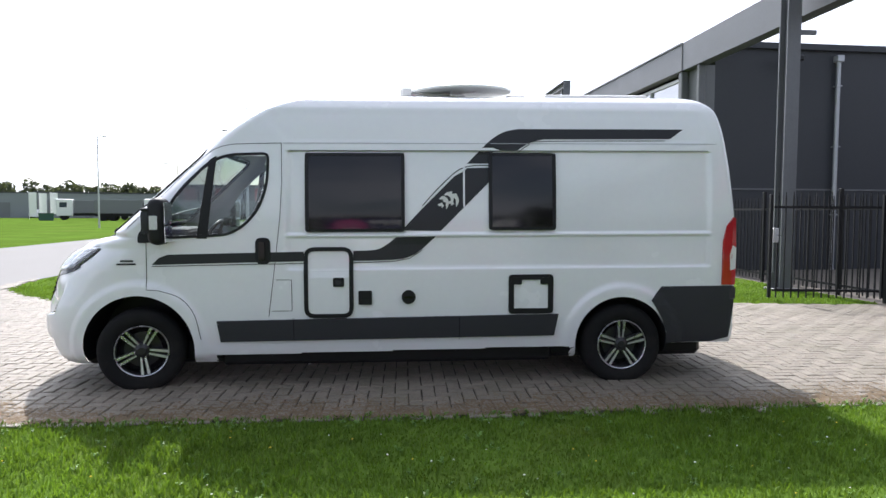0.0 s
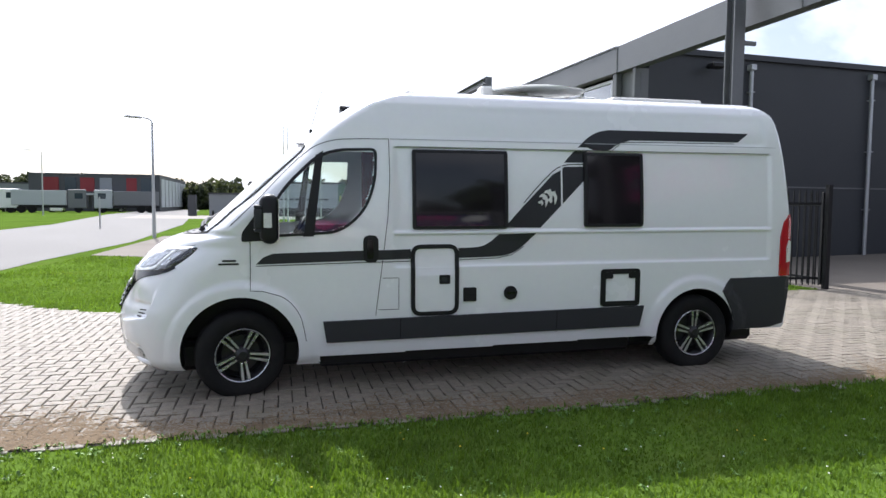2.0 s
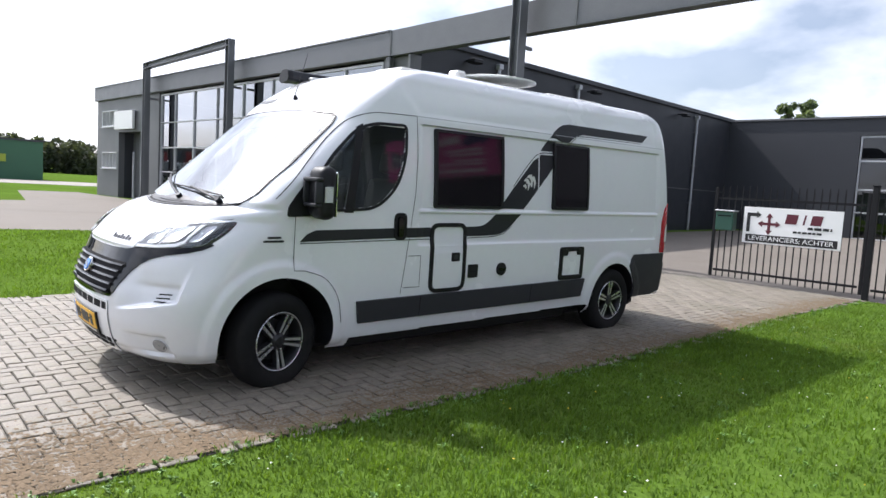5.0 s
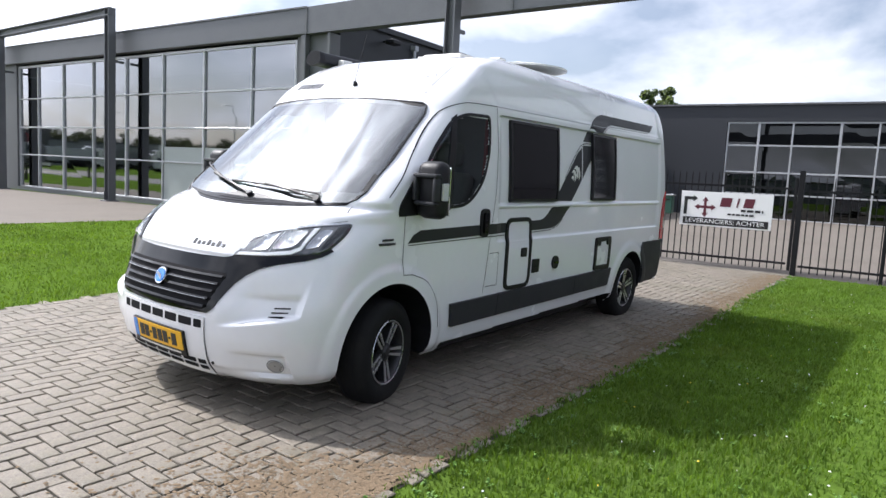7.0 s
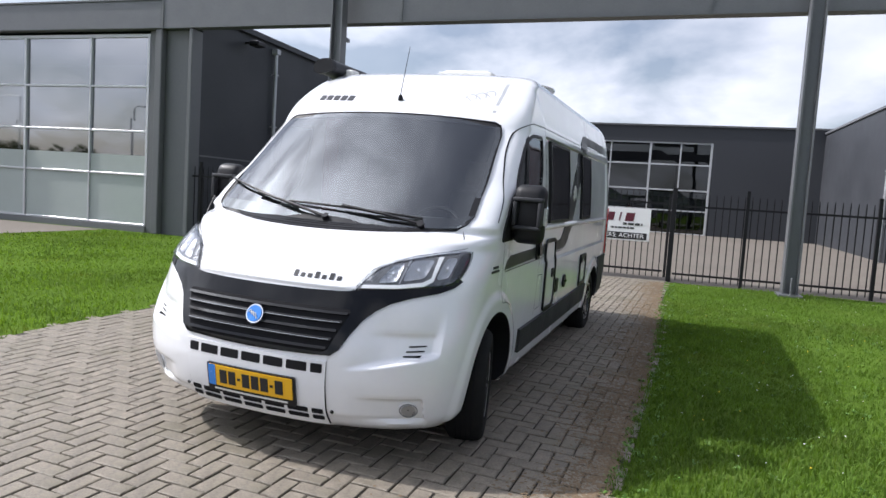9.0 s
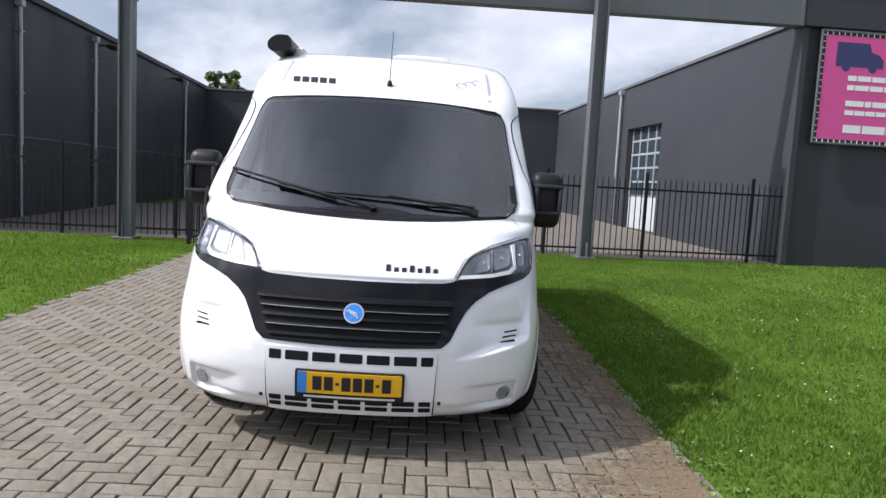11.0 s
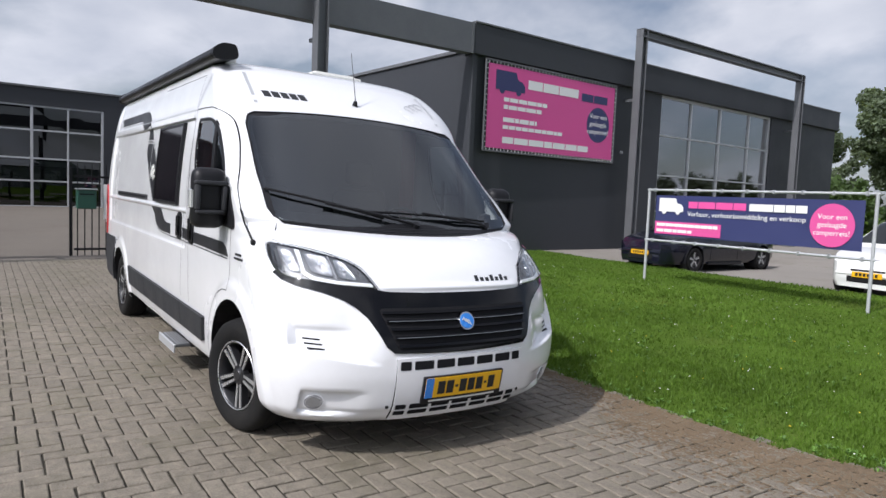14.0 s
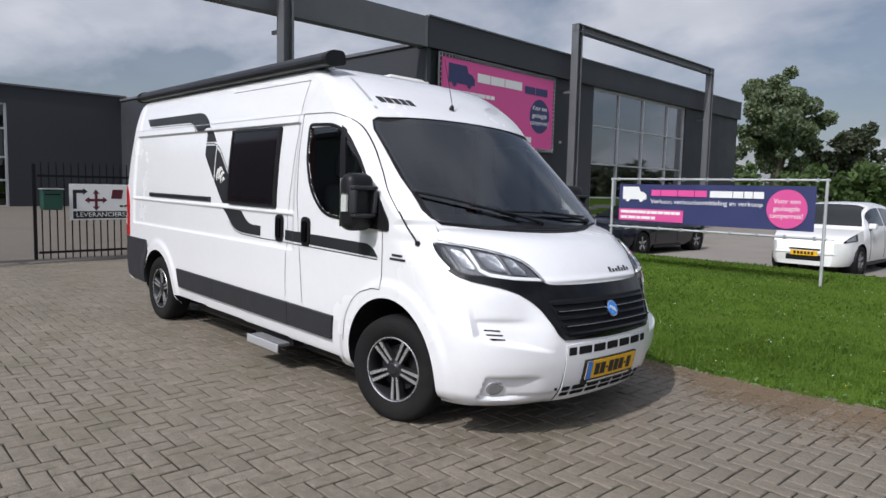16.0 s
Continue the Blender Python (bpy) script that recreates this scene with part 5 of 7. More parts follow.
def screen_pane(owner):
    """The windscreen glass: one evenly bowed sheet laid over its opening."""
    grid = [(y, z) for y in np.linspace(-0.84, 0.84, 25) for z in np.linspace(1.30, 1.97, 17)]
    base = lambda y, z: [1, z, z * z, y * y, y * y * z, y ** 4]
    k, *_ = np.linalg.lstsq(np.array([base(y, z) for y, z in grid]), np.array([front_x(y, z) for y, z in grid]), rcond=None)
    height = lambda y, z: float(np.dot(k, base(y, z)))
    lift = max(height(y, z) - front_x(y, z) for y, z in grid) * 0.5 + 0.006

    def place(y, z, off):
        n = Vector((-1, 2 * k[3] * y + 2 * k[4] * y * z + 4 * k[5] * y ** 3, k[1] + 2 * k[2] * z + k[4] * y * y)).normalized()
        return Vector((height(y, z) - lift, y, z)) + n * off
    p = part("pane", skin(inset(SCREEN, 0.004), place, 0.0, 0.0, 0.05), M_SCREEN, owner, smooth=180)
    normals = [(place(v.co.y, v.co.z, 1.0) - place(v.co.y, v.co.z, 0.0)).normalized() for v in p.data.vertices]
    p.data.normals_split_custom_set_from_vertices([tuple(n) for n in normals])
    return p


def front_end(van):
    F = on_front
    # glazing
    ws = part("windscreen", hoop(SCREEN, [(y, max(z, 1.335 - 0.02 * (1 - (y / 0.86) ** 2))) for y, z in inset(SCREEN, 0.034)], F, 0.0045, 0.014), M_BLACK, van, "wide raked windscreen with a black border")
    p = screen_pane(ws)
    part("seal", hoop(inset(SCREEN, -0.002), inset(SCREEN, 0.005), F, 0.0095, 0.016), M_BLACK, ws)
    p.visible_shadow = False
    # cowl below the screen, with louvres
    cw = part("cowl", skin([(y, 1.222 + 0.060 * y * y) for y in np.linspace(-0.82, 0.82, 13)] + [(y, 1.280 - 0.030 * (1 - (y / 0.83) ** 2)) for y in np.linspace(0.845, -0.845, 13)], F, 0.006, 0.01, 0.08), M_BLACK, van, "black plastic cowl")
    for k in range(3):
        z = 1.233 + 0.009 * k
        part("louvre", ribbon([(y, z - 0.004 + 0.045 * y * y) for y in np.linspace(-0.62, 0.62, 15)], 0.003, F, 0.008), M_GAP, cw)
    # wipers
    for spin, arm, ends in (((-0.02, 1.262), (0.56, 1.366), ((0.20, 1.300), (0.88, 1.446))), ((-0.62, 1.276), (-0.10, 1.328), ((-0.62, 1.304), (0.295, 1.338)))):
        joint = tuple(spin[i] + (arm[i] - spin[i]) * 0.45 for i in (0, 1))
        w = part("wiper", tube(bmesh.new(), [F(*spin, 0.025), F(*joint, 0.042), F(*arm, 0.040)], 0.010, 6), M_BLACK, van, "black windscreen wiper")
        pts = [F(ends[0][0] + (ends[1][0] - ends[0][0]) * q, ends[0][1] + (ends[1][1] - ends[0][1]) * q, 0.022 + 0.012 * (1 - (2 * q - 1) ** 2)) for q in np.linspace(0, 1, 10)]
        part("blade", tube(bmesh.new(), pts, 0.008, 6), M_BLACK, w)
        part("spindle", ncyl(F(*spin, 0.0), F(*spin, 0.038), 0.022, n=12), M_BLACK, w)
    # bonnet seams
    for s in (-1, 1):
        part("panel_gap", ribbon([(s * y, z) for y, z in ((0.49, 0.945), (0.555, 1.055), (0.71, 1.127), (0.85, 1.158), (0.925, 1.178), (0.893, 1.228), (0.86, 1.262))], 0.0035, F), M_GAP, van)
    # headlights
    for s in (-1, 1):
        poly = rounded([(0.498, 0.946), (0.560, 1.048), (0.610, 1.085), (0.72, 1.120), (0.85, 1.150), (0.943, 1.163), (0.955, 1.12), (0.958, 1.07), (0.948, 1.015), (0.922, 0.984), (0.86, 0.976), (0.70, 0.961)],
                       [0.01, 0.04, 0.04, 0.05, 0.05, 0.015, 0.03, 0.03, 0.03, 0.03, 0.05, 0.05], 3)
        poly = [(s * y, z) for y, z in poly]
        hl = part("headlight", skin(poly, F, 0.003, 0.004, 0.04), M_GLOSSBLK, van, "clear headlight with silver reflectors")
        tub = inset(poly, 0.014)
        part("reflector_tub", skin(tub, F, 0.0050, 0.003, 0.04), M_LAMPBASE, hl, "smoke grey lamp bed", smooth=60)
        S = lambda pts: [(s * y, z) for y, z in pts]
        # two bowls, the light guide round them and the outer signal lamp
        for bowl, lip in (([(0.600, 0.985), (0.690, 0.998), (0.690, 1.090), (0.640, 1.072)], 0.014), ([(0.712, 0.998), (0.805, 1.020), (0.815, 1.110), (0.715, 1.098)], 0.014), ([(0.852, 1.012), (0.900, 1.022), (0.905, 1.125), (0.858, 1.118)], 0.012)):
            out = rounded(S(bowl), 0.02, 4)
            core = rounded(S([tuple(Vector(p).lerp(sum((Vector(q) for q in bowl), Vector((0, 0))) / 4, 0.5)) for p in bowl]), 0.01, 4)
            bm = bmesh.new()
            A, C = [bm.verts.new(F(*p, lip)) for p in out], [bm.verts.new(F(*p, 0.0062)) for p in core]
            for i in range(len(A)):
                j = (i + 1) % len(A)
                bm.faces.new((A[i], A[j], C[j], C[i]))
            bm.faces.new(C)
            bmesh.ops.recalc_face_normals(bm, faces=bm.faces)
            b = part("bowl", bm, M_FACET, hl, "faceted silver bowl", smooth=50)
            mid = sum((Vector(p) for p in S(bowl)), Vector((0, 0))) / 4
            part("bulb", ncyl(F(mid.x, mid.y, 0.006), F(mid.x, mid.y, 0.018), 0.012, 0.008, n=12), M_CHROME, b)
        part("cell_wall", skin(S([(0.697, 0.990), (0.703, 0.990), (0.712, 1.100), (0.704, 1.100)]), F, 0.014, 0.010, 0.1), M_SILVER, hl)
        part("light_strip", skin(S([(0.525, 0.957), (0.70, 0.966), (0.81, 0.981), (0.845, 1.005), (0.832, 1.022), (0.80, 0.999), (0.70, 0.983), (0.535, 0.974)]), F, 0.014, 0.010, 0.05), M_DRL, hl, "white daylight strip")
        part("light_strip", skin(S([(0.845, 1.005), (0.832, 1.022), (0.824, 1.122), (0.845, 1.127)]), F, 0.0145, 0.010, 0.05), M_DRL, hl)
        part("reflector_side", skin(S([(0.912, 1.005), (0.938, 1.03), (0.943, 1.148), (0.910, 1.140)]), F, 0.008, 0.006, 0.05), M_GLOSSBLK, hl)
        part("cover", skin(poly, F, 0.020, 0.012, 0.04), M_LENS, hl, "clear cover", smooth=180).visible_shadow = False
    # black band and grille
    half_band = [(0, 0.930), (0.25, 0.932), (0.44, 0.938), (0.53, 0.950), (0.60, 0.958), (0.74, 0.970), (0.86, 0.986), (0.920, 0.996), (0.948, 1.018), (0.960, 1.006), (0.938, 0.976), (0.890, 0.952), (0.775, 0.924), (0.690, 0.893),
                 (0.622, 0.850), (0.572, 0.80), (0.530, 0.73), (0.492, 0.655), (0.450, 0.620), (0.2, 0.612), (0, 0.608)]
    band = half_band + [(-y, z) for y, z in half_band[-2:0:-1]]
    gb = part("grille_band", skin(band, F, 0.008, 0.012, 0.05), M_GLOSSBLK, van, "gloss black band joining headlights and grille", smooth=40)
    gr = rounded([(0.515, 0.850), (0.425, 0.634), (-0.425, 0.634), (-0.515, 0.850)][::-1], 0.03, 3)
    gri = part("grille", skin(gr, F, 0.0095, 0.002, 0.06), M_GAP, gb, "black slatted grille")
    for k in range(5):
        z = 0.648 + 0.042 * k
        hw = 0.422 + 0.090 * (z - 0.634) / 0.216
        bm = bmesh.new()
        pts = [(y, z) for y in np.linspace(-hw, hw, 25)]
        up = [(y, z + 0.018) for y, _ in pts]
        prev = None
        for (a, b), (c, d) in zip(pts, up):
            cur = [bm.verts.new(F(a, b, 0.012)), bm.verts.new(F(a, b + 0.002, 0.026)), bm.verts.new(F(c, d - 0.002, 0.022)), bm.verts.new(F(c, d, 0.012))]
            if prev:
                for i in range(3):
                    bm.faces.new((prev[i], cur[i], cur[i + 1], prev[i + 1]))
            prev = cur
        bmesh.ops.recalc_face_normals(bm, faces=bm.faces)
        sl = part("slat", bm, M_GLOSSBLK, gb)
        if k in (1, 3):
            part("chrome_line", ribbon([(y, z + 0.006) for y in np.linspace(-hw + 0.01, hw - 0.01, 20)], 0.0028, F, 0.0275), M_STEELLINE, sl)
    em = part("emblem", ncyl(F(0, 0.766, 0.01), F(0, 0.766, 0.040), 0.055, 0.052, n=32), M_CHROME, gb, "round blue badge in a chrome ring")
    part("emblem_disc", ncyl(F(0, 0.766, 0.040), F(0, 0.766, 0.044), 0.044, n=32), M_BLUE, em)
    for k in range(3):
        part("emblem_wing", tube(bmesh.new(), [F(-0.022 + 0.016 * k, 0.742 + 0.009 * k, 0.046), F(-0.010 + 0.016 * k, 0.769 + 0.006 * k, 0.046), F(0.008 + 0.013 * k, 0.764 + 0.003 * k, 0.046)], 0.003, 6), M_OFFWHITE, em)
    # bumper: middle panel, slots, plate, fog lamps
    bp = part("bumper_panel", skin(dense([(-0.425, 0.236), (0.425, 0.236), (0.435, 0.590), (0.30, 0.592), (0, 0.592), (-0.30, 0.592), (-0.435, 0.590)], 0.1), F, 0.008, 0.012, 0.08), M_WHITE, van, "white bumper middle panel", smooth=40)
    for s in (-1, 1):
        part("panel_gap", ribbon([(s * 0.43, 0.24), (s * 0.432, 0.59)], 0.008, F, 0.004), M_GAP, van)
    edges = [-0.42]
    for w in (0.072, 0.126, 0.126, 0.126, 0.126, 0.126, 0.072):
        y0 = edges[-1]
        for z0, z1 in ((0.526, 0.574), (0.303, 0.330), (0.268, 0.292)):
            part("air_slot", skin(rect(y0 + 0.005, y0 + w - 0.005, z0, z1, 0.006, 2), F, 0.0095, 0.002, 0.06), M_GAP, bp)
        edges.append(y0 + w + 0.011)
    for s in (-1, 1):
        part("screw", ncyl(F(s * 0.46, 0.318, 0.0), F(s * 0.46, 0.318, 0.006), 0.010, n=10), M_BLACK, bp)
    npl = part("number_plate", skin(rect(-0.275, 0.275, 0.330, 0.485, 0.008, 2), F, 0.022, 0.014, 0.1), M_BLACK, van, "yellow number plate in a black holder")
    part("plate_face", skin(rect(-0.262, 0.262, 0.366, 0.478, 0.006, 2), F, 0.0255, 0.004, 0.1), M_YELLOW, npl)
    part("plate_band", skin(rect(0.215, 0.262, 0.366, 0.478), F, 0.0275, 0.003, 0.1), M_BLUE, npl, "blue band")
    for k, w in enumerate((0.045, 0.045, 0.018, 0.045, 0.045, 0.045, 0.018, 0.045)):
        y0 = 0.185 - sum((0.045, 0.045, 0.018, 0.045, 0.045, 0.045, 0.018, 0.045)[:k]) - 0.0125 * k
        tall = (0.385, 0.458) if w > 0.02 else (0.415, 0.428)
        part("plate_bar", skin(rect(y0 - w, y0, *tall), F, 0.028, 0.003, 0.1), M_INK, npl)
    part("holder_bar", skin(rect(-0.23, 0.23, 0.342, 0.352), F, 0.0235, 0.002, 0.1), M_OFFWHITE, npl)
    for s in (-1, 1):
        ring = [(s * (0.812 + 0.044 * math.cos(a)), 0.344 + 0.044 * math.sin(a)) for a in np.linspace(0, 2 * math.pi, 28, endpoint=False)]
        fl = part("fog_lamp", skin(ring, F, 0.006, 0.010, 0.1), M_WHITE, van, "round clear fog lamp in a white bezel", smooth=40)
        part("bezel_line", hoop(inset(ring, 0.004), inset(ring, 0.009), F, 0.0075, 0.004), M_SEAMDARK, fl)
        part("lamp_lens", skin(inset(ring, 0.012), F, 0.009, 0.006, 0.1), M_SILVER, fl, "clear ribbed lens", smooth=40)
        # recessed cheek and its three louvres
        for k in range(3):
            z = 0.628 + 0.025 * k
            part("louvre", ribbon([(s * (0.775 + 0.010 * k), z), (s * (0.858 + 0.006 * k), z + 0.004)], 0.008, F, 0.003), M_GAP, van)
    # lettering on bonnet and roof brow, as plain bars
    for k in range(7):
        y0 = -0.142 - 0.041 * k
        part("lettering_bar", skin(rect(y0 - 0.024, y0, 0.986, 1.006 if k not in (0, 3, 5) else 1.018), F, 0.0035, 0.003, 0.2), M_STRIPE, van)
    for k in range(5):
        y0 = 0.668 - 0.064 * k
        part("lettering_bar", skin([(y0, 2.098), (y0 - 0.050, 2.098), (y0 - 0.042, 2.142), (y0 + 0.008, 2.142)], F, 0.0035, 0.003, 0.2), M_STRIPE, van)
    for k in range(3):
        oy, oz = -0.52 - 0.06 * k, 2.135 + 0.018 * k
        part("roof_emblem", ribbon(curve_through([(oy + 0.03, oz + 0.02), (oy, oz + 0.045), (oy - 0.04, oz + 0.035), (oy - 0.055, oz)], 4), 0.007, F, 0.004), M_SEAM, van)
        part("roof_emblem", ribbon([(oy + 0.03, oz + 0.02), (oy - 0.005, oz + 0.006), (oy - 0.03, oz - 0.015)], 0.007, F, 0.004), M_SEAM, van)
    rod = part("pillar_rod", tube(bmesh.new(), [Vector((-0.055, 1.030, 1.335)), Vector((-0.12, 1.022, 1.25)), Vector((-0.195, 1.0, 1.16))], 0.006, 6), M_BLACK, van, "thin black rod below the mirror")
    part("rod_foot", nbox(-0.215, -0.185, 0.985, 1.010, 1.135, 1.165, bevel=0.006), M_BLACK, rod)
    # flat grey ribbons paint the shading of the sealed roof grooves
    for s in (-1, 1):
        part("roof_groove_shade", ribbon([(s * y, z) for y, z in ((0.742, 2.04), (0.742, 2.12), (0.738, 2.20), (0.728, 2.28), (0.712, 2.34), (0.690, 2.385))], 0.024, F, 0.0015), M_SEAM, van)
    # aerial
    ab = F(-0.02, 2.115, 0.0)
    ae = part("aerial", ncyl(ab, ab + Vector((-0.01, 0, 0.035)), 0.022, 0.012, n=12), M_BLACK, van, "thin black whip aerial")
    part("whip", ncyl(ab + Vector((-0.01, 0, 0.03)), ab + Vector((0.10, 0, 0.40)), 0.0035, 0.002, n=6), M_BLACK, ae)


def roof_gear(van):
    top = 2.452
    d = part("satellite_dish", nbox(2.33, 2.73, -0.42, -0.10, top - 0.005, top + 0.03, bevel=0.01), M_OFFWHITE, van, "folded white satellite dish")
    bm = bmesh.new()
    n = 36
    ring0 = [bm.verts.new((2.70 + 0.46 * math.cos(t), -0.28 + 0.40 * math.sin(t), top + 0.085 + 0.006 * math.cos(t))) for t in [2 * math.pi * i / n for i in range(n)]]
    ring1 = [bm.verts.new((2.70 + 0.30 * math.cos(t), -0.28 + 0.26 * math.sin(t), top + 0.112 + 0.004 * math.cos(t))) for t in [2 * math.pi * i / n for i in range(n)]]
    ring2 = [bm.verts.new((2.70 + 0.46 * math.cos(t), -0.28 + 0.40 * math.sin(t), top + 0.070 + 0.006 * math.cos(t))) for t in [2 * math.pi * i / n for i in range(n)]]
    for i in range(n):
        j = (i + 1) % n
        bm.faces.new((ring0[i], ring0[j], ring1[j], ring1[i]))
        bm.faces.new((ring2[i], ring2[j], ring0[j], ring0[i]))
    bm.faces.new(ring1)
    bm.faces.new(ring2[::-1])
    bmesh.ops.recalc_face_normals(bm, faces=bm.faces)
    part("dish", bm, M_OFFWHITE, d, smooth=35)
    part("dish_arm", nbox(2.2, 2.6, -0.34, -0.22, top + 0.03, top + 0.075, bevel=0.015), M_OFFWHITE, d)
    part("receiver", nbox(2.14, 2.26, -0.35, -0.20, top + 0.02, top + 0.11, bevel=0.02), M_OFFWHITE, d)
    for x0, x1, y0, y1, h in ((1.42, 1.86, -0.42, -0.02, 0.025), (3.11, 3.30, -0.34, -0.14, 0.05), (3.45, 4.42, -0.38, 0.32, 0.055)):
        r = part("roof_vent", nbox(x0, x1, y0, y1, top - 0.02, top + h, bevel=0.02, seg=2), M_OFFWHITE, van, "pale domed roof light")
        part("vent_rim", nbox(x0 - 0.03, x1 + 0.03, y0 - 0.03, y1 + 0.03, top - 0.022, top + 0.004, bevel=0.005), M_OFFWHITE, r)


def cab(van):
    part("dashboard", nbox(-0.25, 0.30, -0.90, 0.90, 0.95, 1.20, bevel=0.06, seg=2), M_INTERIOR, van, "dark grey dashboard")
    part("dash_top", nbox(-0.05, 0.22, -0.88, 0.88, 1.19, 1.245, bevel=0.02), M_INTERIOR, van)
    part("instrument_hood", nbox(0.10, 0.32, -0.62, -0.22, 1.20, 1.31, bevel=0.04, seg=2), M_INTERIOR, van)
    w = part("steering_wheel", bmesh.new(), M_BLACK, van, "black steering wheel")
    bm = bmesh.new()
    pts = [(0.44 + 0.10 * math.sin(t), -0.42 + 0.19 * math.cos(t), 1.20 + 0.165 * math.sin(t)) for t in np.linspace(0, 2 * math.pi, 25)]
    tube(bm, pts, 0.016, 6)
    part("wheel_ring", bm, M_BLACK, w, smooth=60)
    part("wheel_hub", nbox(0.40, 0.46, -0.52, -0.32, 1.14, 1.24, bevel=0.02), M_BLACK, w)
    part("column", ncyl((0.44, -0.42, 1.19), (0.15, -0.42, 1.08), 0.04), M_BLACK, w)
    for y in (-0.45, 0.45):
        s = part("cab_seat", nbox(0.70, 1.22, y - 0.25, y + 0.25, 0.72, 0.90, bevel=0.06, seg=2), M_SEAT, van, "grey fabric swivel seat")
        bm = box(bmesh.new(), 0, 0.14, y - 0.24, y + 0.24, 0, 0.66, bevel=0.05, seg=2)
        bm.transform(pose(1.13, 0, 0.86, 0, 12, 0))
        part("backrest", bm, M_SEAT, s, smooth=50)
        bm = box(bmesh.new(), 0, 0.10, y - 0.13, y + 0.13, 0, 0.20, bevel=0.04, seg=2)
        bm.transform(pose(1.28, 0, 1.55, 0, 10, 0))
        part("headrest", bm, M_SEAT, s, smooth=50)
        part("seat_box", nbox(0.76, 1.20, y - 0.20, y + 0.20, 0.46, 0.74), M_INTERIOR, s)
    part("partition", nbox(1.34, 1.37, -0.90, 0.90, 0.46, 2.20), M_INTERIOR, van, "dark cab partition")
    part("headliner", nbox(0.95, 1.34, -0.80, 0.80, 2.22, 2.25, bevel=0.01), M_LINER, van)
    for y in (-0.90, 0.90):
        part("curtain", nbox(1.20, 1.33, y - 0.05, y + 0.05, 1.20, 2.05, bevel=0.03, seg=2), M_CURTAIN, van, "dark red folded cab curtain")
    for s in (-1, 1):
        part("door_card", nbox(0.50, 1.18, s * 0.93 - 0.02, s * 0.93 + 0.02, 0.85, 1.24, bevel=0.01), M_INTERIOR, van)


build_van()


# ---- fence, gate and signs ----
def face_b(bx, by, z):
    """Frame of a board on the facade: x to the right as read, y up, z towards the reader."""
    return B @ Matrix(((0, 0, -1, bx), (-1, 0, 0, by), (0, 1, 0, z), (0, 0, 0, 1)))


BAR = mesh_of("bar", box(box(bmesh.new(), -0.009, 0.009, -0.009, 0.009, 0.06, 1.70), -0.006, 0.006, -0.006, 0.006, 1.70, 1.76), M_FENCE)


def railing(owner, y0, y1, step=0.127):
    part("rail", nbox(-0.012, 0.012, min(y0, y1), max(y0, y1), 0.16, 0.20), M_FENCE, owner)
    part("rail", nbox(-0.012, 0.012, min(y0, y1), max(y0, y1), 1.50, 1.54), M_FENCE, owner)
    n = int(abs(y1 - y0) / step)
    for i in range(n):
        y = y0 + (y1 - y0) * (i + 0.5) / n
        ob = new("bar", BAR)
        ob.parent = owner
        ob.location = (0, y, 0)


def fence(label, y0, y1, posts):
    t = thing("fence", at_b(0.03, 0), label, "fence", "yard fence")
    railing(t, y0, y1)
    for y in posts:
        part("post", nbox(-0.03, 0.03, y - 0.03, y + 0.03, 0, 1.88, bevel=0.004), M_FENCE, t)
    return t


fence("black steel bar fence with pointed tips", -1.70, -8.32, (-2.96, -5.17, -7.6))
fence("black steel bar fence beside the tall hall", 3.78, 9.7, (4.82, 7.09, 9.45))


def gate(label, m, length, post_at):
    t = thing("gate", m, label, "gate", "yard gate")
    railing(t, 0.05, length - 0.05, 0.118)
    for y in (0.0, length):
        part("stile", nbox(-0.025, 0.025, y - 0.025, y + 0.025, 0.06, 1.72, bevel=0.003), M_FENCE, t)
    return t


gl = gate("black barred gate leaf standing closed with a sign on it", at_b(0.03, -1.55, 0.03), 2.50, 0)
go = gate("black barred gate leaf standing open onto the drive", B.copy(), 1.78, 0)
go.matrix_basis = B @ pose(0.0, 3.78, 0.02, 0, 0, 81)
lk = part("lock_case", nbox(-0.03, 0.03, 1.66, 1.74, 0.95, 1.18, bevel=0.005), M_ZINC, go, "bright lock case with lever")
part("lever", nbox(-0.13, 0.13, 1.68, 1.70, 1.06, 1.08), M_CHROME, lk)
for y, nm in ((-1.63, "gate_post"), (3.70, "gate_post")):
    p = thing(nm, at_b(0.03, y), "square black steel gate post", "post", "gate posts")
    part("shaft", nbox(-0.045, 0.045, -0.045, 0.045, 0, 1.86, bevel=0.006), M_FENCE, p)
    part("cap", nbox(-0.05, 0.05, -0.05, 0.05, 1.86, 1.875), M_FENCE, p)
gb = thing("letter_box", at_b(0.03, 0.70), "dark green steel letter box on the gate", "letter box")
part("case", nbox(-0.16, 0.02, -0.15, 0.17, 0.96, 1.31, bevel=0.015), M_GREENBOX, gb)
part("lid", nbox(-0.18, 0.03, -0.17, 0.19, 1.31, 1.335, bevel=0.006), M_ZINC, gb)
part("slot", nbox(-0.165, -0.158, -0.11, 0.13, 1.22, 1.24), M_GAP, gb)


def plate(bm, pts, z0, z1):
    return prism(bm, pts, lambda u, v, d: Vector((u, v, d)), z0, z1)


def bars(owner, x0, x1, y, h, mtl, seed, z=0.003, gapw=0.25):
    """A line of writing that cannot be read, as plain bars."""
    rng = random.Random(seed)
    x = x0
    while x < x1 - h * 0.5:
        w = min(h * rng.uniform(1.2, 3.6), x1 - x)
        part("text_bar", nbox(x, x + w, y - h / 2, y + h / 2, z, z + 0.002), mtl, owner)
        x += w + h * gapw * 2


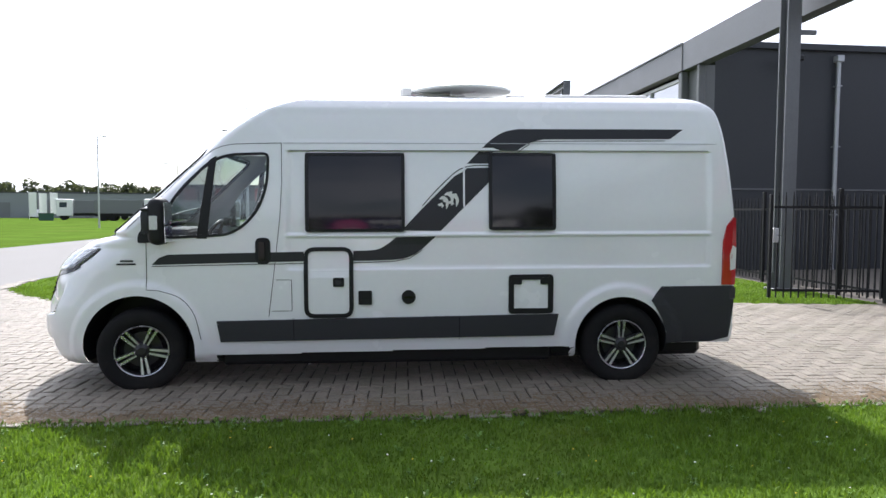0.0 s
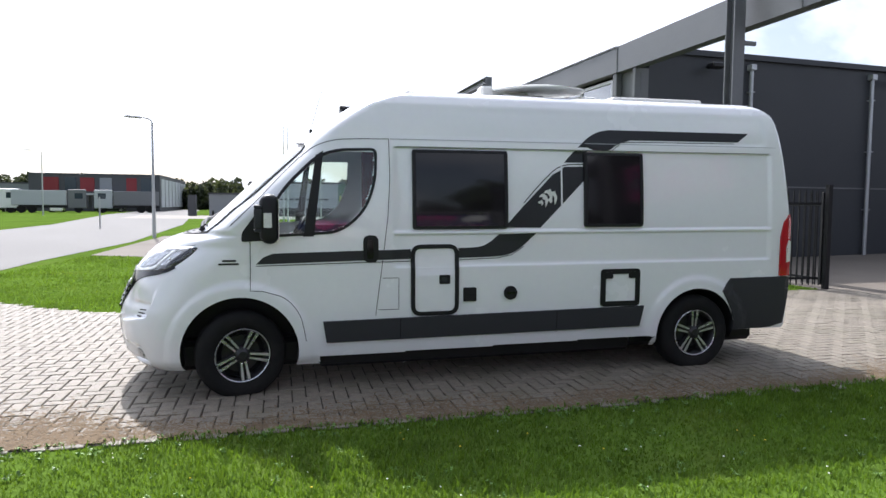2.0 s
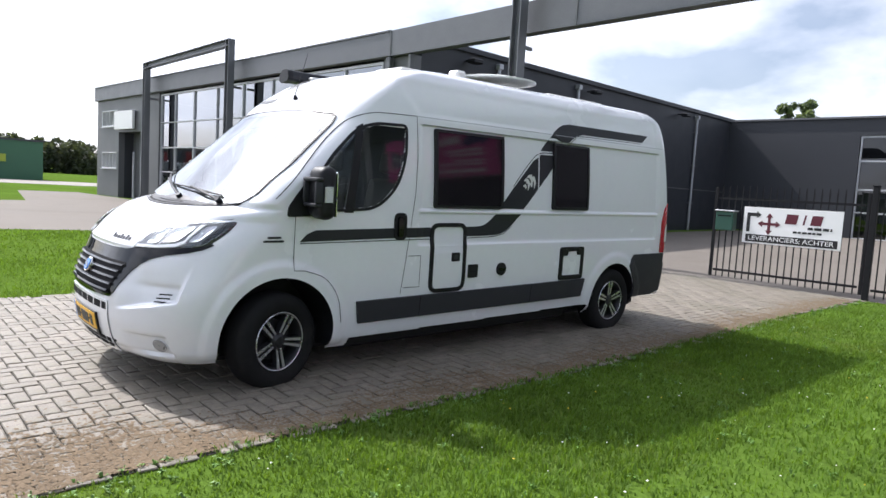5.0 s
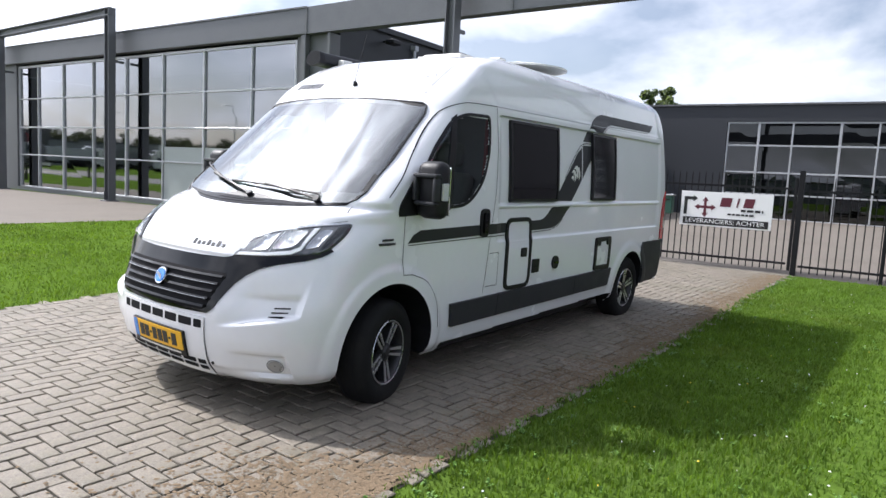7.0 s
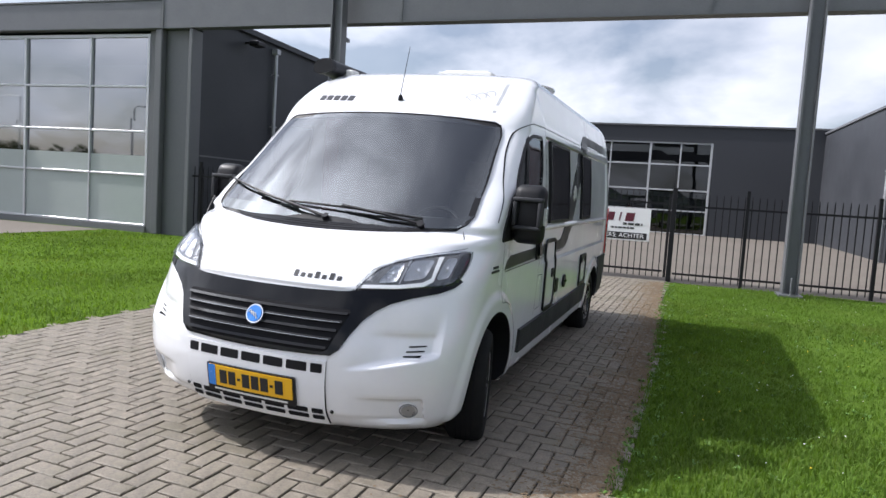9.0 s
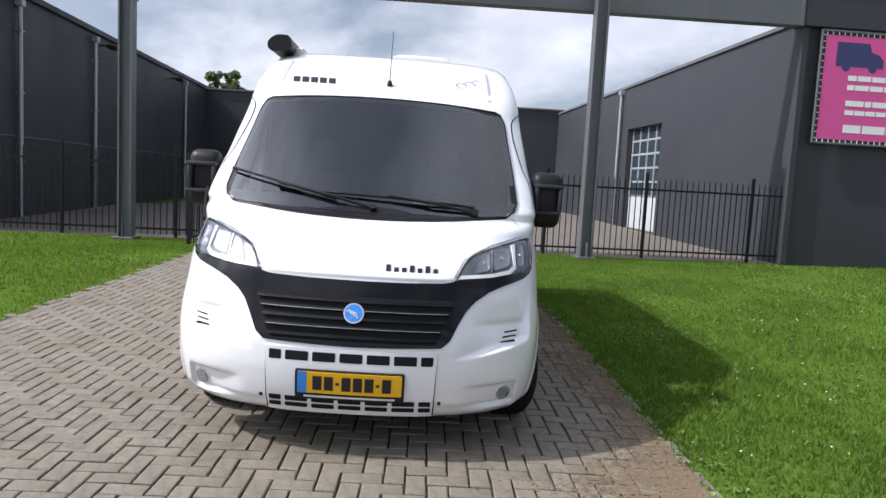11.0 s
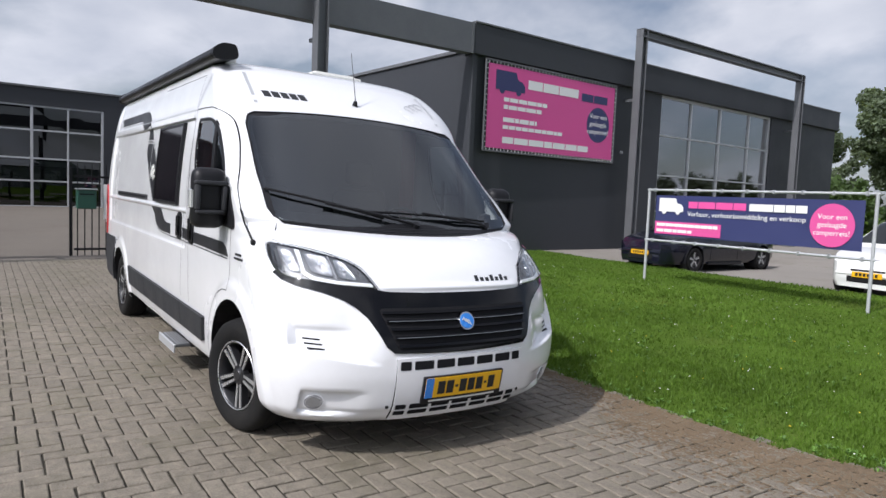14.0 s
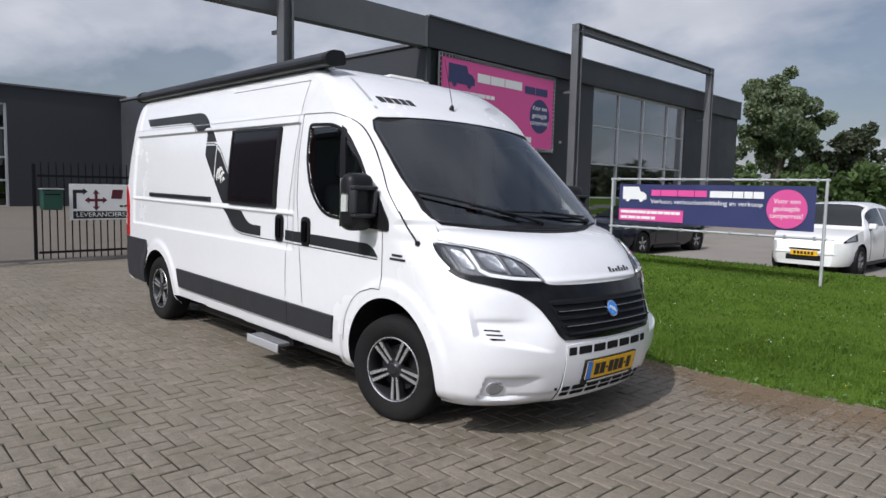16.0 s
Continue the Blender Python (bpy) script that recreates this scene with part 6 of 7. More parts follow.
def words(owner, txt, x, y, size, mtl, z=0.003, align="CENTER", fit_to=None):
    bm = text_mesh(txt, size, 0.0012, align)
    if fit_to:
        xs = [v.co.x for v in bm.verts]
        k = fit_to / (max(xs) - min(xs))
        for v in bm.verts:
            v.co.x *= k
    ob = part("lettering", bm, mtl, owner)
    ob.location = (x, y, z)
    return ob


def gate_sign():
    t = thing("gate_sign", face_b(0.0, -0.40, 1.095), "white direction board with black arrow and text on the gate", "sign")
    part("board", nbox(-0.81, 0.81, -0.325, 0.325, -0.006, 0.0, bevel=0.003), M_SIGNWHITE, t)
    part("footer", nbox(-0.75, 0.76, -0.30, -0.165, 0.0, 0.003), M_INK, t)
    words(t, "LEVERANCIERS; ACHTER", 0.0, -0.232, 0.115, M_SIGNWHITE, 0.004, fit_to=1.40)
    part("arrow", plate(bmesh.new(), [(-0.75, -0.12), (-0.69, -0.12), (-0.69, 0.16), (-0.58, 0.16), (-0.58, 0.13), (-0.50, 0.19), (-0.58, 0.25), (-0.58, 0.22), (-0.75, 0.22)], 0.0, 0.003), M_INK, t)
    for k in range(4):
        bm = plate(bmesh.new(), [(-0.024, 0.0), (0.024, 0.0), (0.024, 0.115), (0.058, 0.115), (0.0, 0.195), (-0.058, 0.115), (-0.024, 0.115)], 0.0, 0.003 + 0.0002 * k)
        ob = part("cross_arrow", bm, M_DARKRED, t)
        ob.matrix_basis = pose(-0.36, 0.035, 0, 0, 0, 90 * k)
    for a, b in ((-0.10, 0.12), (0.19, 0.25), (0.31, 0.51)):
        part("brand_shape", plate(bmesh.new(), [(a, 0.06), (b - 0.03, 0.06), (b, 0.23), (a + 0.03, 0.23)], 0.0, 0.003), M_DARKRED, t)
    bars(t, 0.28, 0.66, 0.005, 0.045, M_INK, 3)
    bars(t, 0.05, 0.52, -0.075, 0.035, M_INK, 4)


gate_sign()


def van_icon(owner, x, y, s, mtl, z):
    pts = [(-0.5, -0.22), (-0.5, 0.25), (0.18, 0.25), (0.24, 0.08), (0.40, 0.04), (0.5, -0.06), (0.5, -0.22)]
    part("van_icon", plate(bmesh.new(), [(x + u * s, y + v * s) for u, v in pts], z, z + 0.002), mtl, owner)
    for u in (-0.28, 0.28):
        part("icon_wheel", ncyl((x + u * s, y - 0.22 * s, z), (x + u * s, y - 0.22 * s, z + 0.0025), 0.09 * s, n=16), mtl, owner)


def billboard():
    w, h = 5.5, 2.44
    m = face_b(-0.14, -11.45, 3.94) @ pose(0, 0, 0, 0, 0.6, 0)
    t = thing("billboard", m, "large pink advertising cloth laced in a dark-backed metal frame", "billboard")
    part("cloth", nbox(-w / 2 + 0.11, w / 2 - 0.11, -h / 2 + 0.11, h / 2 - 0.11, -0.01, 0.0), M_PINK, t)
    for a in ((-w / 2, w / 2, h / 2 - 0.045, h / 2), (-w / 2, w / 2, -h / 2, -h / 2 + 0.045), (-w / 2, -w / 2 + 0.045, -h / 2, h / 2), (w / 2 - 0.045, w / 2, -h / 2, h / 2)):
        part("frame_tube", nbox(a[0], a[1], a[2], a[3], -0.03, 0.015, bevel=0.008), M_STEEL, t)
    part("backing", nbox(-w / 2 + 0.02, w / 2 - 0.02, -h / 2 + 0.02, h / 2 - 0.02, -0.06, -0.02), M_INK, t)
    for i in range(40):
        x = -w / 2 + 0.12 + (w - 0.24) * i / 39
        for y in (h / 2 - 0.07, -h / 2 + 0.07):
            part("lacing", nbox(x - 0.008, x + 0.008, y - 0.035, y + 0.035, 0.0, 0.008), M_SIGNWHITE, t)
    for i in range(17):
        y = -h / 2 + 0.12 + (h - 0.24) * i / 16
        for x in (w / 2 - 0.07, -w / 2 + 0.07):
            part("lacing", nbox(x - 0.035, x + 0.035, y - 0.008, y + 0.008, 0.0, 0.008), M_SIGNWHITE, t)
    van_icon(t, -1.82, 0.70, 1.10, M_NAVY, 0.002)
    bars(t, -1.15, 0.95, 0.72, 0.25, M_VINYLWHITE, 11, gapw=0.06)
    bars(t, 1.10, 2.35, 0.66, 0.23, M_NAVY, 12, gapw=0.06)
    for y, x1, s, hh in ((0.22, -0.30, 13, 0.11), (0.02, -0.55, 14, 0.11), (-0.32, -0.75, 15, 0.12), (-0.52, 0.35, 16, 0.10)):
        bars(t, -2.05, x1, y, hh, M_VINYLWHITE, s, gapw=0.12)
    bars(t, -2.05, 1.55, -0.87, 0.17, M_VINYLWHITE, 17, gapw=0.10)
    part("disc", ncyl((1.92, -0.10, 0.002), (1.92, -0.10, 0.004), 0.53, n=48), M_NAVY, t)
    for k, s in enumerate(("Voor een", "geslaagde", "camperreis!")):
        words(t, s, 1.92, 0.15 - 0.23 * k, 0.21, M_VINYLWHITE, 0.006)


billboard()


def banner():
    m = Matrix(((-1, 0, 0, 2.635), (0, 0, 1, -8.50), (0, 1, 0, 0), (0, 0, 0, 1)))
    t = thing("banner_stand", m, "navy cloth banner laced in a galvanised tube stand on the lawn", "banner")
    for x in (-2.04, 2.04):
        part("post", ncyl((x, -0.02, 0), (x, 1.79, 0), 0.026, n=12), M_TUBE, t, smooth=40)
    for y in (1.76, 0.79):
        part("crossbar", ncyl((-2.08, y, 0), (2.08, y, 0), 0.022, n=12), M_TUBE, t, smooth=40)
        for i in range(9):
            x = -1.9 + 3.8 * i / 8
            part("clamp", nbox(x - 0.02, x + 0.02, y - 0.035, y + 0.035, -0.03, 0.03, bevel=0.006), M_ZINC, t)
    bm = bmesh.new()
    nx, ny = 24, 6
    g = [[bm.verts.new((-1.88 + 3.76 * i / nx, 0.90 + 0.76 * j / ny, 0.006 * math.sin(i * 0.9) * math.sin(j * 1.1) - 0.01)) for i in range(nx + 1)] for j in range(ny + 1)]
    for j in range(ny):
        for i in range(nx):
            bm.faces.new((g[j][i], g[j][i + 1], g[j + 1][i + 1], g[j + 1][i]))
    c = part("cloth", bm, M_NAVY, t, "navy printed cloth", smooth=180)
    z = 0.004
    van_icon(t, -1.52, 1.475, 0.54, M_VINYLWHITE, z)
    bars(t, -1.14, 0.0, 1.495, 0.120, M_PINKINK, 21, z, gapw=0.06)
    bars(t, 0.06, 1.04, 1.490, 0.120, M_VINYLWHITE, 22, z, gapw=0.06)
    words(t, "Verhuur, verhuurbemiddeling en verkoop", -0.06, 1.325, 0.120, M_VINYLWHITE, z, fit_to=2.18)
    part("address_panel", nbox(-1.86, -0.45, 0.93, 1.165, z, z + 0.002), M_PINK, t)
    bars(t, -1.82, -0.50, 1.105, 0.055, M_VINYLWHITE, 23, z + 0.003, gapw=0.1)
    bars(t, -1.82, -1.02, 0.995, 0.055, M_VINYLWHITE, 24, z + 0.003, gapw=0.15)
    part("disc", ncyl((1.43, 1.265, z), (1.43, 1.265, z + 0.002), 0.335, n=40), M_PINK, t)
    for k, s in enumerate(("Voor een", "geslaagde", "camperreis!")):
        words(t, s, 1.43, 1.395 - 0.125 * k, 0.116, M_VINYLWHITE, z + 0.004)


banner()


# ---- parked cars ----
def car(m, paint, label, L=4.05, W=0.84, H=1.48, hatch=True):
    """A car whose nose points along +x of m, its middle at the origin."""
    t = thing("car", m, label, "car", "parked cars")
    x0 = -L / 2
    top = spline([(0.0, 0.62), (0.06, 0.86), (0.16, 0.90), (0.3, 0.93), (0.6, 0.96), (0.72, 0.93), (0.86, 0.84), (0.95, 0.72), (1.0, 0.50)])
    if hatch:
        roof = spline([(0.0, 0.62), (0.03, 0.95), (0.09, 1.22), (0.15, 1.38), (0.25, 1.45), (0.42, 1.48), (0.54, 1.45), (0.62, 1.32), (0.70, 1.08), (0.755, 0.93), (1.0, 0.5)])
    else:
        roof = spline([(0.0, 0.62), (0.03, 0.93), (0.12, 1.0), (0.22, 1.26), (0.30, 1.38), (0.42, 1.43), (0.52, 1.40), (0.62, 1.22), (0.70, 1.02), (0.75, 0.93), (1.0, 0.5)])
    wid = spline([(0.0, 0.80), (0.05, 0.90), (0.15, 0.98), (0.4, 1.0), (0.75, 0.99), (0.9, 0.92), (0.97, 0.80), (1.0, 0.66)])
    k = H / 1.48

    def sec(u):
        w, zt = wid(u) * W, top(u) * k
        zr = max(roof(u) * k, zt + 0.004)
        f = min((zr - zt) / 0.35, 1)
        return [(w * 0.90, 0.19), (w * 0.985, 0.30), (w, 0.52), (w * 0.99, 0.66), (w * 0.955, zt), (w * (0.95 - 0.14 * f), zt + (zr - zt) * 0.55),
                (w * (0.94 - 0.24 * f), zt + (zr - zt) * 0.90), (w * (0.80 - 0.28 * f), zr), (0, zr + 0.012 * f)]
    us = np.linspace(0, 1, 65)
    bm = bmesh.new()
    rows = []
    for u in us:
        s = sec(u)
        rows.append([bm.verts.new((x0 + L * u, y, z)) for y, z in s] + [bm.verts.new((x0 + L * u, -y, z)) for y, z in s[-2::-1]])
    for a, b in zip(rows, rows[1:]):
        for i in range(len(a) - 1):
            bm.faces.new((a[i], a[i + 1], b[i + 1], b[i]))
    bm.faces.new(rows[0])
    bm.faces.new(rows[-1][::-1])
    axles = (-L / 2 + 0.155 * L + 0.05, L / 2 - 0.205 * L)
    dead = [f for f in bm.faces if abs(f.calc_center_median().y) > W * 0.7 and any(math.hypot(f.calc_center_median().x - ax, f.calc_center_median().z - 0.30) < 0.345 for ax in axles)]
    bmesh.ops.delete(bm, geom=dead, context="FACES")
    bmesh.ops.recalc_face_normals(bm, faces=bm.faces)
    for v in {v for g in bm.edges if len(g.link_faces) == 1 for v in g.verts}:
        for ax in axles:
            q = Vector((v.co.x - ax, v.co.z - 0.30))
            if abs(v.co.y) > W * 0.7 and abs(q.length - 0.345) < 0.09 and v.co.z > 0.20:
                q = q.normalized() * 0.345
                v.co.x, v.co.z = ax + q.x, 0.30 + q.y
    part("body", bm, paint, t, smooth=45)
    # glass bands between belt and roof
    def glass_band(u0, u1, s, lo=0.06, hi=0.86):
        b2 = bmesh.new()
        prev = None
        for u in np.linspace(u0, u1, 9):
            q = sec(u)
            p = []
            for f in (lo, 0.5, hi):
                (ya, za), (yb, zb), (yc, zc) = q[4], q[5], q[6]
                z = za + (zc - za) * f
                y = ya + (yb - ya) * (z - za) / max(zb - za, 1e-4) if z < zb else yb + (yc - yb) * (z - zb) / max(zc - zb, 1e-4)
                p.append(b2.verts.new((x0 + L * u, s * (y + 0.006), z + 0.002)))
            if prev:
                for i in range(2):
                    b2.faces.new((prev[i], prev[i + 1], p[i + 1], p[i]))
            prev = p
        return part("window", b2, M_CARGLASS, t, "dark tinted car window")
    for s in (-1, 1):
        glass_band(0.43, 0.655, s)
        glass_band(0.20 if hatch else 0.25, 0.405, s)
    # windscreen
    b2 = bmesh.new()
    prev = None
    for u in np.linspace(0.575, 0.735, 9):
        q = sec(u)
        cur = [b2.verts.new((x0 + L * u + 0.006, s * y * 0.96, z + 0.012)) for s, (y, z) in ((1, q[6]), (1, q[7]), (1, (0, q[8][1])), (-1, q[7]), (-1, q[6]))]
        if prev:
            for i in range(4):
                b2.faces.new((prev[i], prev[i + 1], cur[i + 1], cur[i]))
        prev = cur
    part("windscreen", b2, M_CARGLASS, t, "dark sloping windscreen", smooth=60)
    for ax in axles:
        for s in (-1, 1):
            w = part("wheel", lathe(bmesh.new(), [(0.19, -0.08), (0.24, -0.10), (0.28, -0.09), (0.298, -0.05), (0.298, 0.05), (0.28, 0.09), (0.24, 0.10), (0.19, 0.08)], 32), M_RUBBER, t, "black tyre on an alloy rim", smooth=40)
            w.matrix_basis = pose(ax, s * (W - 0.11), 0.298, 0, 0, 0 if s > 0 else 180)
            part("rim", lathe(bmesh.new(), [(0.195, 0.085), (0.185, 0.08), (0.18, 0.04), (0.0, 0.03)], 24), M_RIMDARK, w)
            for q in range(5):
                a = q * 2 * math.pi / 5 + 0.3
                sp = prism(bmesh.new(), [(0.03, -0.018), (0.19, -0.022), (0.19, 0.022), (0.03, 0.018)], lambda u, v, d, a=a: Vector((u * math.cos(a) - v * math.sin(a), d, u * math.sin(a) + v * math.cos(a))), 0.045, 0.075)
                part("spoke", sp, M_ALU, w)
            part("arch", lathe(bmesh.new(), [(0.34, -0.25), (0.35, 0.095)], 24), M_BLACK, w)
    xf = L / 2
    for s in (-1, 1):
        hl = part("headlight", skin_car(sec, x0, L, 0.845, 0.962, s, 0.22, 0.97), M_CARGLASS, t, "almond headlight with a dark surround")
        part("reflector", skin_car(sec, x0, L, 0.872, 0.946, s, 0.36, 0.86, 0.014), M_SILVER, hl)
        part("fog_lamp", nbox(xf - 0.20, xf - 0.105, s * 0.56 - 0.06, s * 0.56 + 0.06, 0.30, 0.37, bevel=0.02), M_BLACK, t)
        m = part("mirror", nbox(0.62, 0.78, s * (W + 0.02) - 0.07, s * (W + 0.02) + 0.07, 0.93 * k, 1.05 * k, bevel=0.03, seg=2), paint, t)
        part("mirror_foot", nbox(0.66, 0.74, s * (W - 0.06) - 0.05, s * (W - 0.06) + 0.05, 0.90 * k, 0.95 * k), M_BLACK, m)
        for u in (0.42, 0.665):
            q = sec(u)
            part("door_gap", tube(bmesh.new(), [(x0 + L * u, s * (y + 0.002), z) for y, z in q[1:5]], 0.005, 5), M_GAP, t)
        part("sill", nbox(-0.62, 0.78, s * W * 0.93 - 0.03, s * W * 0.93 + 0.03, 0.17, 0.24, bevel=0.01), M_BLACK, t)
    part("bonnet_gap", tube(bmesh.new(), [(x0 + L * 0.955, y, sec(0.955)[4][1] + 0.004) for y in np.linspace(-0.5, 0.5, 7)], 0.005, 5), M_GAP, t)
    g = part("grille", nbox(xf - 0.05, xf + 0.008, -0.36, 0.36, 0.28, 0.40, bevel=0.01), M_GAP, t, "black air intake")
    part("upper_grille", nbox(xf - 0.06, xf + 0.003, -0.30, 0.30, 0.49, 0.53, bevel=0.006), M_GAP, t)
    part("bumper", nbox(xf - 0.10, xf + 0.015, -0.58, 0.58, 0.405, 0.47, bevel=0.02), paint, t)
    p = part("number_plate", nbox(xf + 0.012, xf + 0.024, -0.26, 0.26, 0.385, 0.485), M_YELLOW, t, "yellow number plate")
    for i in range(6):
        part("plate_bar", nbox(xf + 0.024, xf + 0.026, -0.20 + 0.068 * i, -0.155 + 0.068 * i, 0.405, 0.465), M_INK, p)
    return t


def skin_car(sec, x0, L, u0, u1, s, lo, hi, off=0.008):
    b2 = bmesh.new()
    prev = None
    for u in np.linspace(u0, u1, 6):
        q = sec(u)
        (ya, za), (yb, zb) = q[3], q[4]
        cur = [b2.verts.new((x0 + L * u + 0.01, s * (ya + (yb - ya) * f + off), za + (zb - za) * f)) for f in (lo, (lo + hi) / 2, hi)]
        if prev:
            for i in range(2):
                b2.faces.new((prev[i], prev[i + 1], cur[i + 1], cur[i]))
        prev = cur
    return b2


car(pose(1.82, -13.25, -0.100, 0, 0, 90), M_CARWHITE, "small white hatchback parked on the concrete car park", H=1.49)
car(pose(6.72, -13.1, -0.100, 0, 0, 90), M_CARBLACK, "dark blue saloon car parked beside the hall", L=4.55, W=0.89, H=1.42, hatch=False)


# ---- distance: lamps, poles, buildings, trees ----
def street_lamp(x, y, h, turn, arm=1.1):
    t = thing("street_lamp", pose(x, y, 0, 0, 0, turn), "slim grey street lamp with a flat head", "street lamp", "street lamps")
    part("pole", ncyl((0, 0, 0), (0, 0, h), 0.075, 0.04, n=10), M_TUBE, t, smooth=40)
    part("arm", tube(bmesh.new(), [(0, 0, h - 0.02), (0.03, 0, h + 0.06), (0.10, 0, h + 0.12), (0.22, 0, h + 0.15), (arm, 0, h + 0.17)], 0.028, 8), M_TUBE, t, smooth=60)
    part("lamp_head", nbox(arm - 0.15, arm + 0.50, -0.11, 0.11, h + 0.12, h + 0.20, bevel=0.03), M_ZINC, t)


street_lamp(-4.56, 23.14, 4.66, 209, 0.55)
street_lamp(-22.0, 48.6, 7.2, 90)
street_lamp(-22.8, 70.0, 6.4, 180)
street_lamp(3.1, 64.0, 7.2, 0, 0.7)
street_lamp(-14.0, -4.0, 7.0, 0)
street_lamp(-14.0, -30.0, 7.0, 0)
for x, y in ((0.8, 44.0), (1.1, 44.6), (3.45, 44.0)):
    f = thing("flagpole", pose(x, y, 0), "tall bare white flagpole on the grass", "flagpole", "flagpoles")
    part("pole", ncyl((0, 0, 0), (0, 0, 6.9), 0.055, 0.03, n=10), M_POLE, f, smooth=40)
    part("finial", ncyl((0, 0, 6.9), (0, 0, 6.97), 0.045, 0.02, n=10), M_POLE, f)
for x, y, h in ((-52.1, 94.8, 3.4), (-50.9, 95.3, 3.3), (-49.6, 95.8, 3.4)):
    f = thing("banner_flag", pose(x, y, 0), "white upright advertising flag far off", "flag", "far flags")
    part("pole", ncyl((0, 0, 0), (0, 0, h + 0.6), 0.05, n=8), M_POLE, f)
    part("cloth", nbox(0.05, 1.05, -0.02, 0.02, 0.8, h + 0.5, bevel=0.01), M_SIGNWHITE, f)
for x, y in ((-4.0, 43.0), (1.6, 40.0)):
    f = thing("bollard", pose(x, y, 0), "short dark bollard on the verge", "bollard", "bollards")
    part("post", ncyl((0, 0, 0), (0, 0, 0.85), 0.09, 0.08, n=10), M_BLACK, f)
    part("cap", ncyl((0, 0, 0.85), (0, 0, 0.9), 0.085, 0.04, n=10), M_TRIM, f)
rs = thing("marker_post", pose(-9.0, 33.5, 0), "thin grey roadside marker post", "post")
part("post", ncyl((0, 0, 0), (0, 0, 1.7), 0.04, n=8), M_ZINC, rs)
part("cap", ncyl((0, 0, 1.7), (0, 0, 1.74), 0.045, 0.03, n=8), M_FARDARK, rs)


def block(owner, x0, x1, y0, y1, h, mtl, name="wall"):
    part(name, nbox(x0, x1, y0, y1, 0, h), mtl, owner)
    part("roof_edge", nbox(x0 - 0.1, x1 + 0.1, y0 - 0.1, y1 + 0.1, h, h + 0.18), M_FARDARK, owner)


def far_buildings():
    t = thing("office_building", pose(-16.7, 102.1, 0, 0, 0, 1.0), "two-storey black and red office block far off", "building")
    block(t, -17.5, 0, 0, 34, 5.3, M_FARDARK)
    for i, (a, b, mtl) in enumerate(((-10.8, -8.9, M_FARRED), (-4.6, -3.2, M_FARRED), (-15.6, -13.6, M_FARRED), (-8.2, -6.6, M_FARGREY), (-12.8, -11.3, M_FARGLASS), (-2.6, -0.6, M_FARGLASS))):
        part("facade_panel", nbox(a, b, -0.12, 0.0, 2.9, 4.9), mtl, t)
    for i in range(11):
        part("window", nbox(-17.0 + 1.55 * i, -15.9 + 1.55 * i, -0.08, 0.0, 0.7, 2.2), M_FARGLASS, t)
    part("canopy", nbox(-11.0, -1.0, -3.5, 0.0, 2.35, 2.6), M_FARLIGHT, t)
    for i in range(8):
        part("side_panel", nbox(0.0, 0.12, 1.0 + 4.1 * i, 4.2 + 4.1 * i, 0.6, 4.9), M_FARLIGHT, t)
    t = thing("warehouse", pose(-47.5, 114.2, 0, 0, 0, 10), "long low grey warehouse behind the road", "building")
    block(t, -22, 12, 0, 15, 4.2, M_FARGREY)
    for i in range(5):
        part("door", nbox(-20 + 6.4 * i, -16.8 + 6.4 * i, -0.1, 0.0, 0, 2.6 + 0.5 * (i % 2)), M_FARMID, t)
    t = thing("warehouse", pose(-66, 127, 0, 0, 0, 24), "grey trade building at the edge of the trees", "building")
    block(t, -2, 16, 0, 14, 4.7, M_FARDARK)
    for i in range(5):
        part("door", nbox(0 + 3.2 * i, 2.2 + 3.2 * i, -0.1, 0.0, 0, 3.0), M_FARGREY, t)
    t = thing("warehouse", pose(-2.5, 69.2, 0, 0, 0, -2), "low pale grey shed with a blue window", "building")
    block(t, 0, 9.4, 0, 12, 3.55, M_FARLIGHT)
    block(t, 9.4, 14.0, -0.1, 12, 3.6, M_FARGREEN, "green_wall")
    part("lime_panel", nbox(9.5, 11.0, -0.25, -0.1, 1.6, 2.3), M_FARLIME, t)
    part("window", nbox(1.0, 2.3, -0.1, 0.0, 1.9, 2.9), M_FARGLASS, t)
    for i in range(9):
        part("text_bar", nbox(2.9 + 0.62 * i, 3.35 + 0.62 * i, -0.06, 0.0, 1.75, 1.95), M_FARDARK, t)
    part("low_wall", nbox(0.4, 9.2, -1.4, -1.2, 0, 0.9), M_FARDARK, t)
    block(t, -4.2, -0.6, 0, 8, 2.3, M_FARGREY, "annex_wall")
    part("gate_pier", nbox(-6.3, -5.5, -0.4, 0.4, 0, 2.2), M_FARDARK, t)
    t = thing("warehouse", pose(-92, -6, 0, 0, 0, 90), "long low shed across the road", "building")
    block(t, -40, 40, 0, 15, 5.0, M_FARGREY)
    for i in range(12):
        part("door", nbox(-38 + 6.4 * i, -34 + 6.4 * i, -0.1, 0.0, 0, 3.2), M_FARLIGHT, t)


far_buildings()


